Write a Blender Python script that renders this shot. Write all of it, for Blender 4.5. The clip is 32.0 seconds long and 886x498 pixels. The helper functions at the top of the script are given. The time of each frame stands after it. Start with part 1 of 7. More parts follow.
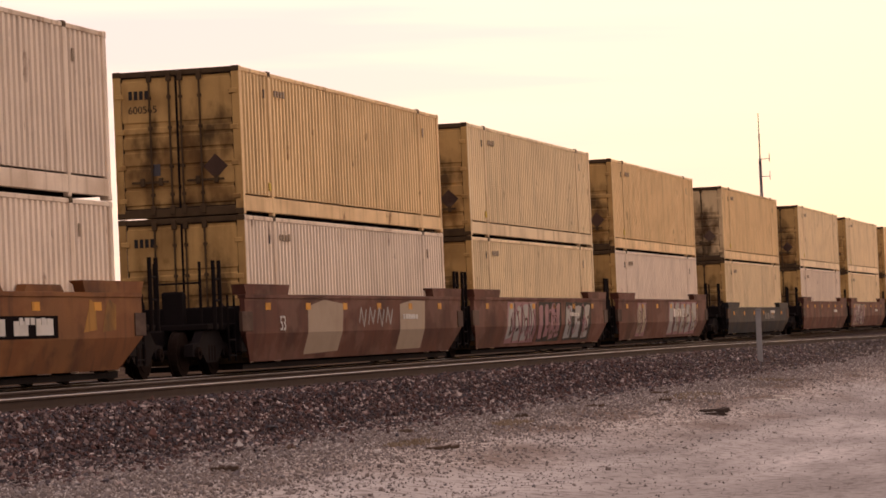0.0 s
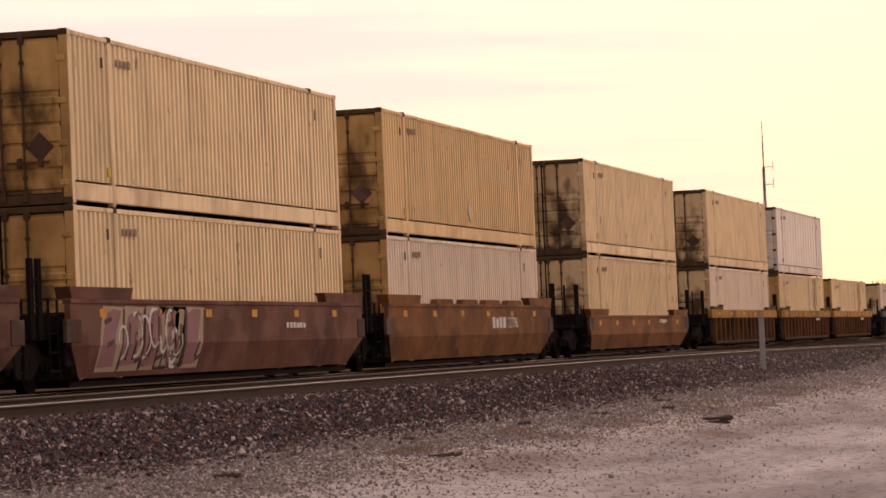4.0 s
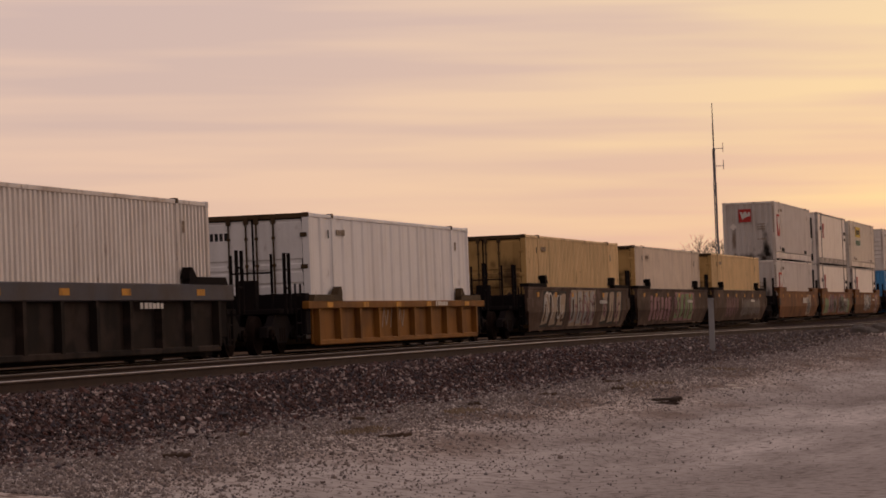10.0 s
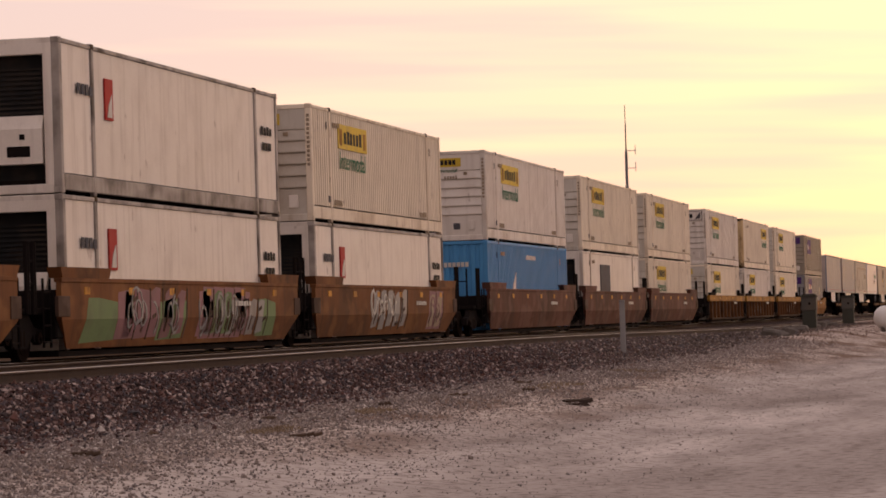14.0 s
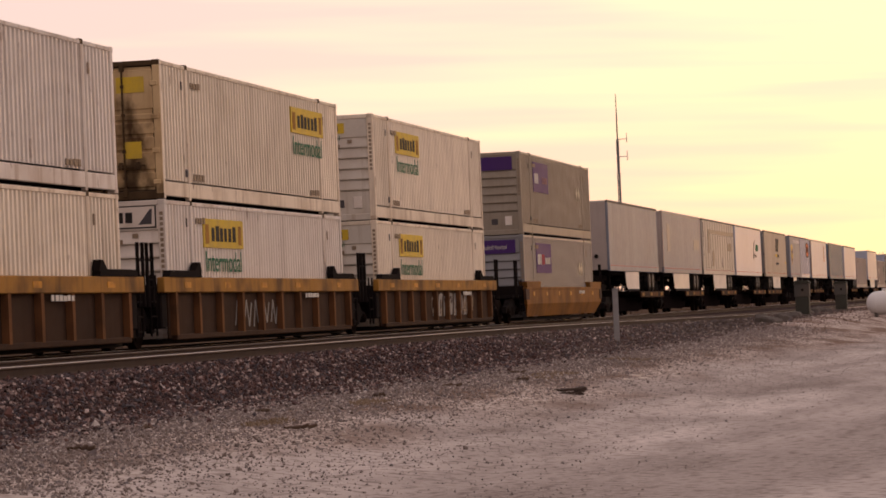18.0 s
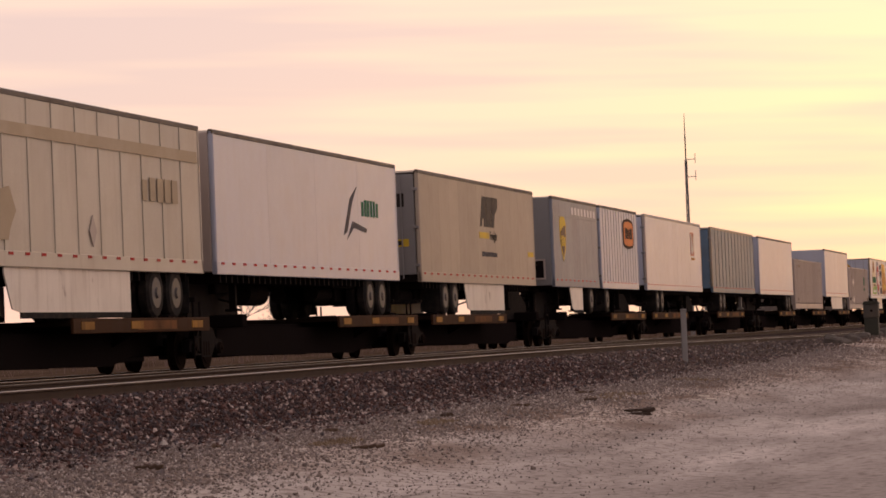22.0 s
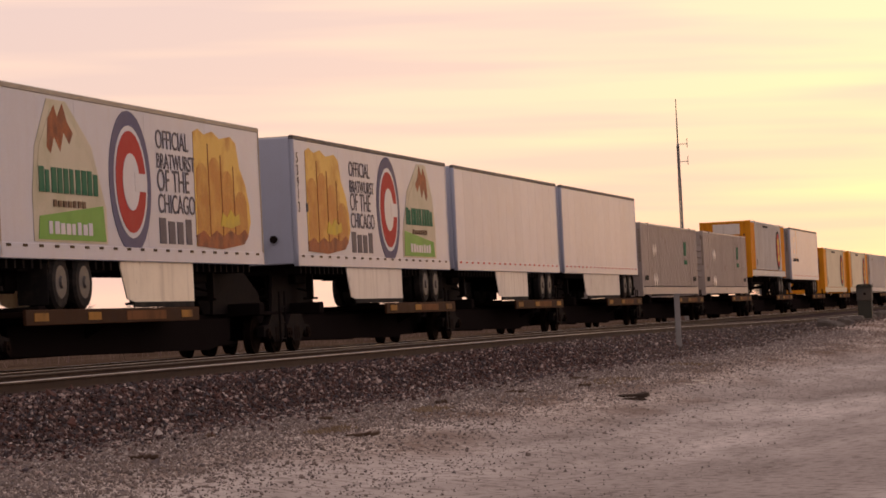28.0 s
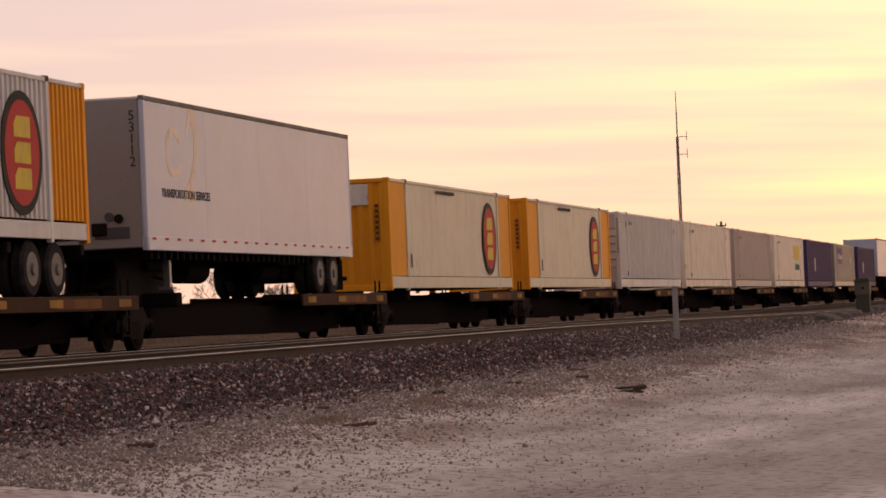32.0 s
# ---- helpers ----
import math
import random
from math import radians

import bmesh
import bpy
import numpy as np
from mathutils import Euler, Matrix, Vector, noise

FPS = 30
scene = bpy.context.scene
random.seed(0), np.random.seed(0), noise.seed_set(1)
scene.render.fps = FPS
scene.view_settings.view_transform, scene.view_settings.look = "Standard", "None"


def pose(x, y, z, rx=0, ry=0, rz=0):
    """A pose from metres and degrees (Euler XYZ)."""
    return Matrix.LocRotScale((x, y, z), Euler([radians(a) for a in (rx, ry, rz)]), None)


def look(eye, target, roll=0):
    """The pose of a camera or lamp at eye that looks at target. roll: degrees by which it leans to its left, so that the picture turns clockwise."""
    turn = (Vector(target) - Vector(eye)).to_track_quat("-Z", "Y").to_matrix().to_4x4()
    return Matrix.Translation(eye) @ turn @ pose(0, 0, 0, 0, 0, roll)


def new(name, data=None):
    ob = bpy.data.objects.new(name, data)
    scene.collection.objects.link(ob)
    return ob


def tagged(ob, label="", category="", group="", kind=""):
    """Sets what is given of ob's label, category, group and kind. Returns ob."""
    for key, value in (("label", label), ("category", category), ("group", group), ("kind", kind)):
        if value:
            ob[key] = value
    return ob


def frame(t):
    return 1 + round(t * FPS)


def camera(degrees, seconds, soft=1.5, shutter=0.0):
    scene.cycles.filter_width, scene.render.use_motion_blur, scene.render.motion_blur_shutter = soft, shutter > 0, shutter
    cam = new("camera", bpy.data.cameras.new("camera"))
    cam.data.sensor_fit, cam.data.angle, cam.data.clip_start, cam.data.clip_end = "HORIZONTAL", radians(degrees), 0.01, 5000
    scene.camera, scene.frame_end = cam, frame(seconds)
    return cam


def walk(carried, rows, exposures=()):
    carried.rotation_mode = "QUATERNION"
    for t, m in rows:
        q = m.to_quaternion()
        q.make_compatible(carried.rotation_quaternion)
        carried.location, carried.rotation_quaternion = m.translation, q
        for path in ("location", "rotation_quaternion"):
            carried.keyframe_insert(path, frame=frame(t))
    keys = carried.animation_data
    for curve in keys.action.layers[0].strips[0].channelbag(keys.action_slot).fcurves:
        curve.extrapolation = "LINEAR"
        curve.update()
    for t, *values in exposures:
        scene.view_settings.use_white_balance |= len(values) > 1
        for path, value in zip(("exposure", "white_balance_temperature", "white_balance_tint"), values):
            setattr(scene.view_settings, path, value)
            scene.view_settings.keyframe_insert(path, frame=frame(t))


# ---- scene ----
EYE = (0.0, 0.0, 1.65)
ZR = 1.01            # datum of the cars
LIFT = 0.15          # rail tops over the datum
YC = 19.185          # middle of the train's track
YS = 14.68           # middle of the empty siding in front of it
HALF = 1.295         # half the width of a container
END = 32.0


def view(yaw, pitch, roll):
    """Camera pose: yaw from the track's direction towards it, pitch up, roll, in degrees."""
    y, p, r = radians(yaw), radians(pitch), radians(roll)
    a = Vector((math.cos(p) * math.cos(y), math.cos(p) * math.sin(y), math.sin(p)))
    side = Vector((math.sin(y), -math.cos(y), 0))
    up = side.cross(a)
    s2 = side * math.cos(r) + up * math.sin(r)
    u2 = up * math.cos(r) - side * math.sin(r)
    m = Matrix((s2, u2, -a)).transposed().to_4x4()
    return Matrix.Translation(EYE) @ m


# seconds, yaw, pitch, roll of the hand-held camera, which stays where it stands
VIEWS = [
    (0, 13.755, 1.673, -2.501), (0.5, 13.293, 1.626, -2.416), (1, 13.116, 1.594, -2.279), (1.5, 13.218, 1.530, -2.389),
    (2, 13.230, 1.535, -2.283), (2.5, 13.311, 1.533, -2.231), (4.5, 13.882, 1.861, -2.426), (5, 13.614, 1.889, -2.339),
    (5.5, 13.325, 1.838, -2.576), (6, 13.192, 1.718, -2.780), (6.5, 13.265, 1.621, -2.717), (7, 13.048, 1.535, -2.948),
    (7.5, 12.698, 1.529, -2.523), (8, 12.475, 1.511, -2.511), (8.5, 12.704, 1.533, -2.385), (9, 12.904, 1.522, -2.251),
    (9.5, 12.894, 1.475, -2.346), (10, 12.898, 1.412, -2.227), (10.5, 13.043, 1.286, -2.448), (11, 12.978, 1.250, -2.386),
    (11.5, 12.767, 1.315, -2.452), (12, 11.982, 1.306, -2.592), (12.5, 11.613, 1.332, -2.015), (13, 11.355, 1.357, -1.901),
    (13.5, 11.315, 1.376, -1.899), (14, 11.263, 1.357, -1.803), (14.5, 11.350, 1.400, -2.058), (16.5, 11.486, 1.209, -2.270),
    (17, 11.308, 1.211, -2.235), (17.5, 11.179, 1.183, -2.514), (18, 11.130, 1.175, -2.452), (18.5, 11.048, 1.190, -2.251),
    (19, 11.011, 1.197, -2.208), (19.5, 11.415, 1.252, -2.361), (20, 11.628, 1.291, -2.515), (20.5, 11.738, 1.352, -2.571),
    (21, 11.919, 1.485, -2.246), (21.5, 12.236, 1.593, -2.386), (22, 12.380, 1.600, -2.337), (22.5, 12.295, 1.577, -2.627),
    (23, 12.410, 1.615, -2.769), (23.5, 12.408, 1.648, -2.820), (24, 12.201, 1.498, -3.086), (24.5, 12.108, 1.395, -2.877),
    (26.5, 12.265, 1.391, -2.552), (27, 12.262, 1.388, -2.745), (27.5, 12.246, 1.389, -2.611), (28, 12.259, 1.354, -2.878),
    (28.5, 12.266, 1.283, -2.894), (29, 12.243, 1.214, -2.944), (29.5, 12.165, 1.147, -2.813), (30, 12.215, 1.110, -2.870),
    (30.5, 12.331, 1.149, -2.891), (31, 12.356, 1.196, -2.794), (31.5, 12.332, 1.206, -2.544), (32, 12.240, 1.179, -2.394),
]
EXPOSURES = [(t, e - 0.07, 6500, 17) for t, e in ((0.0, 0.35), (4.0, 0.3), (6.0, 0.05), (7.0, -0.3), (8.0, -0.57), (11.0, -0.5), (12.0, -0.4), (13.0, -0.14), (16.5, 0.1), (18.0, 0.1), (20.0, 0.02), (23.0, -0.05), (32.0, -0.06))]
cam = camera(16.382, END, soft=1.7)
walk(cam, [(t, view(a, b, c)) for t, a, b, c in VIEWS], EXPOSURES)


def travelled(t):
    """Metres that the train has gone at t seconds."""
    k = t / 32.0
    return 28.549 * t + 1.4736 * k * t - 0.5475 * k * k * t


# ---------------------------------------------------------------- light
def nodes_of(tree):
    tree.nodes.clear()
    return tree.nodes, tree.links


def make_world():
    w = bpy.data.worlds.new("evening_sky")
    w.use_nodes = True
    scene.world = w
    n, l = nodes_of(w.node_tree)
    out, bg = n.new("ShaderNodeOutputWorld"), n.new("ShaderNodeBackground")
    sky = n.new("ShaderNodeTexSky")
    sky.sky_type, sky.sun_disc = "NISHITA", False
    sky.sun_elevation, sky.sun_rotation = radians(4), radians(110)
    co, sep = n.new("ShaderNodeTexCoord"), n.new("ShaderNodeSeparateXYZ")
    l.new(co.outputs["Generated"], sep.inputs[0])

    def math_node(op, a, b=None, c=None):
        m = n.new("ShaderNodeMath")
        m.operation = op
        for i, v in enumerate((a, b, c)):
            if v is None:
                continue
            if isinstance(v, (int, float)):
                m.inputs[i].default_value = v
            else:
                l.new(v, m.inputs[i])
        return m.outputs[0]

    def ramp(fac, stops):
        r = n.new("ShaderNodeValToRGB")
        while len(r.color_ramp.elements) < len(stops):
            r.color_ramp.elements.new(0.5)
        for e, (p, c) in zip(r.color_ramp.elements, stops):
            e.position, e.color = p, (*c, 1)
        l.new(fac, r.inputs[0])
        return r.outputs[0]

    def mix(kind, fac, a, b):
        m = n.new("ShaderNodeMixRGB")
        m.blend_type = kind
        for i, v in enumerate((fac, a, b)):
            if isinstance(v, (int, float)):
                m.inputs[i].default_value = v
            elif isinstance(v, tuple):
                m.inputs[i].default_value = (*v, 1)
            else:
                l.new(v, m.inputs[i])
        return m.outputs[0]

    x, y, z = sep.outputs
    # layers of high cloud: long streaks, thin in height
    up = math_node("ARCTAN2", z, math_node("SQRT", math_node("ADD", math_node("MULTIPLY", x, x), math_node("MULTIPLY", y, y))))
    around = math_node("ARCTAN2", y, x)
    comb = n.new("ShaderNodeCombineXYZ")
    l.new(math_node("MULTIPLY", around, 5.0), comb.inputs[0])
    l.new(math_node("MULTIPLY", math_node("SUBTRACT", up, math_node("MULTIPLY", around, 0.03)), 84.0), comb.inputs[1])
    streak = n.new("ShaderNodeTexNoise")
    streak.inputs["Scale"].default_value, streak.inputs["Detail"].default_value = 1.0, 2.5
    streak.inputs["Roughness"].default_value = 0.5
    l.new(comb.outputs[0], streak.inputs["Vector"])
    comb2 = n.new("ShaderNodeCombineXYZ")
    l.new(math_node("MULTIPLY", around, 16.0), comb2.inputs[0])
    l.new(math_node("MULTIPLY", up, 260.0), comb2.inputs[1])
    fine = n.new("ShaderNodeTexNoise")
    fine.inputs["Scale"].default_value, fine.inputs["Detail"].default_value = 1.0, 3.0
    l.new(comb2.outputs[0], fine.inputs["Vector"])
    toward = math_node("MAXIMUM", math_node("MULTIPLY", x, 1.0), 0.0)
    glow = math_node("POWER", toward, 60.0)          # 1 towards the hidden sun, falling off round it
    lit = mix("MIX", glow, (0.93, 0.645, 0.54), (1.0, 0.80, 0.42))
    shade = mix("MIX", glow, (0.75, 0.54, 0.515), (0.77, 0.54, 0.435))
    cover = ramp(math_node("ADD", math_node("MULTIPLY", streak.outputs[0], 0.93), math_node("MULTIPLY", fine.outputs[0], 0.07)),
                 [(0.40, (0, 0, 0)), (0.60, (1, 1, 1))])
    low = mix("MIX", cover, shade, lit)
    away = n.new("ShaderNodeMapRange")
    away.interpolation_type = "SMOOTHSTEP"
    l.new(x, away.inputs[0])
    away.inputs[1].default_value, away.inputs[2].default_value, away.inputs[3].default_value = -0.4, 0.9, 0.5
    low = mix("MULTIPLY", 1.0, low, away.outputs[0])
    high = mix("MIX", cover, (0.56, 0.46, 0.44), (0.72, 0.59, 0.55))
    body = mix("MIX", ramp(up, [(0.12, (0, 0, 0)), (0.75, (1, 1, 1))]), low, high)
    dim = mix("MULTIPLY", 1.0, sky.outputs[0], (0.05, 0.05, 0.05))
    l.new(mix("ADD", 1.0, body, dim), bg.inputs[0])
    bg.inputs[1].default_value = 1.0
    l.new(bg.outputs[0], out.inputs[0])


make_world()
sun = new("sun", bpy.data.lights.new("sun", "SUN"))
sun.data.energy, sun.data.angle, sun.data.color = 0.45, radians(30), (1.0, 0.86, 0.7)
sun.matrix_world = look((0, 0, 60), (-75, 62, 25))


# ---------------------------------------------------------------- materials
MATS = {}


def surface(name, colour, rough=0.6, metal=0.0, dirt=(0.16, 0.11, 0.07), dirty=0.35, scale=1.2, streak=0.0, grain=0.06, bump=0.1, spread=0.06,
            coord="Object", soot=None, spec=0.07, runs=0.0, specks=0.0, blotch=None):
    """A painted, stained surface: broad stains, running streaks, fine grain and a little relief."""
    if name in MATS:
        return MATS[name]
    m = bpy.data.materials.new(name)
    m.use_nodes = True
    n, l = nodes_of(m.node_tree)
    out, bs = n.new("ShaderNodeOutputMaterial"), n.new("ShaderNodeBsdfPrincipled")
    l.new(bs.outputs[0], out.inputs[0])
    co, info = n.new("ShaderNodeTexCoord"), n.new("ShaderNodeObjectInfo")
    shift = n.new("ShaderNodeVectorMath")
    shift.operation = "MULTIPLY_ADD"
    l.new(info.outputs["Random"], shift.inputs[0])
    shift.inputs[1].default_value = (37, 11, 23)
    l.new(co.outputs[coord], shift.inputs[2])

    def noise_of(sc, detail, stretch=(1, 1, 1)):
        mp, t = n.new("ShaderNodeMapping"), n.new("ShaderNodeTexNoise")
        mp.inputs["Scale"].default_value = stretch
        l.new(shift.outputs[0], mp.inputs[0])
        l.new(mp.outputs[0], t.inputs["Vector"])
        t.inputs["Scale"].default_value, t.inputs["Detail"].default_value = sc, detail
        return t.outputs[0]

    def ramp(fac, a, b):
        r = n.new("ShaderNodeMapRange")
        l.new(fac, r.inputs[0])
        r.inputs[1].default_value, r.inputs[2].default_value = a, b
        return r.outputs[0]

    def mix(kind, fac, a, b):
        x = n.new("ShaderNodeMixRGB")
        x.blend_type = kind
        for i, v in enumerate((fac, a, b)):
            if isinstance(v, (int, float)):
                x.inputs[i].default_value = v
            elif isinstance(v, tuple):
                x.inputs[i].default_value = (*v, 1)
            else:
                l.new(v, x.inputs[i])
        return x.outputs[0]

    def times(a, k):
        x = n.new("ShaderNodeMath")
        x.operation = "MULTIPLY"
        l.new(a, x.inputs[0])
        x.inputs[1].default_value = k
        return x.outputs[0]

    col = mix("MIX", times(ramp(noise_of(scale, 5), 0.45, 0.75), dirty), colour, dirt)
    if streak:
        col = mix("MIX", times(ramp(noise_of(3.0, 4, (1.6, 1.6, 0.12)), 0.52, 0.78), streak), col, dirt)
    if runs:                                                  # narrow dark runs down the whole height, in a few places
        col = mix("MIX", times(ramp(noise_of(2.3, 2, (1, 0.05, 0.03)), 0.63, 0.72), runs), col, dirt)
        col = mix("MIX", times(ramp(noise_of(0.45, 4, (1, 0.3, 0.25)), 0.55, 0.75), runs * 0.6), col, dirt)
    if blotch:                                                # faded and scraped areas
        col = mix("MIX", times(ramp(noise_of(0.9, 5, (1, 1, 1.6)), 0.5, 0.6), blotch[1]), col, blotch[0])
    if specks:                                                # scabs of rust
        col = mix("MIX", times(ramp(noise_of(3.4, 6, (1, 1, 0.55)), 0.66, 0.73), specks), col, (0.15, 0.06, 0.02))
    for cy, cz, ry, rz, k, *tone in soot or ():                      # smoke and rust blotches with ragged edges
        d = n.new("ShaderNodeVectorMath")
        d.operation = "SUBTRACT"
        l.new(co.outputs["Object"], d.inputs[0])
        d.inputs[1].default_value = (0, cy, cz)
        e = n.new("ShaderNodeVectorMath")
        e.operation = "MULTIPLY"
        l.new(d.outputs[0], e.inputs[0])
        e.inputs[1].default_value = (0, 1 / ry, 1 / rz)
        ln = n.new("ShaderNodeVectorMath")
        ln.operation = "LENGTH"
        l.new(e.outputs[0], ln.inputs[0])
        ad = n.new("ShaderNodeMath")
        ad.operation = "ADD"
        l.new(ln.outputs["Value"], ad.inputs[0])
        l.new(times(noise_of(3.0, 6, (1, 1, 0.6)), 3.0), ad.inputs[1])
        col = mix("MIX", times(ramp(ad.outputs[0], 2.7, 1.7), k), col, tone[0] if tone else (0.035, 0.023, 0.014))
    col = mix("MULTIPLY", 1.0, col, mix("MIX", ramp(noise_of(42, 3), 0.3, 0.7), (1 - grain,) * 3, (1 + grain * 0.5,) * 3))
    hsv = n.new("ShaderNodeHueSaturation")
    val = n.new("ShaderNodeMapRange")
    l.new(info.outputs["Random"], val.inputs[0])
    val.inputs[3].default_value, val.inputs[4].default_value = 1 - spread, 1 + spread
    l.new(val.outputs[0], hsv.inputs["Value"])
    l.new(col, hsv.inputs["Color"])
    l.new(hsv.outputs[0], bs.inputs["Base Color"])
    bs.inputs["Metallic"].default_value = metal
    bs.inputs["Specular IOR Level"].default_value = spec
    rr = n.new("ShaderNodeMapRange")
    l.new(noise_of(scale * 3, 3), rr.inputs[0])
    rr.inputs[3].default_value, rr.inputs[4].default_value = max(rough - 0.12, 0.05), min(rough + 0.15, 1)
    l.new(rr.outputs[0], bs.inputs["Roughness"])
    if bump:
        b = n.new("ShaderNodeBump")
        b.inputs["Strength"].default_value, b.inputs["Distance"].default_value = bump, 0.01
        l.new(noise_of(scale * 6, 4), b.inputs["Height"])
        l.new(b.outputs[0], bs.inputs["Normal"])
    MATS[name] = m
    return m


tan = surface("tan_paint", (0.78, 0.55, 0.28), 0.55, dirty=0.25, dirt=(0.3, 0.19, 0.09), streak=0.5, spread=0.09, runs=0.24, specks=0.6)
cream = surface("cream_paint", (0.84, 0.65, 0.385), 0.55, dirty=0.25, dirt=(0.34, 0.24, 0.14), streak=0.5, spread=0.09, runs=0.24, specks=0.6)
pale = surface("pale_paint", (0.80, 0.66, 0.51), 0.55, dirty=0.25, dirt=(0.4, 0.3, 0.22), streak=0.5, spread=0.09, runs=0.24, specks=0.5)
white = surface("white_paint", (0.75, 0.68, 0.61), 0.5, dirty=0.25, dirt=(0.42, 0.34, 0.28), streak=0.5, spread=0.09, runs=0.24, specks=0.4)
ivory = surface("ivory_paint", (0.82, 0.72, 0.585), 0.5, dirty=0.25, dirt=(0.42, 0.33, 0.24), streak=0.5, spread=0.09, runs=0.24, specks=0.4)
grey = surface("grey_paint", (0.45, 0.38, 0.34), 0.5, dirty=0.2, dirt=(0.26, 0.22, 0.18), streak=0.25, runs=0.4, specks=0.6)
neutral = surface("neutral_off_white_paint", (0.60, 0.565, 0.535), 0.5, dirty=0.3, dirt=(0.36, 0.3, 0.25), streak=0.4, runs=0.35, specks=0.4)
bright_white = surface("bright_white_paint", (0.80, 0.765, 0.735), 0.5, dirty=0.2, dirt=(0.45, 0.4, 0.36), streak=0.3, runs=0.3, specks=0.3)
khaki = surface("khaki_cream_paint", (0.60, 0.54, 0.42), 0.5, dirty=0.3, dirt=(0.36, 0.29, 0.2), streak=0.35, runs=0.2, specks=0.3)
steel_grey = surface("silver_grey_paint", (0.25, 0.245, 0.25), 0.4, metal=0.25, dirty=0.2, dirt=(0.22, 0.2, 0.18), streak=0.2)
van_white = surface("glossy_white_van_paint", (0.46, 0.487, 0.585), 0.34, dirty=0.16, dirt=(0.38, 0.34, 0.32), streak=0.15, spread=0.04, spec=0.07)
van_silver = surface("bare_aluminium_sheet", (0.245, 0.265, 0.31), 0.42, metal=0.0, dirty=0.22, dirt=(0.17, 0.145, 0.13), streak=0.3, spec=0.04)
slate = surface("slate_blue_paint", (0.13, 0.195, 0.27), 0.4, spec=0.05, dirty=0.3, dirt=(0.1, 0.09, 0.08), streak=0.3)
sky_blue = surface("blue_paint", (0.08, 0.27, 0.52), 0.5, dirty=0.2, dirt=(0.05, 0.12, 0.2), streak=0.25)
orange = surface("orange_paint", (0.72, 0.29, 0.02), 0.5, dirty=0.2, dirt=(0.4, 0.16, 0.03), streak=0.2, spec=0.03)
purple = surface("purple_paint", (0.05, 0.035, 0.11), 0.5, dirty=0.15, dirt=(0.1, 0.08, 0.1), spec=0.03)
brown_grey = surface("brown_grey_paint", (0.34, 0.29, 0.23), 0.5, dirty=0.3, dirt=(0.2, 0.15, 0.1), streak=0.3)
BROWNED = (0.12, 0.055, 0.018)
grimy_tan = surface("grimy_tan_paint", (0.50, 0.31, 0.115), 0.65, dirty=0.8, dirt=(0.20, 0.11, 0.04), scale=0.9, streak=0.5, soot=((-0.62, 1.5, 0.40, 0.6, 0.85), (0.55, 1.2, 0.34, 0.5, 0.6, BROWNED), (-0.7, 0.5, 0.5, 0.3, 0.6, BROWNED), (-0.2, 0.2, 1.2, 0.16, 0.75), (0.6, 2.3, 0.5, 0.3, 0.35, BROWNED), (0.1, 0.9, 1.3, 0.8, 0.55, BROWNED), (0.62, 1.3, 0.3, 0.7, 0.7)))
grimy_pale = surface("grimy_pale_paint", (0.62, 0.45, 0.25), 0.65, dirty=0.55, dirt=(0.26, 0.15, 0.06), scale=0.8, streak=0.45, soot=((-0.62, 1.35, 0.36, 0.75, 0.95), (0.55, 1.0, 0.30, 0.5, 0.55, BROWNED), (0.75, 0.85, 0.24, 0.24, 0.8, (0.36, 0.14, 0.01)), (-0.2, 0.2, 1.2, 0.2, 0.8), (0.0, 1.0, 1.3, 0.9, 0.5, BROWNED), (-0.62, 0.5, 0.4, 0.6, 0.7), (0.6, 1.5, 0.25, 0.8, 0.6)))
grimy_white = surface("grimy_white_paint", (0.60, 0.55, 0.48), 0.6, dirty=0.45, dirt=(0.26, 0.17, 0.09), scale=0.8, streak=0.5, runs=0.3)
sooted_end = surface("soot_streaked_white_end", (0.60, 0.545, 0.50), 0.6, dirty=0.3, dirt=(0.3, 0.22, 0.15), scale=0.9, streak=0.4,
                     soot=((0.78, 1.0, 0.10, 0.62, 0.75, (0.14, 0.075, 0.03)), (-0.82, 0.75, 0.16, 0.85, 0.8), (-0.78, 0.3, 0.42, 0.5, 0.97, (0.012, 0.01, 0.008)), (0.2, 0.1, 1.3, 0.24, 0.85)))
# weathered van top rails; also darkens one siding rail head to look unlit
dull_rail = surface("weathered_and_unlit_rail", (0.15, 0.125, 0.105), 0.6, dirty=0.8, dirt=(0.07, 0.05, 0.04), scale=1.5)
door_gear = surface("rusty_brown_door_gear", (0.085, 0.055, 0.03), 0.7, 0.1, dirt=(0.04, 0.026, 0.016), dirty=0.7, scale=3, spec=0.05)
red_brown = surface("red_brown_car_paint", (0.13, 0.052, 0.036), 0.7, dirty=0.9, dirt=(0.045, 0.025, 0.02), scale=0.55, streak=0.5, spec=0.05, runs=0.35, blotch=((0.21, 0.115, 0.085), 0.4))
rust_orange = surface("rust_orange_car_paint", (0.18, 0.072, 0.028), 0.7, dirty=0.9, dirt=(0.05, 0.026, 0.018), scale=0.55, streak=0.5, spec=0.05, runs=0.35, blotch=((0.26, 0.12, 0.045), 0.45))
sooty_frame = surface("sooty_white_frame", (0.42, 0.37, 0.33), 0.6, dirty=1.0, dirt=(0.06, 0.045, 0.035), scale=1.1, streak=0.6)
sooty_wall = surface("sooty_ribbed_wall", (0.020, 0.016, 0.014), 0.8, dirty=0.8, dirt=(0.04, 0.027, 0.02), scale=0.9, streak=0.4, spec=0.03, blotch=((0.06, 0.042, 0.034), 0.5))
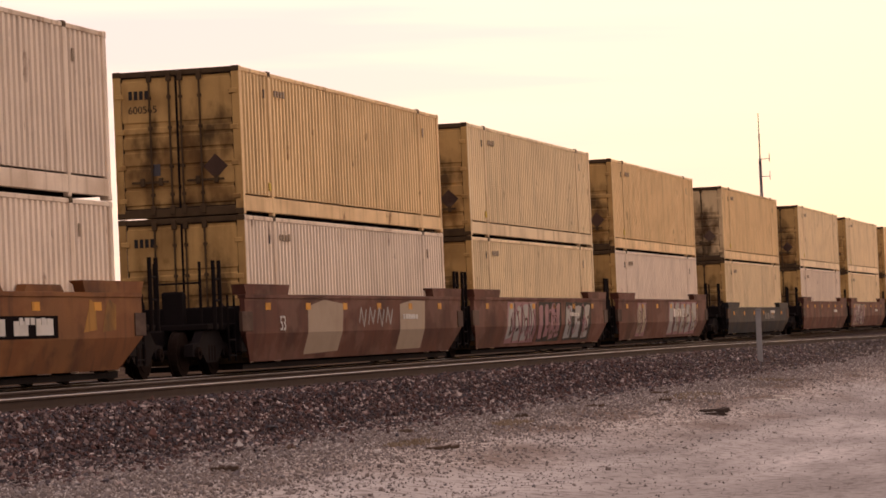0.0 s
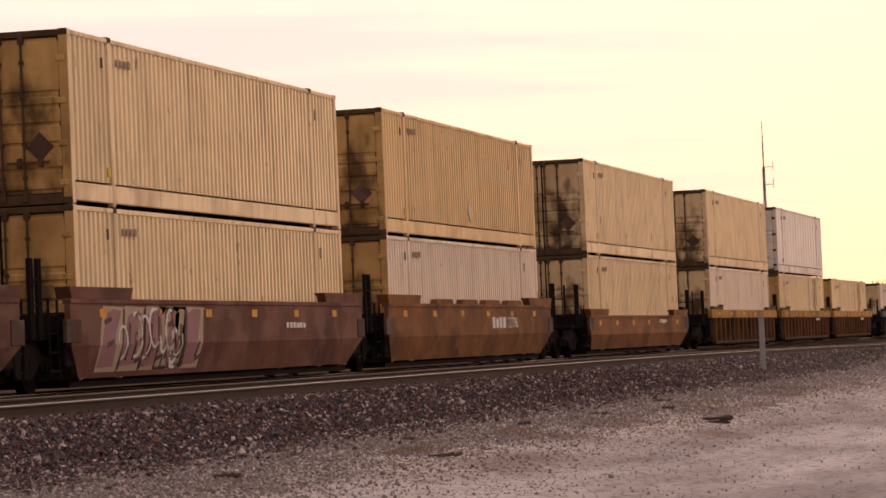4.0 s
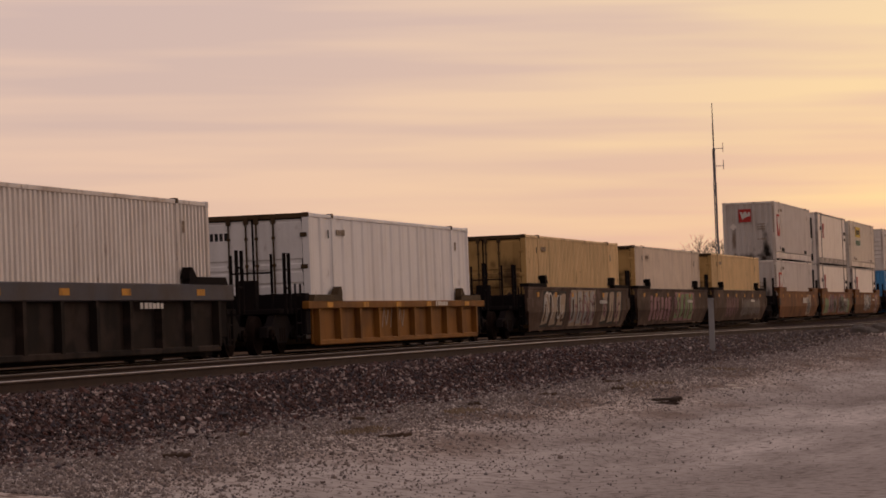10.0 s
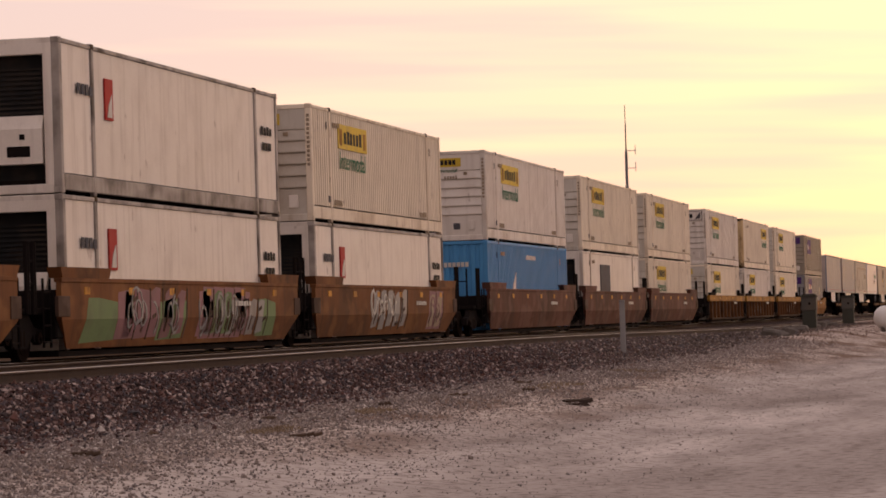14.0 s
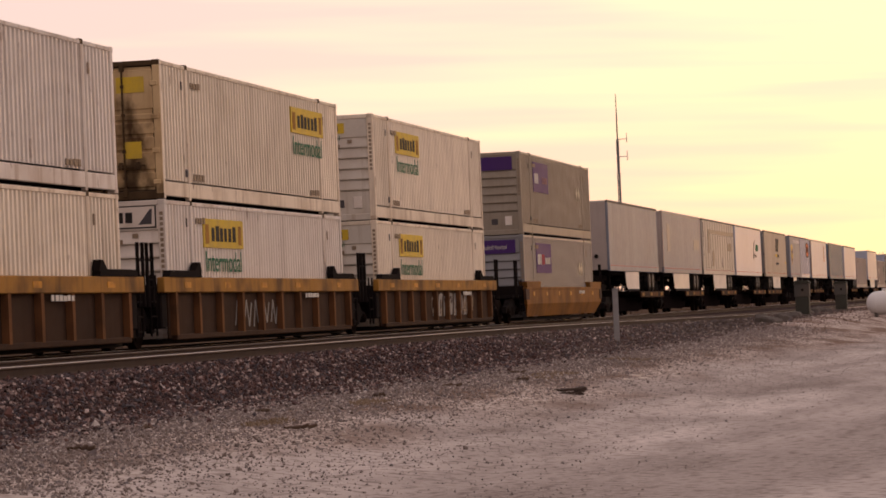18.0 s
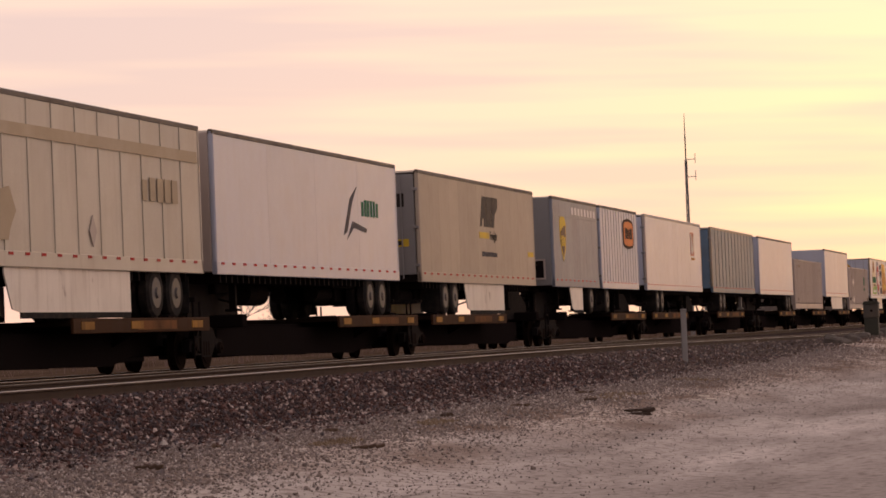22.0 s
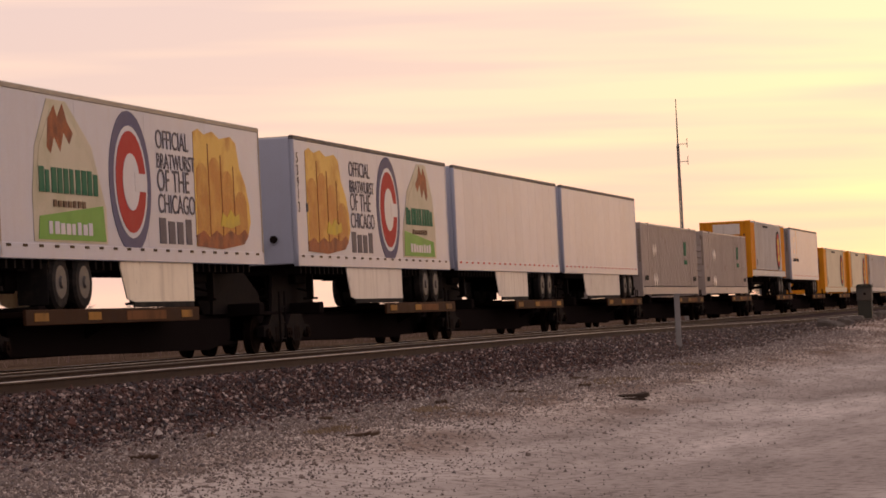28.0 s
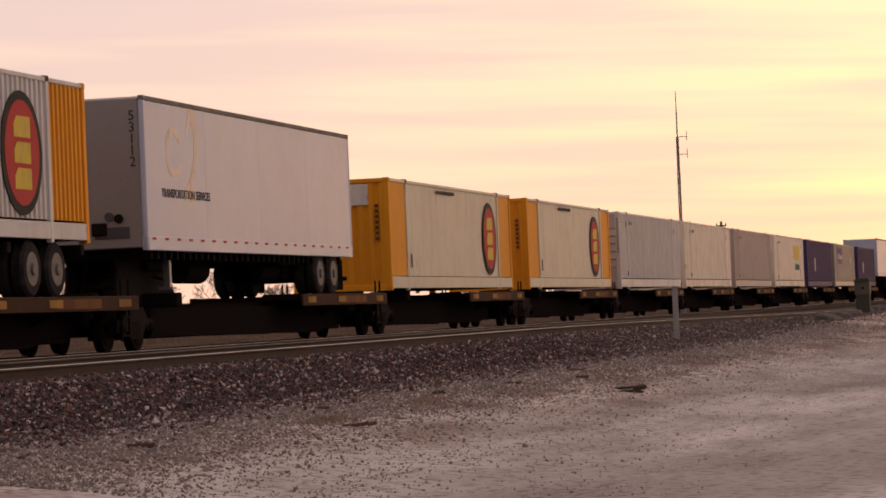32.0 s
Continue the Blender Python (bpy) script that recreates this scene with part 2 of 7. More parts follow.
rib_rust = surface("rust_streaked_rib", (0.17, 0.075, 0.032), 0.8, dirty=0.8, dirt=(0.04, 0.024, 0.016), scale=1.1, streak=0.5, spec=0.03)
rib_brown = surface("rusty_ribbed_car_paint", (0.055, 0.03, 0.019), 0.75, dirty=0.7, dirt=(0.035, 0.022, 0.016), scale=0.8, streak=0.6, spec=0.03, runs=0.4)
dark_brown = surface("dark_brown_car_paint", (0.085, 0.05, 0.036), 0.75, dirty=0.9, dirt=(0.035, 0.024, 0.02), scale=0.55, streak=0.5, spec=0.05, runs=0.35, blotch=((0.16, 0.11, 0.085), 0.45))
navy = surface("blue_black_car_paint", (0.03, 0.033, 0.04), 0.65, dirty=0.9, dirt=(0.035, 0.027, 0.022), scale=0.55, streak=0.4, spec=0.05, runs=0.35, blotch=((0.06, 0.045, 0.035), 0.4))
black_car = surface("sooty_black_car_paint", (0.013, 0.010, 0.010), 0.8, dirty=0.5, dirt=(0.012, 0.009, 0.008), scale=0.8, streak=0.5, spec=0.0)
yellow_car = surface("yellow_orange_car_paint", (0.25, 0.105, 0.022), 0.65, dirty=0.75, dirt=(0.09, 0.042, 0.02), scale=0.8, streak=0.4, spec=0.05)
chord_grey = surface("grey_chord_paint", (0.085, 0.082, 0.092), 0.65, dirty=0.7, dirt=(0.08, 0.06, 0.05), spec=0.05)
chord_orange = surface("orange_chord_paint", (0.34, 0.165, 0.035), 0.65, dirty=1.0, dirt=(0.06, 0.035, 0.022), streak=0.5, scale=0.9, spec=0.05)
deck_edge = surface("rusty_deck_edge", (0.055, 0.027, 0.015), 0.75, dirty=0.6, dirt=(0.04, 0.025, 0.018), scale=1.2, spec=0.03)
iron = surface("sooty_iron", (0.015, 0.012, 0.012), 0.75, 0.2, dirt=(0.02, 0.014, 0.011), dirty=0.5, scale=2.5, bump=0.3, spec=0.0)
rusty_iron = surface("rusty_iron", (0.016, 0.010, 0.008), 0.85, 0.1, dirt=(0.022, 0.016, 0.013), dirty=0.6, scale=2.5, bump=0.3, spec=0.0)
rubber = surface("tyre_rubber", (0.022, 0.02, 0.02), 0.85, dirt=(0.08, 0.065, 0.05), dirty=0.4, scale=4, spec=0.03)
alloy = surface("dull_alloy", (0.10, 0.095, 0.095), 0.5, 0.1, dirt=(0.14, 0.11, 0.09), dirty=0.4, scale=4)
black_paint = surface("black_lettering", (0.03, 0.028, 0.028), 0.6, dirty=0.1, spec=0.03)
faded_mark = surface("faded_stencil", (0.27, 0.205, 0.145), 0.6, dirty=0.8, dirt=(0.36, 0.27, 0.18), scale=4, spec=0.03)
print_grey = surface("purple_grey_print", (0.105, 0.095, 0.115), 0.5, dirty=0.3, dirt=(0.2, 0.18, 0.18), scale=3, spec=0.03)
faded_dark = surface("faded_black_lettering", (0.075, 0.066, 0.06), 0.6, dirty=0.5, dirt=(0.15, 0.12, 0.1), scale=3, spec=0.03)
faded_red = surface("faded_red_sign_paint", (0.52, 0.20, 0.13), 0.5, dirty=0.4, dirt=(0.5, 0.36, 0.3), scale=3)
ghost = surface("ghost_of_removed_sign", (0.36, 0.285, 0.20), 0.5, dirty=0.5, dirt=(0.44, 0.36, 0.28), scale=1.5)
white_mark = surface("white_lettering", (0.62, 0.58, 0.52), 0.6, dirty=0.3, spec=0.05)
yellow_plate = surface("yellow_plate", (0.62, 0.43, 0.05), 0.5, dirty=0.7, dirt=(0.42, 0.30, 0.09), scale=2.5, streak=0.4, spec=0.03)
green_mark = surface("green_lettering", (0.04, 0.16, 0.09), 0.6, dirty=0.1, spec=0.03)
red_mark = surface("red_sign_paint", (0.42, 0.045, 0.04), 0.55, dirty=0.15, spec=0.03)
blue_mark = surface("blue_sign_paint", (0.12, 0.115, 0.19), 0.55, dirty=0.1, spec=0.03)
violet_mark = surface("violet_sign_paint", (0.075, 0.035, 0.15), 0.5, dirty=0.1, spec=0.03)
orange_mark = surface("orange_reflector", (0.56, 0.25, 0.03), 0.5, dirty=0.8, dirt=(0.12, 0.05, 0.018), scale=3, spec=0.05)
badge_orange = surface("orange_red_badge_paint", (0.66, 0.17, 0.03), 0.5, dirty=0.4, dirt=(0.4, 0.1, 0.03), scale=2)
brown_mark = surface("brown_shield_paint", (0.10, 0.05, 0.03), 0.5, dirty=0.1)
food_brown = surface("roast_brown_print", (0.30, 0.075, 0.02), 0.5, dirty=1.0, dirt=(0.10, 0.02, 0.01), scale=2.2, grain=0.3)
sausage_gold = surface("golden_brown_print", (0.50, 0.21, 0.035), 0.5, dirty=1.0, dirt=(0.62, 0.33, 0.06), scale=2.0, grain=0.25)
bun_tan = surface("bread_tan_print", (0.68, 0.42, 0.09), 0.5, dirty=1.0, dirt=(0.42, 0.17, 0.025), scale=1.5)
label_cream = surface("cream_label_print", (0.52, 0.47, 0.36), 0.5, dirty=0.5, dirt=(0.3, 0.3, 0.15), scale=1.6)
leaf_green = surface("grass_green_print", (0.16, 0.36, 0.06), 0.5, dirty=0.4, dirt=(0.08, 0.2, 0.04))
silver_tag = surface("silver_spray_paint", (0.27, 0.26, 0.25), 0.5, dirty=0.5, dirt=(0.14, 0.10, 0.08), scale=1.5)
lilac_tag = surface("lilac_spray_paint", (0.26, 0.13, 0.14), 0.6, dirty=0.5, dirt=(0.14, 0.09, 0.08), scale=1.5)
lime_tag = surface("lime_spray_paint", (0.14, 0.20, 0.09), 0.6, dirty=0.5, dirt=(0.10, 0.09, 0.06), scale=1.5)
cream_tag = surface("cream_spray_paint", (0.33, 0.25, 0.18), 0.6, dirty=0.4, dirt=(0.2, 0.12, 0.08), scale=1.5)
cooling_dark = surface("cooling_grille_black", (0.02, 0.02, 0.022), 0.6, dirty=0.3)
galvanised = surface("galvanised_steel", (0.30, 0.29, 0.29), 0.5, 0.6, dirt=(0.12, 0.1, 0.09), dirty=0.4)
wood = surface("weathered_timber", (0.11, 0.075, 0.055), 0.85, dirt=(0.045, 0.035, 0.03), dirty=0.6, scale=3, bump=0.5, spec=0.03)
sleeper_wood = surface("creosoted_timber", (0.075, 0.055, 0.045), 0.9, dirt=(0.035, 0.028, 0.025), dirty=0.6, scale=3, bump=0.5, spec=0.03)
bark = surface("grey_bark", (0.21, 0.145, 0.12), 0.9, dirt=(0.08, 0.055, 0.045), dirty=0.5, scale=2)
tank_white = surface("white_tank_paint", (0.78, 0.75, 0.72), 0.4, dirty=0.15)
box_green = surface("dull_green_cabinet_paint", (0.055, 0.055, 0.045), 0.6, dirty=0.4, dirt=(0.05, 0.04, 0.03))
box_grey = surface("grey_cabinet_paint", (0.085, 0.08, 0.072), 0.6, dirty=0.3)
concrete = surface("broken_concrete", (0.13, 0.112, 0.10), 0.9, dirty=0.5, dirt=(0.08, 0.065, 0.05), scale=2, bump=0.4)
rail_side = surface("brown_rail_steel", (0.058, 0.039, 0.031), 0.8, 0.3, dirt=(0.04, 0.03, 0.025), dirty=0.5, scale=2, spec=0.03)
rail_top = surface("worn_rail_head", (0.27, 0.25, 0.26), 0.45, 0.9, dirt=(0.16, 0.12, 0.10), dirty=0.6, spread=0.0)


# ---------------------------------------------------------------- mesh tools
class Shape:
    """Collects boxes, prisms and rounds into one mesh."""

    def __init__(self):
        self.v, self.f = [], []

    def add(self, verts, faces):
        k = len(self.v)
        self.v += [tuple(p) for p in verts]
        self.f += [tuple(i + k for i in f) for f in faces]
        return self

    def box(self, x0, x1, y0, y1, z0, z1, c=0.0):
        if not c:
            p = [(x, y, z) for x in (x0, x1) for y in (y0, y1) for z in (z0, z1)]
            return self.add(p, [(0, 1, 3, 2), (4, 6, 7, 5), (0, 4, 5, 1), (2, 3, 7, 6), (0, 2, 6, 4), (1, 5, 7, 3)])
        c = min(c, (x1 - x0) * 0.4, (y1 - y0) * 0.4, (z1 - z0) * 0.4)
        bm = bmesh.new()
        p, idx = [], {}
        lo, hi = (x0, y0, z0), (x1, y1, z1)
        for sx in (0, 1):
            for sy in (0, 1):
                for sz in (0, 1):
                    s = (sx, sy, sz)
                    for ax in range(3):
                        q = []
                        for a in range(3):
                            e = hi[a] if s[a] else lo[a]
                            q.append(e if a == ax else e + (-c if s[a] else c))
                        idx[(s, ax)] = len(p)
                        p.append(q)
        bm.free()
        faces = []
        for ax in range(3):
            o = [a for a in range(3) if a != ax]
            for side in (0, 1):
                loop = []
                for u, w in ((0, 0), (1, 0), (1, 1), (0, 1)):
                    s = [0, 0, 0]
                    s[ax], s[o[0]], s[o[1]] = side, u, w
                    loop.append(idx[(tuple(s), ax)])
                faces.append(loop)
            for u in (0, 1):
                for w in (0, 1):
                    s0, s1 = [0, 0, 0], [0, 0, 0]
                    s0[o[0]] = s1[o[0]] = u
                    s0[o[1]] = s1[o[1]] = w
                    s1[ax] = 1
                    faces.append([idx[(tuple(s0), o[0])], idx[(tuple(s1), o[0])], idx[(tuple(s1), o[1])], idx[(tuple(s0), o[1])]])
        for sx in (0, 1):
            for sy in (0, 1):
                for sz in (0, 1):
                    s = (sx, sy, sz)
                    faces.append([idx[(s, 0)], idx[(s, 1)], idx[(s, 2)]])
        return self.add(p, faces)

    def prism(self, poly, axis, a0, a1):
        """poly in the two other axes (in the order x, y, z), drawn out along axis from a0 to a1."""
        def at(q, a):
            return {"x": (a, q[0], q[1]), "y": (q[0], a, q[1]), "z": (q[0], q[1], a)}[axis]
        k = len(poly)
        p = [at(q, a0) for q in poly] + [at(q, a1) for q in poly]
        f = [tuple(range(k)), tuple(range(2 * k - 1, k - 1, -1))] + [(i, (i + 1) % k, k + (i + 1) % k, k + i) for i in range(k)]
        return self.add(p, f)

    def round(self, c, axis, rad, a0, a1, n=16, r2=None):
        """A cylinder (or cone) round axis; c is its middle in the two other axes."""
        r2 = rad if r2 is None else r2
        def at(r, i, a):
            w = 2 * math.pi * i / n
            q = (c[0] + r * math.cos(w), c[1] + r * math.sin(w))
            return {"x": (a, q[0], q[1]), "y": (q[0], a, q[1]), "z": (q[0], q[1], a)}[axis]
        p = [at(rad, i, a0) for i in range(n)] + [at(r2, i, a1) for i in range(n)]
        f = [tuple(range(n)), tuple(range(2 * n - 1, n - 1, -1))] + [(i, (i + 1) % n, n + (i + 1) % n, n + i) for i in range(n)]
        return self.add(p, f)

    def bar(self, a, b, w, n=5, w2=None):
        """A round bar from a to b."""
        a, b = Vector(a), Vector(b)
        d = (b - a)
        q = d.to_track_quat("Z", "Y")
        w2 = w if w2 is None else w2
        p = [a + q @ Vector((w * math.cos(6.2832 * i / n), w * math.sin(6.2832 * i / n), 0)) for i in range(n)]
        p += [b + q @ Vector((w2 * math.cos(6.2832 * i / n), w2 * math.sin(6.2832 * i / n), 0)) for i in range(n)]
        return self.add(p, [tuple(range(n)), tuple(range(2 * n - 1, n - 1, -1))] + [(i, (i + 1) % n, n + (i + 1) % n, n + i) for i in range(n)])

    def mesh(self, name, material, fix=True):
        me = bpy.data.meshes.new(name)
        me.from_pydata(self.v, [], self.f)
        if fix:
            bm = bmesh.new()
            bm.from_mesh(me)
            bmesh.ops.recalc_face_normals(bm, faces=bm.faces)
            bm.to_mesh(me)
            bm.free()
        me.materials.append(material)
        return me


CACHE = {}


def shared(key, material, build):
    """The mesh for key in that material, built at its first use."""
    k = (key, material.name)
    if k not in CACHE:
        s = Shape()
        build(s)
        CACHE[k] = s.mesh(str(key[0]), material)
    return CACHE[k]


def faced(me, material):
    """Gives the faces that look towards -x a second material."""
    if len(me.materials) < 2:
        me.materials.append(material)
        for p in me.polygons:
            if p.normal.x < -0.5:
                p.material_index = 1
    return me


def part(name, me, parent, label="", at=None):
    ob = new(name, me)
    ob.parent = parent
    if at is not None:
        ob.matrix_local = at
    if label:
        ob["label"] = label
    return ob


def thing(name, label, category, group="", kind="", at=None):
    ob = new(name)
    ob.empty_display_size = 0.2
    if at is not None:
        ob.matrix_world = at
    return tagged(ob, label, category, group, kind)


MOVERS = []          # (thing, metres along the train)


def lettering(text, size, material, key):
    """A flat, slightly raised word in the x-z plane, facing -y."""
    k = ("word", text, size, material.name)
    if k not in CACHE:
        cu = bpy.data.curves.new("word", "FONT")
        cu.body, cu.size, cu.extrude, cu.space_line = text, size, 0.003, 0.82
        ob = bpy.data.objects.new("word", cu)
        scene.collection.objects.link(ob)
        me = bpy.data.meshes.new_from_object(ob)
        bpy.data.objects.remove(ob)
        me.transform(Matrix.Rotation(radians(90), 4, "X"))
        me.materials.clear()
        me.materials.append(material)
        CACHE[k] = me
    return CACHE[k]


FACE_LEFT = Matrix.Rotation(radians(-90), 4, "Z")      # a word that faces -y then faces -x


# ---------------------------------------------------------------- containers
LEN, TALL = 16.15, 2.89


def wave(x0, x1, period, depth, base, back):
    """Outline of a corrugated sheet from x0 to x1: outer face at base, inner at back (both across)."""
    n = max(1, round((x1 - x0) / period))
    p = (x1 - x0) / n
    s = 1 if back > base else -1
    pts = []
    for i in range(n):
        a = x0 + i * p
        pts += [(a, base), (a + 0.38 * p, base), (a + 0.5 * p, base + s * depth), (a + 0.88 * p, base + s * depth)]
    return pts + [(x1, base), (x1, back), (x0, back)]


POSTS = (2.0, 14.15)


def container(style, at_u, z, group="containers of the train"):
    """A 53-foot container whose near bottom end stands at at_u along the train and z over the rails."""
    st = STYLES[style]
    side, end, frame_m = st["side"], st["end"], st.get("frame") or frame_of.get(st["side"].name, st["side"])
    ob = thing("container", st["label"], "container", group)
    MOVERS.append((ob, at_u, 0.0, z))
    tip = st.get("tip")
    for y, name in ((-HALF, "near"), (HALF, "far")):
        s = -1 if y < 0 else 1
        spans = ((0.14, POSTS[0] - 0.07), (POSTS[0] + 0.07, POSTS[1] - 0.07), (POSTS[1] + 0.07, LEN - 0.14))
        for k, (a, b) in enumerate(spans):
            m = tip if tip and k != 1 else side
            kind = st.get("sheet", "fine")
            if kind == "smooth":
                me = shared(("side_panel", "smooth", s, k), m, lambda q: q.box(a, b, min(y - s * 0.03, y - s * 0.06), max(y - s * 0.03, y - s * 0.06), 0.38, TALL - 0.1))
            else:
                per, dep = {"fine": (0.235, 0.036), "wide": (0.9, 0.03)}[kind]
                me = shared(("side_panel", kind, s, k), m, lambda q: q.prism(wave(a, b, per, dep, y - s * 0.012, y - s * 0.075), "z", 0.40, TALL - 0.09))
            part("side_panel", me, ob)
        low, high = sorted((y, y - s * 0.09))
        part("bottom_rail", shared(("bottom_rail", s), frame_m, lambda q: q.box(0.16, LEN - 0.16, low, high, 0.06, 0.36, 0.012)), ob)
        part("top_rail", shared(("top_rail", s), frame_m, lambda q: q.box(0.16, LEN - 0.16, low, high, TALL - 0.1, TALL - 0.015, 0.012)), ob)
        for px in POSTS:
            part("side_post", shared(("side_post", s, px), frame_m, lambda q: q.box(px - 0.075, px + 0.075, low - 0.006, high + 0.006, 0.0, TALL, 0.015)), ob)
            if s < 0:
                part("lifting_block", shared(("lifting_block", s, px), door_gear if st.get("dark_blocks", True) else frame_m,
                                         lambda q: q.box(px - 0.085, px + 0.085, low - 0.01, high + 0.03, TALL - 0.10, TALL + 0.01, 0.012)), ob)
        for ex in (0.0, LEN - 0.16):
            low2, high2 = sorted((y, y - s * 0.16))
            stained = ex == 0.0 and st["ends"] == "door"
            tone = end.name if stained else ""
            me = shared(("corner_post", s, ex, tone), tip or frame_m, lambda q: q.box(ex, ex + 0.16, low2, high2, 0.1, TALL - 0.1, 0.015))
            part("corner_post", faced(me, end) if stained else me, ob)
            for cz in (0.0, TALL - 0.118):
                me = shared(("corner_casting", s, ex, cz, tone), tip or frame_m, lambda q: q.box(ex - 0.004, ex + 0.176, low2 - 0.004, high2 + 0.004, cz, cz + 0.118, 0.015))
                part("corner_casting", faced(me, door_gear) if stained else me, ob)
    part("roof", shared(("roof",), side, lambda q: q.prism(wave(0.1, LEN - 0.1, 0.6, 0.02, TALL - 0.03, TALL - 0.07), "y", -HALF + 0.06, HALF - 0.06)), ob)
    part("underframe", shared(("underframe",), iron, lambda q: q.prism(wave(0.2, LEN - 0.2, 0.6, 0.1, 0.06, 0.26), "y", -HALF + 0.08, HALF - 0.08)), ob)
    part("front_wall", shared(("front_wall",), tip or side, lambda q: q.prism([(LEN - b, a) for a, b in wave(-HALF + 0.15, HALF - 0.15, 0.3, 0.04, 0.02, 0.09)], "z", 0.1, TALL - 0.05)), ob)
    kind = st["ends"]
    part("end_sill", shared(("end_sill", kind), door_gear if kind == "door" else end if kind != "cooler" else side, lambda q: [q.box(0.0, 0.1, -HALF + 0.16, HALF - 0.16, 0.0, 0.17, 0.012)]), ob)
    part("end_header", shared(("end_header", kind), door_gear if kind == "door" else (tip or side), lambda q: q.box(0.0, 0.1, -HALF + 0.16, HALF - 0.16, TALL - 0.12, TALL - 0.01, 0.012)), ob)
    if kind == "door":
        for k in (0, 1):
            y0 = -HALF + 0.17 if k == 0 else 0.012
            y1 = -0.012 if k == 0 else HALF - 0.17

            def leaf(q):                              # pressed panels, one above the other
                pts = [(0.1, 0.18), (0.05, 0.18)]
                for z0, z1 in ((0.24, 0.56), (0.60, 0.98), (1.02, 1.30), (1.34, 1.60), (1.64, 1.78), (1.86, 2.70)):
                    pts += [(0.05, z0), (0.026, z0 + 0.025), (0.026, z1 - 0.025), (0.05, z1)]
                q.prism(pts + [(0.05, TALL - 0.13), (0.1, TALL - 0.13)], "y", y0, y1)
            door = part("door", shared(("door", k), end, leaf), ob)
            part("gasket", shared(("gasket", k), iron, lambda q: (q.box(0.024, 0.06, y1 - 0.012 if k == 0 else y0 - 0.01, y1 + 0.01 if k == 0 else y0 + 0.012, 0.18, TALL - 0.13), q.box(0.03, 0.06, y0 - 0.012 if k == 0 else y1 - 0.016, y0 + 0.016 if k == 0 else y1 + 0.012, 0.18, TALL - 0.13), q.box(0.03, 0.06, y0, y1, 0.172, 0.19), q.box(0.03, 0.06, y0, y1, TALL - 0.14, TALL - 0.122))), door)
            for j in ((0.58, 0.93) if k == 0 else (0.12, 0.48)):
                yy = y0 + (y1 - y0) * j

                # the rod stands off the leaf in x
                part("lock_rod", shared(("lock_rod", k, j), door_gear, lambda q: (q.bar((-0.004, yy, 0.06), (-0.004, yy, TALL - 0.04), 0.021, 8),
                     [q.box(-0.03, 0.05, yy - 0.05, yy + 0.05, zz - 0.09, zz + 0.09, 0.01) for zz in (0.14, TALL - 0.14)],
                     [q.box(-0.025, 0.05, yy - 0.035, yy + 0.035, zz - 0.03, zz + 0.03) for zz in (0.45, 1.0, 1.75, 2.35)])), door)
            part("handle", shared(("handle", k), door_gear, lambda q: (q.box(-0.03, 0.0, y0 + 0.2, y1 - 0.16, 0.68, 0.72), q.box(-0.035, 0.03, y0 + 0.32, y0 + 0.40, 0.62, 0.78, 0.01), q.box(-0.035, 0.03, y1 - 0.42, y1 - 0.34, 0.62, 0.78, 0.01))), door)
            hy = -HALF + 0.13 if k == 0 else HALF - 0.13
            for hz in (0.35, 1.0, 1.7, 2.4):
                part("hinge", shared(("hinge", k, hz), door_gear if st.get("dark_hinge") or end is grimy_white else end, lambda q: q.box(-0.02, 0.05, hy - 0.08, hy + 0.08, hz - 0.05, hz + 0.05, 0.012)), door)
        if st.get("placard", True):
            part("placard", shared(("placard",), dark_brown, lambda q: q.prism([(-1.0, 0.95), (-0.75, 1.2), (-0.5, 0.95), (-0.75, 0.7)], "x", 0.02, 0.026)), ob, "dark diamond placard")
        part("document_plate", shared(("document_plate",), chord_grey, lambda q: q.box(0.018, 0.03, 0.38, 0.56, 0.82, 1.05, 0.004)), ob)
        marks(ob, st.get("number"), -0.012)
    elif kind == "corr":
        part("end_wall", shared(("end_wall", "corr"), end, lambda q: q.prism([(b, a) for a, b in wave(-HALF + 0.15, HALF - 0.15, 0.29, 0.045, 0.02, 0.09)], "z", 0.1, TALL - 0.05)), ob)
        if st.get("number"):
            part("word", lettering(st["number"], 0.21, black_paint, 0), ob, at=Matrix.Translation((0.012, 0.02, 2.33)) @ FACE_LEFT)
    elif kind == "ribs":
        def ribs(q):                                  # flat top and foot, five lapped boards between
            pts = [(0.1, 0.1), (0.03, 0.1), (0.03, 0.78)]
            for j in range(5):
                z0 = 0.80 + 0.29 * j
                pts += [(0.065, z0), (0.0, z0 + 0.03), (0.0, z0 + 0.06), (0.055, z0 + 0.285)]
            q.prism(pts + [(0.02, 2.27), (0.02, TALL - 0.1), (0.1, TALL - 0.1)], "y", -HALF + 0.15, HALF - 0.15)
        part("end_wall", shared(("end_wall", "ribs"), end, ribs), ob)
        part("document_plate", shared(("document_plate", "r"), chord_grey, lambda q: q.box(0.012, 0.034, -0.42, -0.2, 0.36, 0.56, 0.004)), ob)
        part("document_holder", shared(("document_holder",), white, lambda q: (q.box(0.0, 0.034, -0.92, -0.68, 0.32, 0.64, 0.008), q.box(-0.006, 0.004, -0.88, -0.72, 0.36, 0.6))), ob, "white document holder")
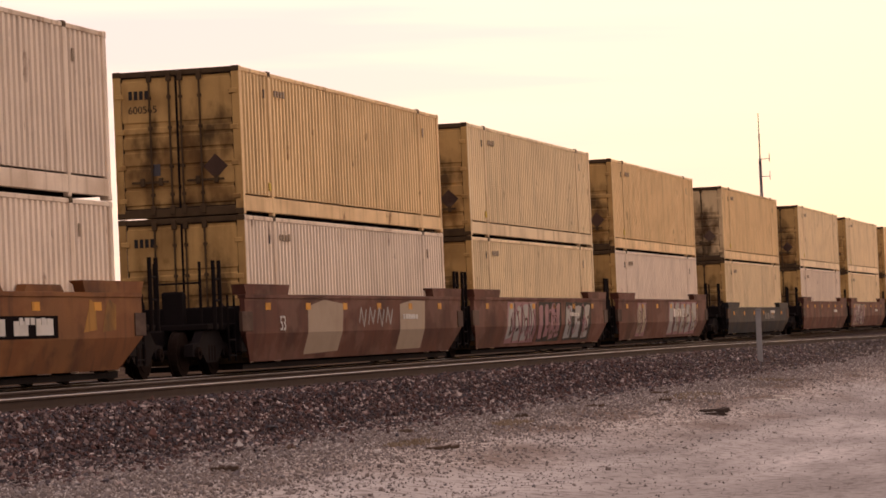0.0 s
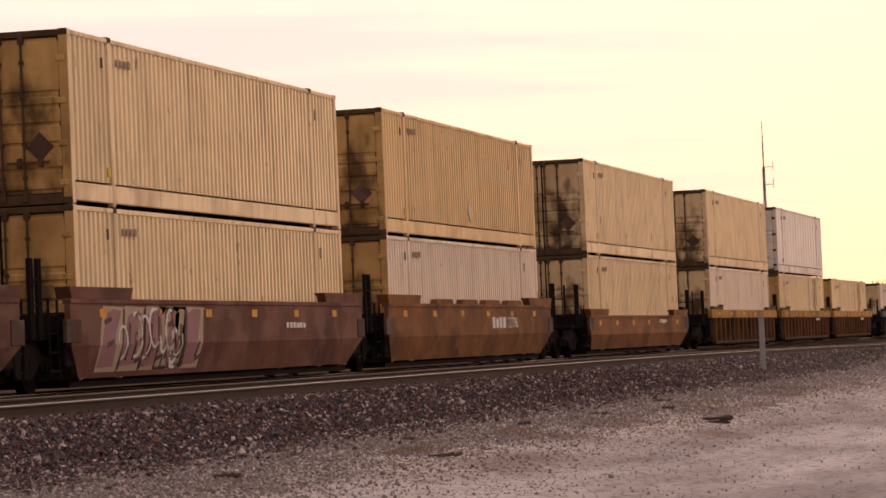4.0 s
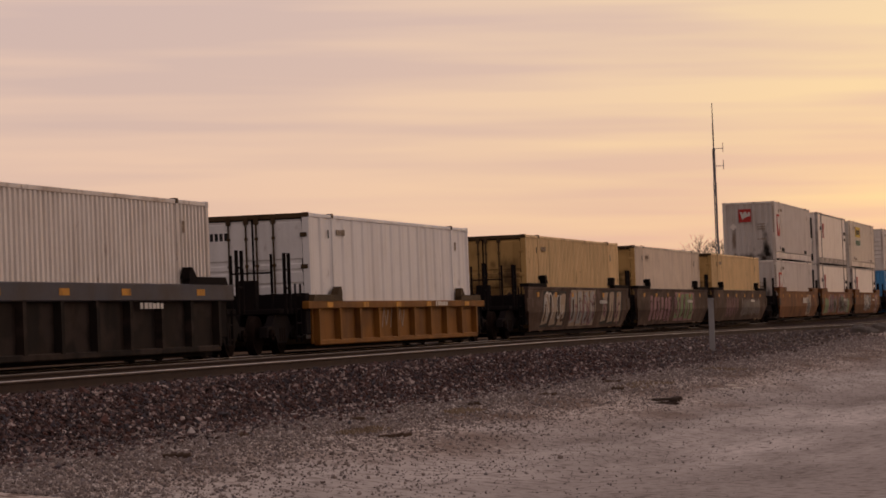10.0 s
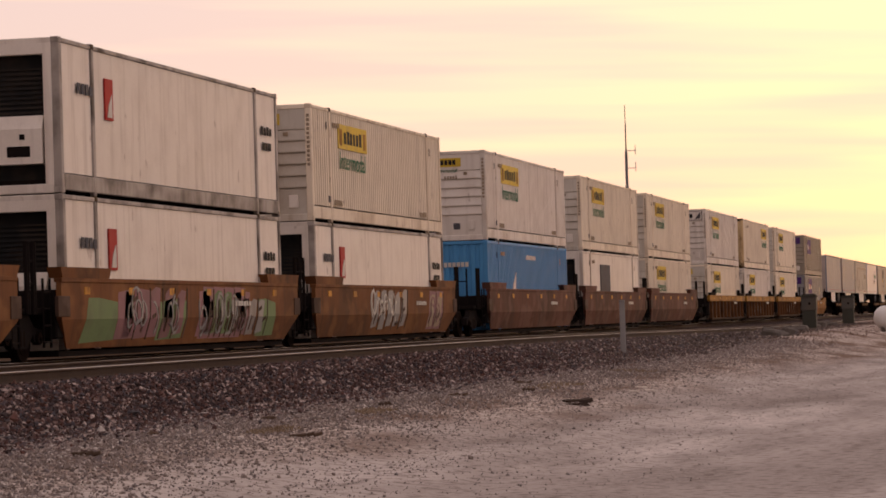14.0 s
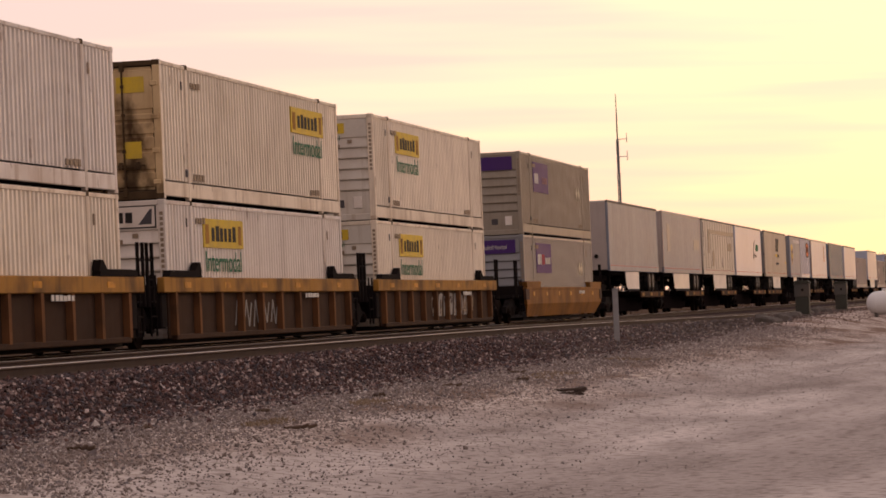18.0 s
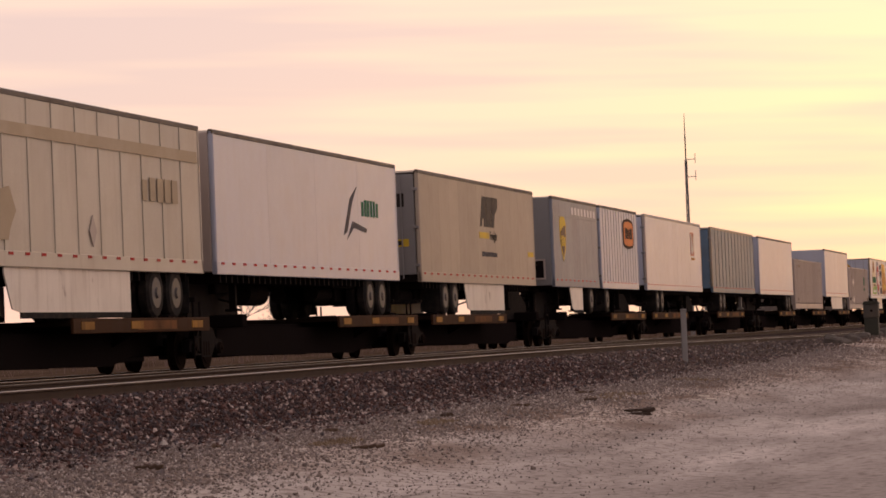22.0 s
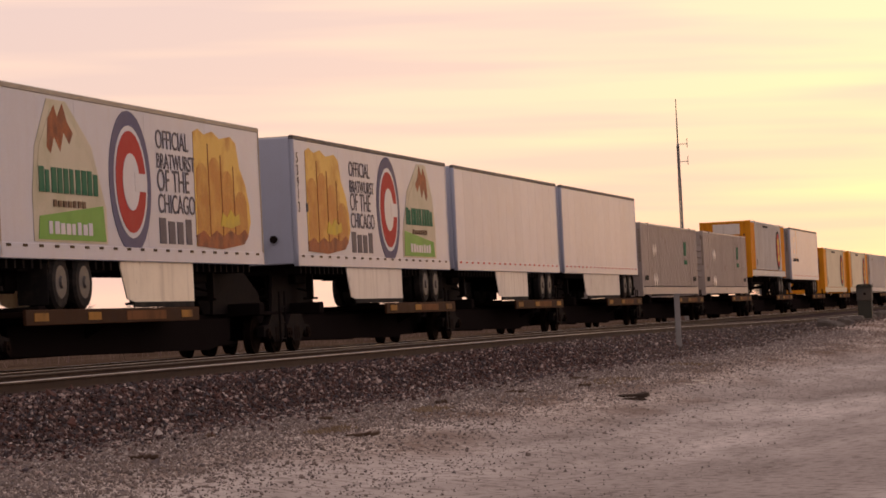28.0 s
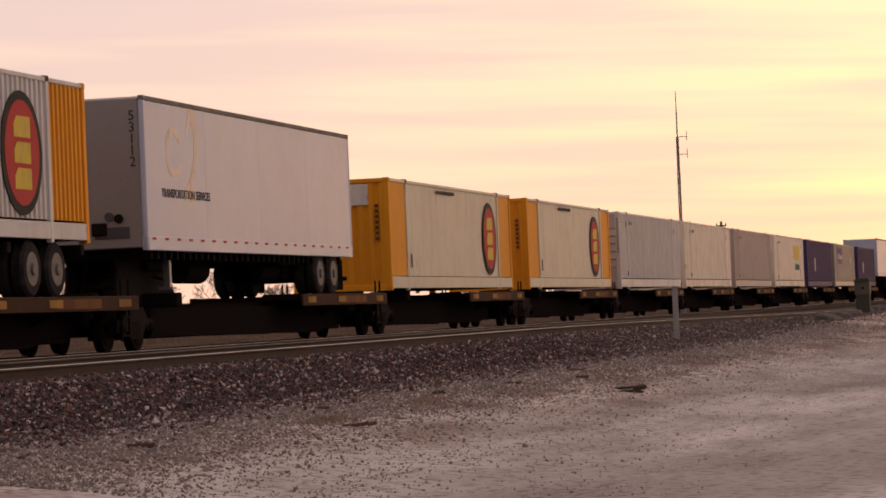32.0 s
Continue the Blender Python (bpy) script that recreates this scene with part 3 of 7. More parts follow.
        if st.get("logo") != "violet":
            part("placard_holder", shared(("placard_holder", "end"), grey, lambda q: q.prism([(0.75, 0.22), (1.0, 0.46), (0.75, 0.70), (0.5, 0.46)], "x", 0.016, 0.034)), ob, "dull diamond placard holder")
            part("mark", shared(("mark", "rib"), faded_mark, lambda q: [q.box(-0.004, 0.03, 0.05 - 0.09 * j - 0.06, 0.05 - 0.09 * j, 1.98, 2.08) for j in range(5)] + [q.box(-0.006, 0.03, -0.7, -0.58, 2.1, 2.2)]), ob)
    elif kind == "cooler":
        part("cooler_frame", shared(("cooler_frame",), side, lambda q: (q.box(0.0, 0.12, -HALF + 0.15, -HALF + 0.32, 0.15, TALL - 0.1, 0.01), q.box(0.0, 0.12, HALF - 0.32, HALF - 0.15, 0.15, TALL - 0.1, 0.01),
                                                                       q.box(0.0, 0.12, -HALF + 0.3, HALF - 0.3, TALL - 0.32, TALL - 0.1, 0.01))), ob)
        part("cooler_recess", shared(("cooler_recess",), cooling_dark, lambda q: q.box(0.35, 0.4, -HALF + 0.3, HALF - 0.3, 0.15, TALL - 0.3)), ob, "black cooling recess")
        part("grille_slats", shared(("grille_slats",), cooling_dark, lambda q: [q.box(0.3, 0.352, -HALF + 0.34, HALF - 0.34, 1.5 + 0.09 * j, 1.54 + 0.09 * j) for j in range(10)]), ob)["kind"] = "stuff"
        part("cooling_unit", shared(("cooling_unit",), white, lambda q: q.prism([(-0.02, 0.55), (0.3, 0.55), (0.3, 1.4), (0.12, 1.45), (-0.02, 1.2)], "y", -HALF + 0.36, HALF - 0.36)), ob, "white cooling unit housing")
        part("vent", shared(("vent", "c"), iron, lambda q: (q.box(-0.03, 0.0, -0.7, -0.25, 0.68, 0.88, 0.01), q.box(-0.03, 0.0, -0.6, -0.5, 1.0, 1.1))), ob)
    decorate(ob, st)
    return ob


def marks(ob, number, x):
    """Container number on the door's upper corner, with a bar for the owner's letters."""
    part("mark", shared(("mark", "owner"), black_paint, lambda q: [q.box(0.022, 0.026, 0.98 - 0.11 * j - 0.075, 0.98 - 0.11 * j, 2.33, 2.5) for j in range(4)]), ob)
    if number:
        part("word", lettering(number, 0.2, black_paint, 0), ob, at=Matrix.Translation((0.022, 1.0, 2.06)) @ FACE_LEFT)


def plate(ob, name, material, x0, x1, z0, z1, y=-HALF - 0.004, label=""):
    part(name, shared((name, x0, x1, z0, z1, y), material, lambda q: q.box(x0, x1, y - 0.004, y + 0.03, z0, z1)), ob, label)


def bars(ob, material, x0, x1, z0, z1, n, y=-HALF - 0.012, seed=1, name="mark"):
    """Plain upright bars that stand for lettering."""
    def build(q):
        r = random.Random(seed)
        w = (x1 - x0) / n
        for i in range(n):
            a = x0 + i * w
            q.box(a + 0.06 * w, a + r.uniform(0.66, 0.88) * w, y - 0.002, y + 0.01, z0, z1 - (z1 - z0) * r.choice((0, 0, 0.12)))
    part(name, shared((name, x0, x1, z0, z1, n, seed, y), material, build), ob)["kind"] = "stuff"


def disc(cx, cz, rx, rz, n=28):
    return [(cx + rx * math.cos(6.2832 * i / n), cz + rz * math.sin(6.2832 * i / n)) for i in range(n)]


def flat(ob, name, material, poly, y, label="", key=None):
    part(name, shared((name, key or str(poly[:2]), y), material, lambda q: q.prism(poly, "y", y, y + 0.02)), ob, label)


def decorate(ob, st):
    Y = -HALF - 0.006
    logo = st.get("logo")
    # small stencilled data beside the posts, as on every box
    if st.get("data", True):
        bars(ob, faded_mark, 2.3, 3.1, 2.42, 2.56, 4, seed=3)
        bars(ob, black_paint, 1.55, 1.66, 2.34, 2.52, 1, seed=4)
        bars(ob, faded_mark, 14.45, 14.58, 2.25, 2.5, 1, seed=5)
        flat(ob, "stencil_tag", yellow_plate if st["side"] in (tan, cream) else chord_grey, [(1.72, 0.5), (1.86, 0.5), (1.86, 0.66), (1.72, 0.66)], Y - 0.006)
    if st.get("streaks"):
        def runs(q):
            p = (POSTS[1] - POSTS[0] - 0.14) / 51
            for j, z0 in ((0, 0.42), (2, 0.42), (3, 0.9), (5, 1.5), (-7, 1.2)):
                a = POSTS[0] + 0.07 + (st["streaks"] + j) * p
                q.box(a, a + 0.38 * p, -HALF + 0.006, -HALF + 0.014, z0, TALL - 0.12)
        part("soot_streak", shared(("soot_streak", st["streaks"]), door_gear, runs), ob, "dark sooty streaks down the ribs")
    if st["ends"] == "ribs" or logo == "red":
        part("mark", shared(("mark", "post"), faded_mark, lambda q: [q.box(-0.008, 0.0, -HALF + 0.045, -HALF + 0.115, 1.35 + 0.11 * j, 1.42 + 0.11 * j) for j in range(12)]), ob)
    if logo in ("yellow", "yellow_far", "violet"):
        bars(ob, faded_mark, 2.3, 3.2, 0.44, 0.58, 4, seed=63)
        bars(ob, faded_mark, 12.9, 13.9, 0.44, 0.58, 4, seed=64)
    if logo == "patch":
        flat(ob, "placard_holder", grey, disc(8.35, 0.78, 0.22, 0.28, 4), Y - 0.004, "grey diamond placard holder", "pp")
    if logo in ("yellow", "yellow_far"):
        dx = 0.0 if logo == "yellow" else 8.3
        plate(ob, "sign_plate", yellow_plate, 2.9 + dx, 6.2 + dx, 1.92, 2.55, label="yellow sign plate")
        bars(ob, black_paint, 3.5 + dx, 5.6 + dx, 2.06, 2.40, 6, seed=11)
        bars(ob, chord_orange, 3.0 + dx, 3.4 + dx, 2.0, 2.48, 1, seed=12)
        bars(ob, chord_orange, 5.75 + dx, 6.12 + dx, 2.0, 2.48, 1, seed=13)
        part("word", lettering("Intermodal", 0.66, green_mark, 0), ob, at=Matrix.Translation((2.95 + dx, -HALF - 0.012, 1.40)) @ Matrix.Diagonal((1.04, 1, 0.98, 1)))
        if st["ends"] == "ribs" and st.get("sign"):
            part("end_sign", shared(("end_sign", "y"), yellow_plate, lambda q: q.box(0.004, 0.03, -0.5, 0.6, 2.38, 2.66)), ob, "yellow end sign")
            part("mark", shared(("mark", "ysign"), black_paint, lambda q: [q.box(-0.002, 0.03, 0.42 - 0.13 * j - 0.1, 0.42 - 0.13 * j, 2.44, 2.60) for j in range(6)]), ob)
            part("word", lettering("Intermodal", 0.19, green_mark, 0), ob, at=Matrix.Translation((0.012, 0.46, 2.20)) @ FACE_LEFT)
        elif st["ends"] == "ribs":
            part("end_sign", shared(("end_sign", "w"), black_paint, lambda q: q.box(0.012, 0.03, -1.1, 1.1, 2.30, 2.78)), ob, "white end sign with a dark border")
            part("end_sign", shared(("end_sign", "w2"), white, lambda q: q.box(0.006, 0.03, -1.07, 1.07, 2.33, 2.75)), ob, "white sign face")
            part("mark", shared(("mark", "wsign"), black_paint, lambda q: [q.box(0.0, 0.03, 0.56 - 0.2 * j - 0.15, 0.56 - 0.2 * j, 2.42, 2.64) for j in range(6)]), ob)
            part("mark", shared(("mark", "wcorner"), chord_grey, lambda q: [q.prism([(k * 1.0, 2.38), (k * 0.72, 2.38), (k * 0.98, 2.70), (k * 1.02, 2.70)], "x", 0.001, 0.02) for k in (-1, 1)]), ob)
        else:
            part("end_sign", shared(("end_sign", "d"), yellow_plate, lambda q: (q.box(0.012, 0.03, -0.95, -0.35, 2.22, 2.55), q.box(0.012, 0.03, -0.85, -0.45, 0.85, 1.2))), ob, "worn yellow signs on the door")
    if logo == "red":
        plate(ob, "sign_plate", red_mark, 0.82, 1.86, 1.18, 2.26, label="red square sign")
        flat(ob, "emblem", white_mark, [(0.12 + 1.02 * x, 1.12 * z - 0.34) for x, z in ((0.80, 2.2), (0.92, 2.24), (1.0, 1.95), (1.1, 2.24), (1.22, 2.24), (1.3, 1.98), (1.36, 2.22), (1.62, 2.2), (1.66, 1.98), (1.5, 1.86), (1.22, 1.62), (1.12, 1.54), (1.02, 1.66), (0.92, 1.78))], Y - 0.014)
        flat(ob, "placard_holder", white, disc(3.0, 1.95, 0.24, 0.28, 4), Y - 0.004, "pale diamond placard holder", "rp")
        part("mark", shared(("mark", "rend"), faded_mark, lambda q: [q.box(0.008, 0.02, -0.42 - 0.1 * j - 0.07, -0.42 - 0.1 * j, zz, zz + 0.06) for j in range(4) for zz in (1.5, 1.62, 1.74, 1.0)]), ob)
        part("end_sign", shared(("end_sign", "red"), red_mark, lambda q: q.box(-0.004, 0.03, -0.12, 0.5, 1.9, 2.54)), ob, "red square sign")
        part("emblem", shared(("emblem", "end"), white_mark, lambda q: q.prism([(0.44, 2.40), (0.34, 2.42), (0.28, 2.28), (0.22, 2.42), (0.12, 2.40), (0.06, 2.28), (0.0, 2.40), (-0.08, 2.36), (-0.08, 2.2), (0.06, 2.16), (0.2, 2.1), (0.32, 2.02), (0.36, 2.16)], "x", -0.010, 0.0)), ob)
        part("placard", shared(("placard", "w"), white, lambda q: q.prism([(0.95, 1.68), (0.78, 1.85), (0.61, 1.68), (0.78, 1.51)], "x", -0.002, 0.02)), ob, "blank diamond placard holder")
        bars(ob, black_paint, 2.4, 3.6, 0.42, 0.62, 5, seed=6)
        bars(ob, black_paint, 12.6, 13.8, 0.42, 0.62, 5, seed=7)
    if logo == "red_strip":
        plate(ob, "sign_plate", red_mark, 2.75, 3.25, 1.5, 2.3, label="red and white sign")
        flat(ob, "emblem", white_mark, [(2.85, 1.55), (3.15, 1.55), (3.15, 2.0), (2.95, 1.8)], Y - 0.014)
        bars(ob, black_paint, 14.6, 15.6, 1.85, 2.05, 4, seed=8)
        bars(ob, black_paint, 14.7, 15.5, 1.5, 1.68, 3, seed=9)
        bars(ob, chord_grey, 1.0, 2.0, 1.9, 2.1, 4, seed=10)
    if logo == "blue":
        flat(ob, "emblem", white_mark, [(4.2, 0.9), (4.6, 1.5), (5.2, 1.9), (5.0, 1.4), (5.4, 1.1), (4.8, 1.15), (4.9, 0.8), (4.5, 1.0)], Y - 0.006, "white emblem")
        bars(ob, white_mark, 6.2, 9.6, 0.75, 1.15, 5, seed=12)
        bars(ob, white_mark, 7.2, 9.2, 2.35, 2.5, 9, seed=13)
        part("mark", shared(("mark", "bluend"), white_mark, lambda q: [q.box(-0.006, 0.03, 0.85 - 0.14 * j - 0.1, 0.85 - 0.14 * j, 2.05, 2.2) for j in range(11)]), ob)
    if logo == "dark":
        plate(ob, "sign_plate", chord_grey, 4.6, 7.2, 1.3, 2.4, label="dark grey logo panel")
        bars(ob, black_paint, 4.8, 8.6, 0.7, 1.0, 9, seed=14)
    if logo == "violet":
        plate(ob, "sign_plate", violet_mark, 2.6, 5.9, 1.55, 2.62, label="violet sign panel")
        bars(ob, white_mark, 2.85, 3.75, 1.86, 2.22, 3, seed=15)
        if st.get("word"):
            bars(ob, red_mark, 3.8, 4.4, 1.86, 2.22, 2, seed=16)
        bars(ob, white_mark if st.get("word") else lilac_tag, 4.5, 5.6, 1.88, 2.12, 6, seed=22)
        for x in (12.75, 13.25):
            flat(ob, "placard_holder", label_cream, disc(x, 1.75, 0.2, 0.26, 4), Y - 0.004, "pale diamond placard holder", ("v", x))
        part("end_sign", shared(("end_sign", "violet"), violet_mark, lambda q: q.box(-0.004, 0.03, -1.0, 1.0, 2.25, 2.72)), ob, "violet end sign")
        if st.get("word"):
            part("word", lettering("MultiModal", 0.21, white_mark, 0), ob, at=Matrix.Translation((-0.008, 0.25, 2.4)) @ FACE_LEFT)
            part("mark", shared(("mark", "redend"), red_mark, lambda q: q.box(-0.008, 0.02, 0.38, 0.62, 2.38, 2.6)), ob)
    if logo == "green":
        flat(ob, "emblem", green_mark, [(12.0, 1.7), (12.15, 2.3), (12.3, 2.3), (12.55, 1.95), (12.6, 2.3), (12.78, 2.3), (12.7, 1.7), (12.5, 1.7), (12.25, 2.0), (12.2, 1.7)], Y - 0.006, "green emblem")
        bars(ob, green_mark, 12.0, 12.95, 1.32, 1.52, 5, seed=17)
        for x in (3.2, 3.75):
            flat(ob, "placard_holder", white, disc(x, 1.82, 0.26, 0.27, 4), Y - 0.004, "white diamond placard holder", ("g", x))
            flat(ob, "placard_holder", white, disc(x, 0.62, 0.26, 0.27, 4), Y - 0.004, "white diamond placard holder", ("h", x))
        bars(ob, black_paint, 0.6, 1.6, 0.62, 0.82, 4, seed=18)
        bars(ob, black_paint, 14.6, 15.6, 0.62, 0.82, 4, seed=19)
    if logo == "oval":
        part("end_panel", shared(("end_panel",), white, lambda q: q.box(-0.006, 0.03, -0.75, 0.62, 2.2, 2.74, 0.01)), ob, "white panel on the orange end")
        part("mark", shared(("mark", "orangend"), brown_mark, lambda q: [q.box(-0.004, 0.03, -1.0, -0.92, 1.3 + 0.14 * j, 1.38 + 0.14 * j) for j in range(7)]), ob)
        bars(ob, black_paint, 5.6, 8.0, 2.62, 2.72, 11, seed=61)
        bars(ob, black_paint, 2.3, 2.42, 0.6, 0.95, 1, seed=62)
        flat(ob, "sign_oval", black_paint, disc(12.75, 1.5, 1.0, 1.06), Y - 0.004, "black and red oval sign")
        flat(ob, "sign_ring", red_mark, disc(12.75, 1.5, 0.84, 0.9), Y - 0.010, "red oval")
        for k, zz in enumerate((1.92, 1.48, 1.04)):
            flat(ob, "emblem", yellow_plate, [(12.35, zz - 0.16), (13.15, zz - 0.16), (13.15, zz + 0.2), (12.5, zz + 0.2), (12.35, zz + 0.06)], Y - 0.016, "yellow shape", ("oval", k))
    if logo == "small_yellow":
        plate(ob, "sign_plate", yellow_plate, 10.6, 13.6, 1.6, 2.4, label="yellow sign plate")
        bars(ob, green_mark, 11.0, 13.4, 1.0, 1.35, 6, seed=20)
    if logo == "violet_door":
        bars(ob, white_mark, 4.4, 5.2, 1.0, 1.9, 1, seed=21)


def styled(side, end, ends, label, **k):
    return dict(side=side, end=end, ends=ends, label=label, **k)


frame_of = {m.name: surface("rust_stained_" + m.name, c, 0.6, dirty=0.5, dirt=(0.27, 0.145, 0.065), scale=0.8, streak=0.65, spread=0.08, specks=0.8)
            for m, c in ((tan, (0.78, 0.54, 0.28)), (cream, (0.82, 0.63, 0.385)), (pale, (0.78, 0.64, 0.49)), (white, (0.72, 0.65, 0.58)), (ivory, (0.78, 0.67, 0.53)))}
STYLES = {
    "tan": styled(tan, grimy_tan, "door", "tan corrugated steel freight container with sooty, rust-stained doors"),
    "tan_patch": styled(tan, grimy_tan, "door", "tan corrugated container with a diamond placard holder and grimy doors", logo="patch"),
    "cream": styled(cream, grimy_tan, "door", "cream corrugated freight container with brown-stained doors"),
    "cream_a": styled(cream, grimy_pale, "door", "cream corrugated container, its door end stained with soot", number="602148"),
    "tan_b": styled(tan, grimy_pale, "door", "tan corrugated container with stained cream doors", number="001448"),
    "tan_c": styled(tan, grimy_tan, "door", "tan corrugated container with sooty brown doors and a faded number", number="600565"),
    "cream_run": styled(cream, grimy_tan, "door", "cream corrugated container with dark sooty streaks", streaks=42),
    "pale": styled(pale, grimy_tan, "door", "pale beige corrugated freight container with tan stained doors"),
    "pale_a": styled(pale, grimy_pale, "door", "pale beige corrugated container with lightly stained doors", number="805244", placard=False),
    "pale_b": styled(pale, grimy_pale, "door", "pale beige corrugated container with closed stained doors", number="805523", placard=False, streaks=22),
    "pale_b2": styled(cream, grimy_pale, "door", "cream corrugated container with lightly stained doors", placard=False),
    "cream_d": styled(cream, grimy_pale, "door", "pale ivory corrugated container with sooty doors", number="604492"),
    "tan_end": styled(cream, cream, "corr", "cream corrugated container showing its ribbed closed end", number="005000"),
    "pale_end": styled(white, white, "corr", "off-white corrugated container showing its ribbed closed end"),
    "white_ribbed": styled(white, grimy_white, "door", "white container with widely ribbed sides and rusty hinges", sheet="wide", number="295386", placard=False),
    "white_frame": styled(bright_white, bright_white, "door", "white flat-sided container with black-framed doors", sheet="wide", placard=False, dark_hinge=True),
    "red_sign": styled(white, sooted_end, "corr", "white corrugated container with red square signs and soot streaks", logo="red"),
    "reefer": styled(white, white, "cooler", "white smooth refrigerated container with a black cooling end", sheet="smooth", logo="red_strip", frame=sooty_frame, data=False),
    "yellow_sign": styled(ivory, grimy_white, "ribs", "ivory corrugated container with a yellow sign and green lettering", logo="yellow", sign=yellow_plate),
    "yellow_sign_clean": styled(white, white, "ribs", "clean white corrugated container with yellow sign, green lettering", logo="yellow"),
    "yellow_sign_rear": styled(ivory, grimy_pale, "door", "ivory corrugated container with the yellow sign near its far end", logo="yellow_far", placard=False),
    "blue": styled(sky_blue, sky_blue, "corr", "bright blue corrugated container with white emblem and marks", logo="blue"),
    "dark_sign": styled(white, grimy_white, "cooler", "white container with a dark grey logo panel", logo="dark", sheet="smooth"),
    "violet_brown": styled(brown_grey, brown_grey, "ribs", "brown-grey dusty corrugated container with a violet sign panel", logo="violet"),
    "violet_grey": styled(steel_grey, steel_grey, "ribs", "grey container with violet sign panels and white word", logo="violet", word=True),
    "grey": styled(grey, grey, "corr", "plain warm-grey corrugated container", data=True),
    "grey_green": styled(grey, grey, "ribs", "warm-grey corrugated container with a green emblem and diamond holders", logo="green", data=False),
    "orange_ends": styled(neutral, orange, "corr", "ivory container with orange end bays and a black-red oval sign", logo="oval", tip=orange, data=False),
    "orange_ends_plain": styled(khaki, orange, "corr", "khaki-cream container with orange end bays and a black-red oval sign", logo="oval", tip=orange, data=False, sheet="smooth"),
    "yellow_sign_white": styled(white, white, "ribs", "white corrugated container with yellow side and end signs", logo="yellow", sign=yellow_plate),
    "light_grey": styled(neutral, grey, "ribs", "light grey corrugated container with dark stencilled marks"),
    "ivory_plain": styled(ivory, ivory, "corr", "plain ivory corrugated container"),
    "ivory_yellow": styled(ivory, ivory, "corr", "ivory corrugated container with a yellow sign near its end", logo="small_yellow"),
    "purple": styled(purple, purple, "corr", "dark purple corrugated container with white mark", logo="violet_door", data=False),
}


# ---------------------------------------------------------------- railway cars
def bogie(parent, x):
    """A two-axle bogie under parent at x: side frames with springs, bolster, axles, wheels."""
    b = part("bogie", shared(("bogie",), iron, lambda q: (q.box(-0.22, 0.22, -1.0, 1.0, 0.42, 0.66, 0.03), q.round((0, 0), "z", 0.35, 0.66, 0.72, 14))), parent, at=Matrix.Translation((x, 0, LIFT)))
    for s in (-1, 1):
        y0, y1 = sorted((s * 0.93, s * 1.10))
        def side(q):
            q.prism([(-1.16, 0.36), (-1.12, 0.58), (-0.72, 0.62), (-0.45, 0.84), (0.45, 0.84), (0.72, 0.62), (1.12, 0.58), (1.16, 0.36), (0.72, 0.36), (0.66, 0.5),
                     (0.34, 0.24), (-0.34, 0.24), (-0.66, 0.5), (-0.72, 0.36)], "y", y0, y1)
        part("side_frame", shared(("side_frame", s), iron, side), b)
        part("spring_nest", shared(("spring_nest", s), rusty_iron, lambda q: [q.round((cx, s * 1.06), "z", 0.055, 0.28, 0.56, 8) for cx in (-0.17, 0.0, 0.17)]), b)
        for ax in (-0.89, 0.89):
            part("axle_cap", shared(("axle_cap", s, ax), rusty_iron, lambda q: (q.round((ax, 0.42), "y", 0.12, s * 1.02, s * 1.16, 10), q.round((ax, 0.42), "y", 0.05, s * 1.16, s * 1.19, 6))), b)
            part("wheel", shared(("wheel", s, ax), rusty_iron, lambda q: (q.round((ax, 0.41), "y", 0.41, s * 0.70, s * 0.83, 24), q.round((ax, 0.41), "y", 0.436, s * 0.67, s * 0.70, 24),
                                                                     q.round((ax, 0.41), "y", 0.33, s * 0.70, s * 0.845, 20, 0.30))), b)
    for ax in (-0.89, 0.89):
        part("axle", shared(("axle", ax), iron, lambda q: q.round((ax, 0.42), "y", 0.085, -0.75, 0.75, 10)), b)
    return b


def coupler(parent, x, s):
    part("coupler", shared(("coupler", s), iron, lambda q: (q.box(min(0, s * 0.9), max(0, s * 0.9), -0.12, 0.12, 0.70, 0.92, 0.03), q.box(min(s * 0.75, s * 1.1), max(s * 0.75, s * 1.1), -0.2, 0.2, 0.66, 0.98, 0.05))), parent, at=Matrix.Translation((x, 0, 0)))
    def hose(q):
        p = [Vector((s * 0.2, 0.45, 0.75)), Vector((s * 0.35, 0.45, 0.5)), Vector((s * 0.6, 0.4, 0.34)), Vector((s * 0.95, 0.35, 0.36))]
        for a, c in zip(p, p[1:]):
            q.bar(a, c, 0.03, 6)
    part("brake_hose", shared(("brake_hose", s), rubber, hose), parent, at=Matrix.Translation((x, 0, 0)))


def cut(poly, z, keep_up):
    """The part of a polygon (x, z) over or under a height."""
    out = []
    for (ax, az), (bx, bz) in zip(poly, poly[1:] + poly[:1]):
        ina, inb = (az >= z) == keep_up, (bz >= z) == keep_up
        if ina:
            out.append((ax, az))
        if ina != inb:
            k = (z - az) / (bz - az)
            out.append((ax + k * (bx - ax), z))
    return out


def sprayed(q, poly, y, off, fold):
    """A thin patch of paint on the car's side at y (near side), that bends with the wall below the fold."""
    for up in ((True, False) if fold else (True,)):
        p = cut(poly, 0.9, up) if fold else poly
        if len(p) < 3:
            continue
        def deep(z):
            return y + (0.145 * (0.9 - z) / 0.54 if fold and z < 0.9 else 0.0)
        n = len(p)
        v = [(x, deep(z) - off, z) for x, z in p] + [(x, deep(z) + 0.003, z) for x, z in p]
        q.add(v, [tuple(range(n)), tuple(range(2 * n - 1, n - 1, -1))] + [(i, (i + 1) % n, n + (i + 1) % n, n + i) for i in range(n)])


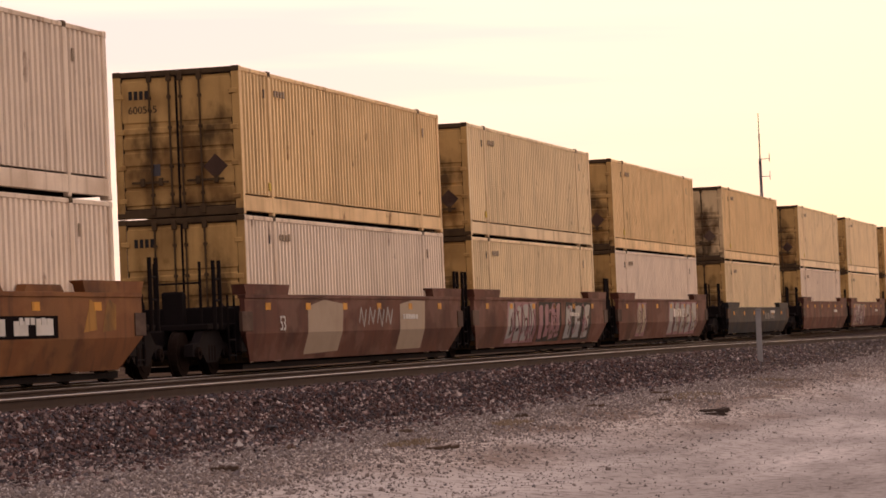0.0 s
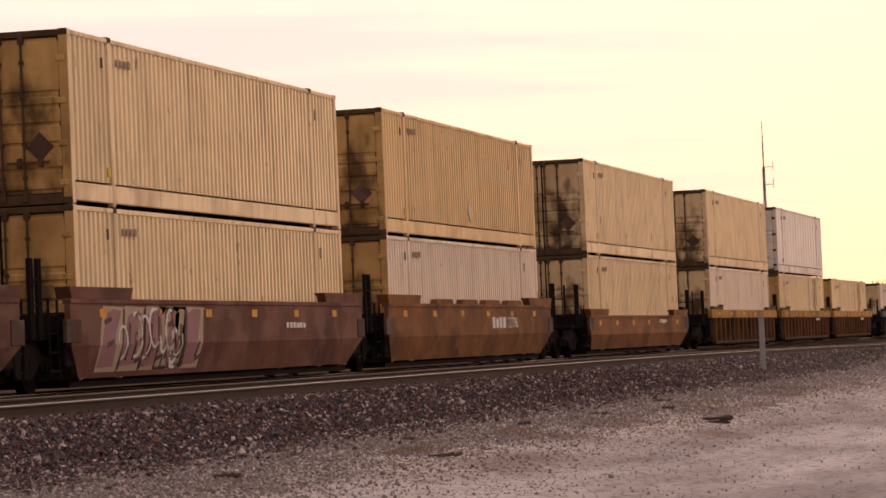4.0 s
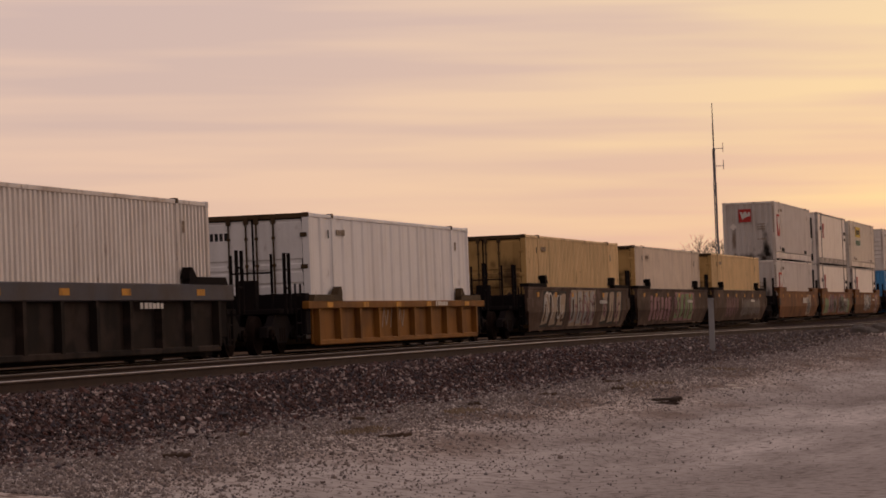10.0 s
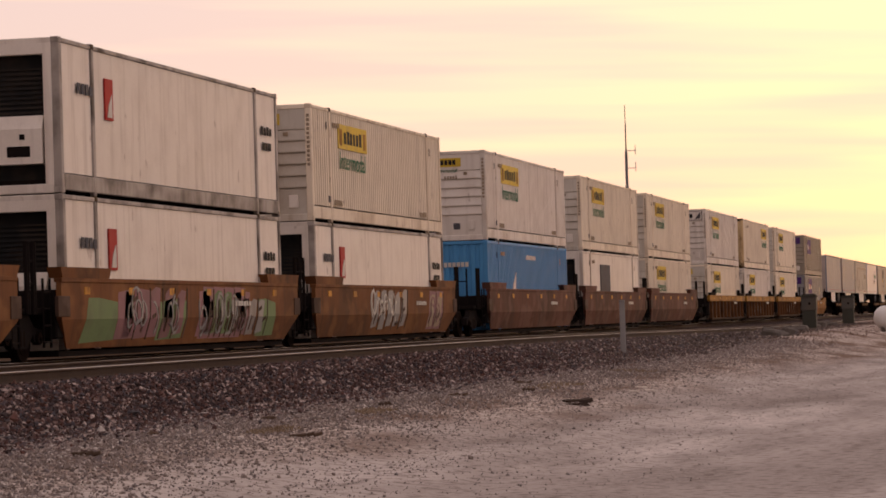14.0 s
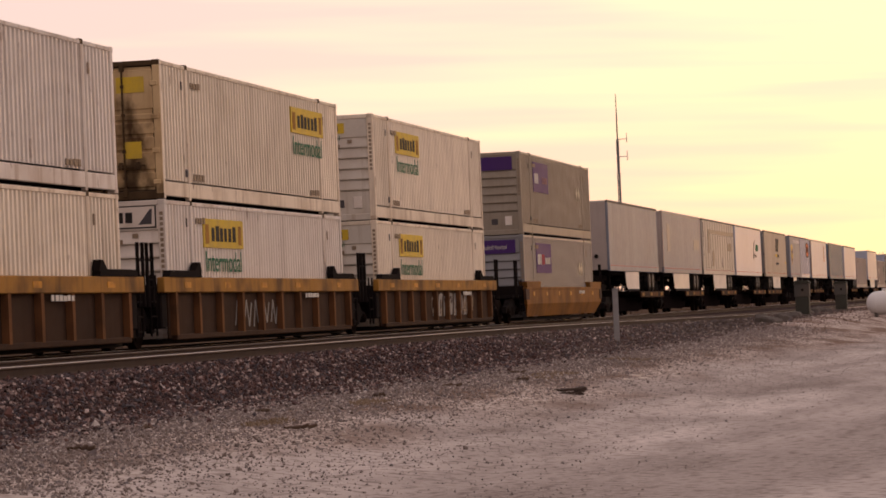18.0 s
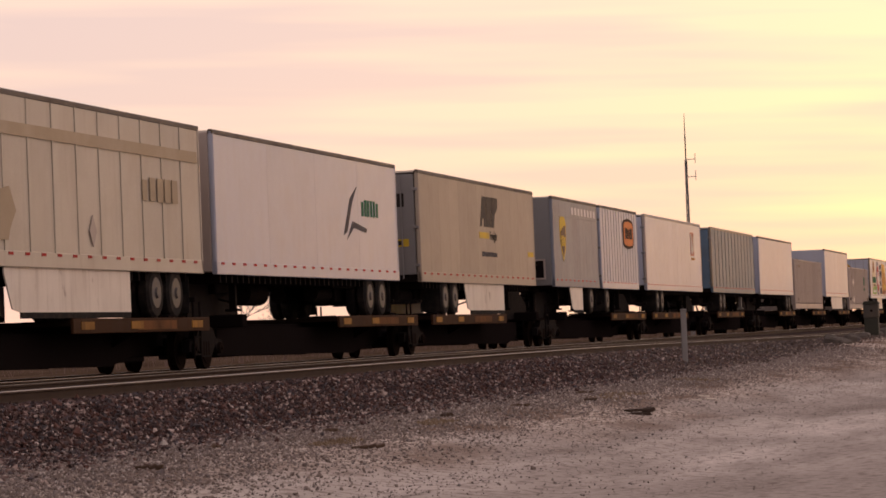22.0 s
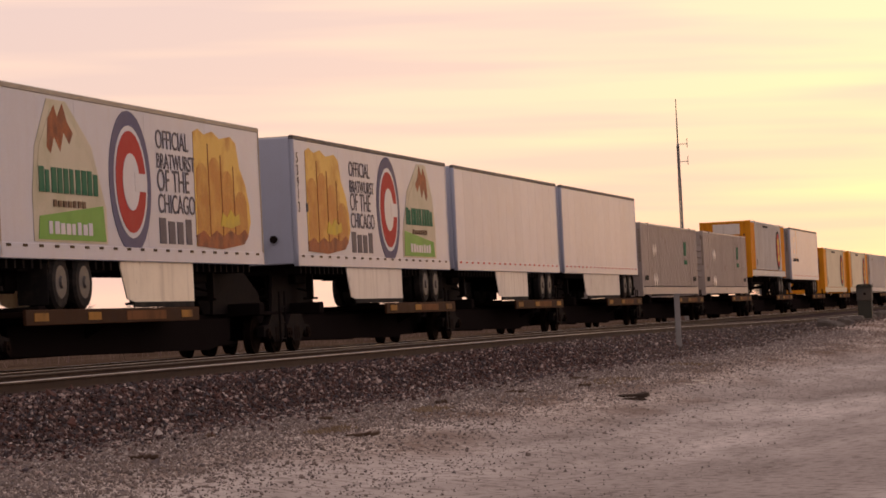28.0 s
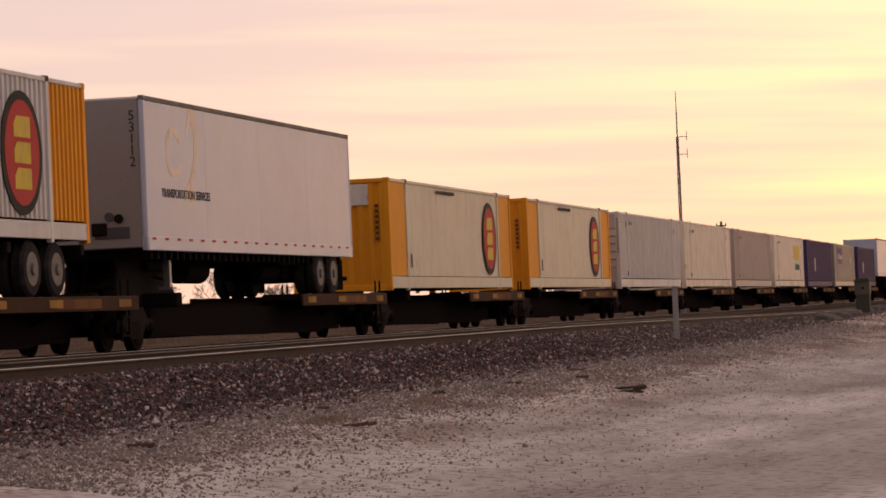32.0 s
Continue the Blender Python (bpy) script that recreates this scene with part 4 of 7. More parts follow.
def squiggle(parent, material, x0, x1, z0, z1, y, seed, thick=0.08, fold=True):
    """Sprayed tall letters-like shapes that lean on each other, slit by dark strokes; thin ones stay single strokes."""
    r = random.Random(seed)
    n = max(2, int((x1 - x0) / (1.05 if thick > 0.1 else 0.75)))
    w, h = (x1 - x0) / n, z1 - z0

    def stroke(q, p, c, t, off):
        d = Vector((c[0] - p[0], c[1] - p[1]))
        o = Vector((-d.y, d.x)).normalized() * t
        sprayed(q, [(p[0] + o.x, p[1] + o.y), (c[0] + o.x, c[1] + o.y), (c[0] - o.x, c[1] - o.y), (p[0] - o.x, p[1] - o.y)], y, off, fold)

    def blocks(q):
        for i in range(n):
            a, lean, off = x0 + i * w, r.uniform(0.0, 0.25) * w, 0.003 + 0.0015 * (i % 3)
            if thick < 0.07:
                pts = [(a + 0.1 * w, z0 + h * r.random() * 0.3), (a + 0.35 * w, z1), (a + 0.6 * w, z0 + 0.2 * h * r.random()), (a + 0.9 * w, z1 - 0.1 * h)]
                for j, (p, c) in enumerate(zip(pts, pts[1:])):
                    stroke(q, p, c, thick * 0.6, off + 0.0012 * j)
            else:
                b0, b1 = z0 + h * r.uniform(0, 0.08), z1 - h * r.uniform(0, 0.08)
                sprayed(q, [(a, b0), (a + 0.72 * w, b0 + h * r.uniform(0, 0.06)), (a + r.uniform(0.55, 0.8) * w + 0.5 * lean, z0 + h * r.uniform(0.4, 0.6)), (a + 0.8 * w + lean, b1), (a + 0.45 * w + lean, b1 + 0.03),
                            (a + 0.1 * w + lean, b1 - h * r.uniform(0, 0.1)), (a + 0.04 * w + 0.4 * lean, z0 + 0.5 * h)], y, off, fold)

    def slits(q):
        for i in range(n):
            a = x0 + i * w
            for j in range(3):
                xx, zz = a + w * r.uniform(0.15, 0.75), z0 + h * r.uniform(0.1, 0.8)
                if j == 0:
                    stroke(q, (a + 0.95 * w, z0), (a + w * 1.1, z1), 0.035, 0.009)
                elif r.random() < 0.5:
                    stroke(q, (xx, zz), (xx + 0.3 * w, zz + 0.06), 0.04, 0.0105)
                else:
                    stroke(q, (xx, z0 + 0.15 * h), (xx + 0.12 * w, z0 + h * r.uniform(0.4, 0.85)), 0.04, 0.012)
    def edges(q):                                             # the same shapes, a little larger, under the fill
        for i in range(n):
            a, lean = x0 + i * w, 0.12 * w
            sprayed(q, [(a - 0.06, z0 - 0.03), (a + 0.86 * w, z0 - 0.03), (a + 0.95 * w + 0.5 * lean, z0 + 0.5 * h), (a + 1.04 * w + lean, z1 + 0.03), (a + 0.04 * w + lean, z1 + 0.05), (a - 0.06 + 0.4 * lean, z0 + 0.5 * h)], y, 0.002 + 0.0003 * (i % 3), fold)
    part("graffiti", shared(("graffiti", x0, x1, z0, seed), material, blocks), parent)["kind"] = "stuff"
    if thick >= 0.09:
        part("graffiti_edge", shared(("graffiti_edge", x0, x1, z0, seed), (cream_tag, lilac_tag, black_paint)[int(seed) % 3], edges), parent)["kind"] = "stuff"
    def curls(q):
        c = random.Random(seed + 5)
        for i in range(2 * n):
            cx, cz, rr = x0 + (x1 - x0) * c.random(), z0 + h * c.uniform(0.3, 0.7), h * c.uniform(0.2, 0.42)
            a0, sweep = c.uniform(0, 6.28), c.uniform(2.5, 5.0)
            pts = [(cx + 0.8 * rr * math.cos(a0 + sweep * k / 7), min(z1, max(z0, cz + rr * math.sin(a0 + sweep * k / 7)))) for k in range(8)]
            for p, e in zip(pts, pts[1:]):
                if (p[0] - e[0]) ** 2 + (p[1] - e[1]) ** 2 > 1e-5:
                    stroke(q, p, e, c.choice((0.018, 0.025, 0.035)), 0.0135 + 0.0004 * (i % 5))
    if thick >= 0.08:
        pick = (white_mark, cream_tag, lilac_tag, silver_tag)[int(seed) % 4]
        part("graffiti_outline", shared(("graffiti_outline", x0, x1, z0, seed), pick, curls), parent)["kind"] = "stuff"
    if thick >= 0.07:
        part("graffiti_line", shared(("graffiti_line", x0, x1, z0, seed), dark_brown, slits), parent)["kind"] = "stuff"


def patches(parent, material, spans, y, z0, z1, seed):
    """Sprayed blocks of colour."""
    def build(q):
        r = random.Random(seed)
        for a, b in spans:
            sprayed(q, [(a + r.uniform(-0.2, 0.1), z0), (b + r.uniform(-0.3, 0.2), z0 + r.uniform(0, 0.05)), (b + r.uniform(-0.2, 0.3), z1 - r.uniform(0, 0.1)), ((a + b) / 2, z1), (a + r.uniform(-0.1, 0.3), z1 - r.uniform(0, 0.15))], y, 0.003, True)
    part("graffiti", shared(("graffiti_block", seed, z0, str(spans)), material, build), parent)["kind"] = "stuff"


def end_gear(ob, x, s, braked=""):
    """Ladder, grab posts and brake gear on a car's end platform; s = -1 for the leading end."""
    part("end_platform", shared(("end_platform", s), iron, lambda q: q.box(min(0, s * 1.5), max(0, s * 1.5), -1.2, 1.2, 1.0, 1.12, 0.02)), ob, at=Matrix.Translation((x, 0, 0)))
    part("end_sill", shared(("car_end_sill", s), iron, lambda q: q.box(min(s * 0.2, s * 1.6), max(s * 0.2, s * 1.6), -0.35, 0.35, 0.68, 1.02, 0.03)), ob, at=Matrix.Translation((x, 0, 0)))
    for y in (-1.3, 1.3):
        part("grab_post", shared(("grab_post", s, y), iron, lambda q: (q.bar((s * 1.35, y, 1.0), (s * 1.35, y, 2.3), 0.04, 6), q.bar((s * 1.0, y, 1.0), (s * 1.0, y, 2.3), 0.04, 6),
                                                                   q.bar((s * 1.35, y, 1.55), (s * 1.0, y, 1.55), 0.025, 5), q.bar((s * 1.35, y, 1.95), (s * 1.0, y, 1.95), 0.025, 5))), ob, at=Matrix.Translation((x, 0, 0)))
        part("ladder", shared(("ladder", s, y), iron, lambda q: (q.bar((s * 0.55, y, 0.4), (s * 0.55, y, 1.65), 0.025, 5), q.bar((s * 0.15, y, 0.4), (s * 0.15, y, 1.65), 0.025, 5), [q.bar((s * 0.15, y, 0.5 + 0.3 * j), (s * 0.55, y, 0.5 + 0.3 * j), 0.02, 5) for j in range(4)])), ob, at=Matrix.Translation((x, 0, 0)))
    if braked == "wheel":
        def wheel(q):
            n = 14
            for i in range(n):
                a, b = 6.2832 * i / n, 6.2832 * (i + 1) / n
                q.bar((0, 0.28 * math.cos(a), 0.28 * math.sin(a)), (0, 0.28 * math.cos(b), 0.28 * math.sin(b)), 0.03, 5)
            for i in range(4):
                a = 6.2832 * i / 4
                q.bar((0, 0, 0), (0, 0.28 * math.cos(a), 0.28 * math.sin(a)), 0.02, 4)
            q.bar((0, 0, 0), (0.3, 0, 0), 0.03, 5)
            q.box(0.12, 0.34, -0.2, 0.2, -0.85, 0.12, 0.02)
        part("brake_wheel", shared(("brake_wheel",), rib_rust, wheel), ob, "rusty brake wheel", at=Matrix.Translation((x - 1.1, 0.1, 2.05)))
    elif braked:
        part("air_reservoir", shared(("air_reservoir",), iron, lambda q: (q.round((0.62, 1.50), "x", 0.20, -1.15, -0.35, 14), q.box(-1.05, -0.95, 0.4, 0.84, 1.1, 1.36), q.box(-0.55, -0.45, 0.4, 0.84, 1.1, 1.36))), ob, at=Matrix.Translation((x, 0, 0)))
        part("brake_stand", shared(("brake_stand",), iron, lambda q: (q.box(-0.9, -0.6, -0.5, -0.1, 1.1, 1.75, 0.03), q.bar((-0.95, -0.9, 1.1), (-0.95, -0.9, 2.3), 0.03, 6), q.bar((-0.95, 0.0, 1.1), (-0.95, 0.0, 2.3), 0.03, 6), q.bar((-0.95, -0.9, 1.9), (-0.95, 0.0, 1.9), 0.02, 5))), ob, at=Matrix.Translation((x, 0, 0)))


def well_car(u, kind, paint_m, chord_m, gap, first, joined, spray=(), tags="", number=None, label="", guides=False):
    """One well unit that carries a container from u; gap: metres to the next container; joined: shares its rear bogie."""
    ob = thing("well_car", label, "railway car", "well cars of the train")
    MOVERS.append((ob, u, 0.0, 0.0))
    yo = HALF + 0.17
    zt = 1.66 if kind == "slab" else 1.38           # top of the side walls
    kind = "slab" if kind == "tub" else kind
    bays = 15 if chord_m is chord_orange and u < 300 else 10
    for s in (-1, 1):
        if kind == "slab":
            def side(q):
                up = [(-0.75, LEN + 0.8), (-0.75, LEN + 0.8), (-0.1, LEN - 0.1)]
                ys = [(yo, yo - 0.1), (yo, yo - 0.1), (yo - 0.145, yo - 0.16)]
                zs = [zt - 0.02, 0.9 if zt > 1.5 else 0.8, 0.36]
                v = []
                for (a, b), (o, i), z in zip(up, ys, zs):
                    v += [(a, s * o, z), (b, s * o, z), (b, s * i, z), (a, s * i, z)]
                f = []
                for k in (0, 1):
                    for j in range(4):
                        f.append((4 * k + j, 4 * k + (j + 1) % 4, 4 * k + 4 + (j + 1) % 4, 4 * k + 4 + j))
                q.add(v, f + [(0, 1, 2, 3), (8, 9, 10, 11)])
                q.box(-0.75, LEN + 0.8, min(s * (yo - 0.14), s * (yo + 0.02)), max(s * (yo - 0.14), s * (yo + 0.02)), zt - 0.08, zt + 0.005, 0.01)
            w = part("side_wall", shared(("slab_side", s, zt), paint_m, side), ob)
            for x0, x1 in ((-0.7, 2.1), (LEN - 2.0, LEN + 0.75)):
                if paint_m is dark_brown:                     # thin sooty plate with an upright guide at its inner end
                    gx, d = (x1, -1) if x0 < 0 else (x0, 1)
                    part("saddle", shared(("saddle_dark", s, x0), iron, lambda q: (q.prism([(x0, zt), (x0, zt + 0.11), (x1, zt + 0.11), (x1, zt)], "y", min(s * (yo - 0.25), s * (yo + 0.02)), max(s * (yo - 0.25), s * (yo + 0.02))),
                         q.prism([(gx + d * 0.1, zt + 0.1), (gx + d * 0.25, zt + 0.34), (gx - d * 0.1, zt + 0.36), (gx - d * 0.3, zt + 0.1)], "y", min(s * (yo - 0.22), s * (yo + 0.0)), max(s * (yo - 0.22), s * (yo + 0.0))))), ob)
                    continue
                part("saddle", shared(("saddle", s, x0, zt), paint_m, lambda q: q.prism([(x0, zt), (x0 - 0.1, zt + 0.2), (x1 + 0.15, zt + 0.2), (x1, zt)], "y", min(s * (yo - 0.25), s * (yo + 0.02)), max(s * (yo - 0.25), s * (yo + 0.02)))), ob)
            for gx in (3.8, 6.4, 8.9, 11.5) if s < 0 and zt > 1.5 and guides else ():
                part("guide", shared(("guide", s, gx), paint_m, lambda q: q.prism([(gx, 1.66), (gx + 0.12, 1.78), (gx + 1.6, 1.78), (gx + 1.75, 1.66)], "y", min(s * (yo - 0.16), s * yo), max(s * (yo - 0.16), s * yo))), ob)
            if s < 0:
                part("end_plate", shared(("end_plate",), dark_brown, lambda q: q.box(-0.98, -0.3, -yo - 0.02, -yo + 0.05, 0.95, 1.33, 0.01)), ob)
                part("end_plate", shared(("end_plate", 1), dark_brown, lambda q: q.box(LEN + 0.4, LEN + 0.95, -yo - 0.02, -yo + 0.05, 0.92, 1.32, 0.01)), ob)
                for rx in (0.6, 3.4, 6.2, 9.0, 11.8, 14.6):
                    part("reflector", shared(("reflector", rx, zt), orange_mark, lambda q: q.box(rx, rx + 0.34, -yo - 0.006, -yo + 0.02, zt - 0.3, zt - 0.16)), ob)
        else:
            h, deep = (1.27, 0.17) if paint_m is yellow_car else (1.60, 0.32)      # top of the chord and its depth
            y0, y1 = sorted((s * (yo - 0.16), s * (yo - 0.12)))
            w = part("side_wall", shared(("ribbed_side", s, h), paint_m, lambda q: q.box(-0.2, LEN + 0.2, y0, y1, 0.34, h - deep + 0.02)), ob)
            y0, y1 = sorted((s * (yo - 0.14), s * (yo + 0.02)))
            part("top_chord", shared(("top_chord", s, h), chord_m, lambda q: q.box(-0.9, LEN + 0.9, y0, y1, h - deep, h, 0.02)), ob)
            part("bottom_chord", shared(("bottom_chord", s), paint_m, lambda q: q.box(0.0, LEN, y0 + 0.02, y1 - 0.0, 0.30, 0.42, 0.02)), ob)
            rib_m = rib_rust if paint_m is rib_brown else paint_m

            def rib(q, rx):
                q.prism([(rx - 0.11, s * (yo - 0.12)), (rx - 0.09, s * (yo + 0.01)), (rx + 0.07, s * (yo + 0.01)), (rx + 0.09, s * (yo - 0.12))], "z", 0.40, h - deep + 0.01)
            places = [0.05 + i * (LEN - 0.1) / (bays - 1) for i in range(bays)]
            if s < 0:
                for i, rx in enumerate(places):
                    part("rib", shared(("rib", s, i, bays, h), rib_m, lambda q: rib(q, rx)), w)
            else:
                part("ribs", shared(("ribs", s, bays, h), rib_m, lambda q: [rib(q, rx) for rx in places]), w)["kind"] = "stuff"
            for x0, x1 in ((-0.5, 2.0), (LEN - 2.0, LEN + 0.5)):
                if paint_m is rib_brown and u < 300:          # low rusty guide plates
                    part("saddle", shared(("saddle_low", s, x0), door_gear, lambda q: q.prism([(x0, 1.60), (x0 + 0.1, 1.72), (x1 - 0.5, 1.70), (x1 - 0.3, 1.79), (x1, 1.77), (x1 - 0.1, 1.60)], "y", y0, y1)), ob)
                    continue
                part("saddle", shared(("saddle_r", s, x0, h), iron if h > 1.5 else door_gear, lambda q: (q.prism([(x0, h), (x0 + 0.1, h + 0.14), (x1 - 0.1, h + 0.14), (x1, h)], "y", y0, y1),
                                                                       q.prism([(x1 - 0.5, h + 0.14), (x1 - 0.25, h + 0.32), (x1 - 0.1, h + 0.32), (x1, h + 0.10)], "y", y0, y1) if x0 < 0 else q.prism([(x0, h + 0.10), (x0 + 0.1, h + 0.32), (x0 + 0.25, h + 0.32), (x0 + 0.5, h + 0.14)], "y", y0, y1))), ob)
            if s < 0:
                for rx in (0.6, 3.8, 7.0, 10.2, 14.6):
                    part("reflector", shared(("reflector_r", rx, h), orange_mark, lambda q: q.box(rx, rx + 0.5, -yo - 0.026, -yo, h - deep / 2 - 0.06, h - deep / 2 + 0.06)), ob)
    part("well_floor", shared(("well_floor",), iron, lambda q: [q.box(-0.2, LEN + 0.2, s * 1.0 - 0.2, s * 1.0 + 0.2, 0.22, 0.32) for s in (-1, 1)] + [q.box(x, x + 0.3, -1.2, 1.2, 0.22, 0.32) for x in (0.0, 4.0, 8.0, 12.0, 15.8)]), ob)
    for x0 in (-0.75, LEN + 0.35):
        part("bulkhead", shared(("bulkhead", x0), iron, lambda q: q.box(x0, x0 + 0.4, -yo + 0.1, yo - 0.1, 0.55, 1.45, 0.03)), ob)
    if first:
        bogie(ob, -1.75)
        coupler(ob, -2.6, -1)
    end_gear(ob, -0.75, -1, "wheel" if first and u > 600 else "stand" if first else "")
    if joined:
        bogie(ob, LEN + gap / 2)
        part("joint", shared(("joint", round(gap, 1)), iron, lambda q: q.box(0.75, gap - 0.75, -0.3, 0.3, 0.7, 1.0, 0.03)), ob, at=Matrix.Translation((LEN, 0, 0)))
    else:
        bogie(ob, LEN + 1.75)
        coupler(ob, LEN + 2.6, 1)
    end_gear(ob, LEN + 0.75, 1)
    seed = int(u)
    for what in spray:
        m, x0, x1, z0, z1, t = what
        squiggle(ob, m, x0, x1, z0, z1, -yo if kind == "slab" else -yo + 0.119, seed + int(x0 * 10), t, kind == "slab")
    if tags == "murals":
        patches(ob, lime_tag, [(0.6, 2.4), (5.4, 7.4), (13.2, 14.6)], -yo, 0.45, 1.3, 36)
        patches(ob, lilac_tag, [(2.6, 5.2), (8.4, 12.4)], -yo, 0.5, 1.5, 37)
    if tags == "plate":
        plate(ob, "sign_plate", black_car, 9.9, 12.9, 0.92, 1.28, y=-yo - 0.004, label="black sign plate")
        bars(ob, white_mark, 10.0, 12.8, 0.97, 1.23, 3, y=-yo - 0.014, seed=32)
        patches(ob, chord_orange, [(14.1, 14.7), (15.1, 15.6)], -yo, 1.0, 1.55, 33)
    if tags == "digits":
        part("word", lettering("53", 0.42, white_mark, 0), ob, at=Matrix.Translation((1.5, -yo - 0.012, 0.95)))
        patches(ob, cream_tag, [(3.5, 6.0), (11.0, 13.3)], -yo, 0.45, 1.57, 34)
    if number:
        bars(ob, white_mark, 9.6, 11.2, 1.06, 1.34, 4, y=-yo - 0.010, seed=30)
        part("word", lettering(number, 0.4, white_mark, 0), ob, at=Matrix.Translation((11.4, -yo - 0.006, 1.06)))
    else:
        bars(ob, white_mark, 11.2, 12.6, 1.14, 1.25, 6, y=-yo - 0.022, seed=31)
    return ob


def spine_car(u, length, first, joined, platform, label="black spine car unit with an orange-edged wheel platform"):
    """One unit of a spine car from u; length: to the next unit; platform: where its wheel deck lies, (x0, x1)."""
    ob = thing("spine_car", label, "railway car", "spine cars of the train")
    MOVERS.append((ob, u, 0.0, 0.0))
    n = round(length, 1)
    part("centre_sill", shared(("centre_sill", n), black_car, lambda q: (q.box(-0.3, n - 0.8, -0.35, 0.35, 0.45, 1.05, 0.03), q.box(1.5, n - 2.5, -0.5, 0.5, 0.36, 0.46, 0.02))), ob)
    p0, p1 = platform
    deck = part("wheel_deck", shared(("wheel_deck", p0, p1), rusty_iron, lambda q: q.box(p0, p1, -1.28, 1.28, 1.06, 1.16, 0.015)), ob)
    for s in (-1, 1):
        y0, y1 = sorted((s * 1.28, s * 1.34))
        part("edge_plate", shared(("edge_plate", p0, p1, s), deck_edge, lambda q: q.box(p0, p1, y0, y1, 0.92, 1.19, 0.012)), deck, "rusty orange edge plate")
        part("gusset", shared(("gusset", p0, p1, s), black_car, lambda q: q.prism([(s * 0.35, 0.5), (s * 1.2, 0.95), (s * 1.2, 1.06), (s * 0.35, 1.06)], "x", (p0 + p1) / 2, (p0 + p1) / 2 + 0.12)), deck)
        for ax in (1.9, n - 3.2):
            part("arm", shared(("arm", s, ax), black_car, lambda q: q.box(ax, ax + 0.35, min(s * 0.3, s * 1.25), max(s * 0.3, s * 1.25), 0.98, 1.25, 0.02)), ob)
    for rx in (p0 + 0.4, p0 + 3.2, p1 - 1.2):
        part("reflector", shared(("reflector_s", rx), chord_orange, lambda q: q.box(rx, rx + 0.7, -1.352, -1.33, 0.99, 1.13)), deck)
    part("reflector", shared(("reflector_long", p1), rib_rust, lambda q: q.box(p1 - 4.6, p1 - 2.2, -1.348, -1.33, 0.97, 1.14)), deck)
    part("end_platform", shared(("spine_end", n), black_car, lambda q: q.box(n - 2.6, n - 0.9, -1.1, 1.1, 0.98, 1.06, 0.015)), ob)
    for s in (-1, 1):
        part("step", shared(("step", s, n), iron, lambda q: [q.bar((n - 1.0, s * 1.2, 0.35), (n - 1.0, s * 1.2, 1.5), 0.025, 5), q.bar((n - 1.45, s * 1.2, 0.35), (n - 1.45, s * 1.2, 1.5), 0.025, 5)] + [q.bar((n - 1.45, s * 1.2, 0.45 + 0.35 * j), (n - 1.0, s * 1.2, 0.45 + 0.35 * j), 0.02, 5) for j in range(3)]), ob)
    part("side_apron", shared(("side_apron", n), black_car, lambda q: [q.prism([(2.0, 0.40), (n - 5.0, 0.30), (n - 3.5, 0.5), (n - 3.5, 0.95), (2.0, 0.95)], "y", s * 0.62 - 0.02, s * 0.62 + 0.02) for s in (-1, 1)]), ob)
    if first:
        bogie(ob, 0.3)
        coupler(ob, -1.0, -1)
    if joined:
        bogie(ob, n - 0.3)
    else:
        bogie(ob, n - 1.3)
        coupler(ob, n - 0.6, 1)
    return ob


def hitch(u, x):
    """Trailer hitch stand on a spine car."""
    ob = thing("trailer_hitch", "black steel trailer hitch stand on the spine car", "hitch", "trailer hitches")
    MOVERS.append((ob, u, 0.0, 0.0))
    part("strut", shared(("strut", "a"), iron, lambda q: (q.bar((0.0, -0.4, 1.04), (0.0, -0.25, 1.95), 0.07, 8), q.bar((0.0, 0.4, 1.04), (0.0, 0.25, 1.95), 0.07, 8))), ob, at=Matrix.Translation((x, 0, 0)))
    part("brace", shared(("brace", "h"), iron, lambda q: (q.bar((1.3, -0.3, 1.04), (0.05, -0.25, 1.9), 0.06, 8), q.bar((1.3, 0.3, 1.04), (0.05, 0.25, 1.9), 0.06, 8), q.bar((0.0, -0.35, 1.4), (0.0, 0.35, 1.4), 0.05, 6), [q.prism([(-0.6, 1.04), (3.3, 1.04), (3.0, 1.5), (1.9, 1.93), (-0.4, 1.93)], "y", y - 0.03, y + 0.03) for y in (-0.5, 0.5)])), ob, at=Matrix.Translation((x, 0, 0)))
    part("head_plate", shared(("head_plate",), iron, lambda q: q.box(-0.45, 0.5, -0.5, 0.5, 1.93, 2.05, 0.03)), ob, at=Matrix.Translation((x, 0, 0)))


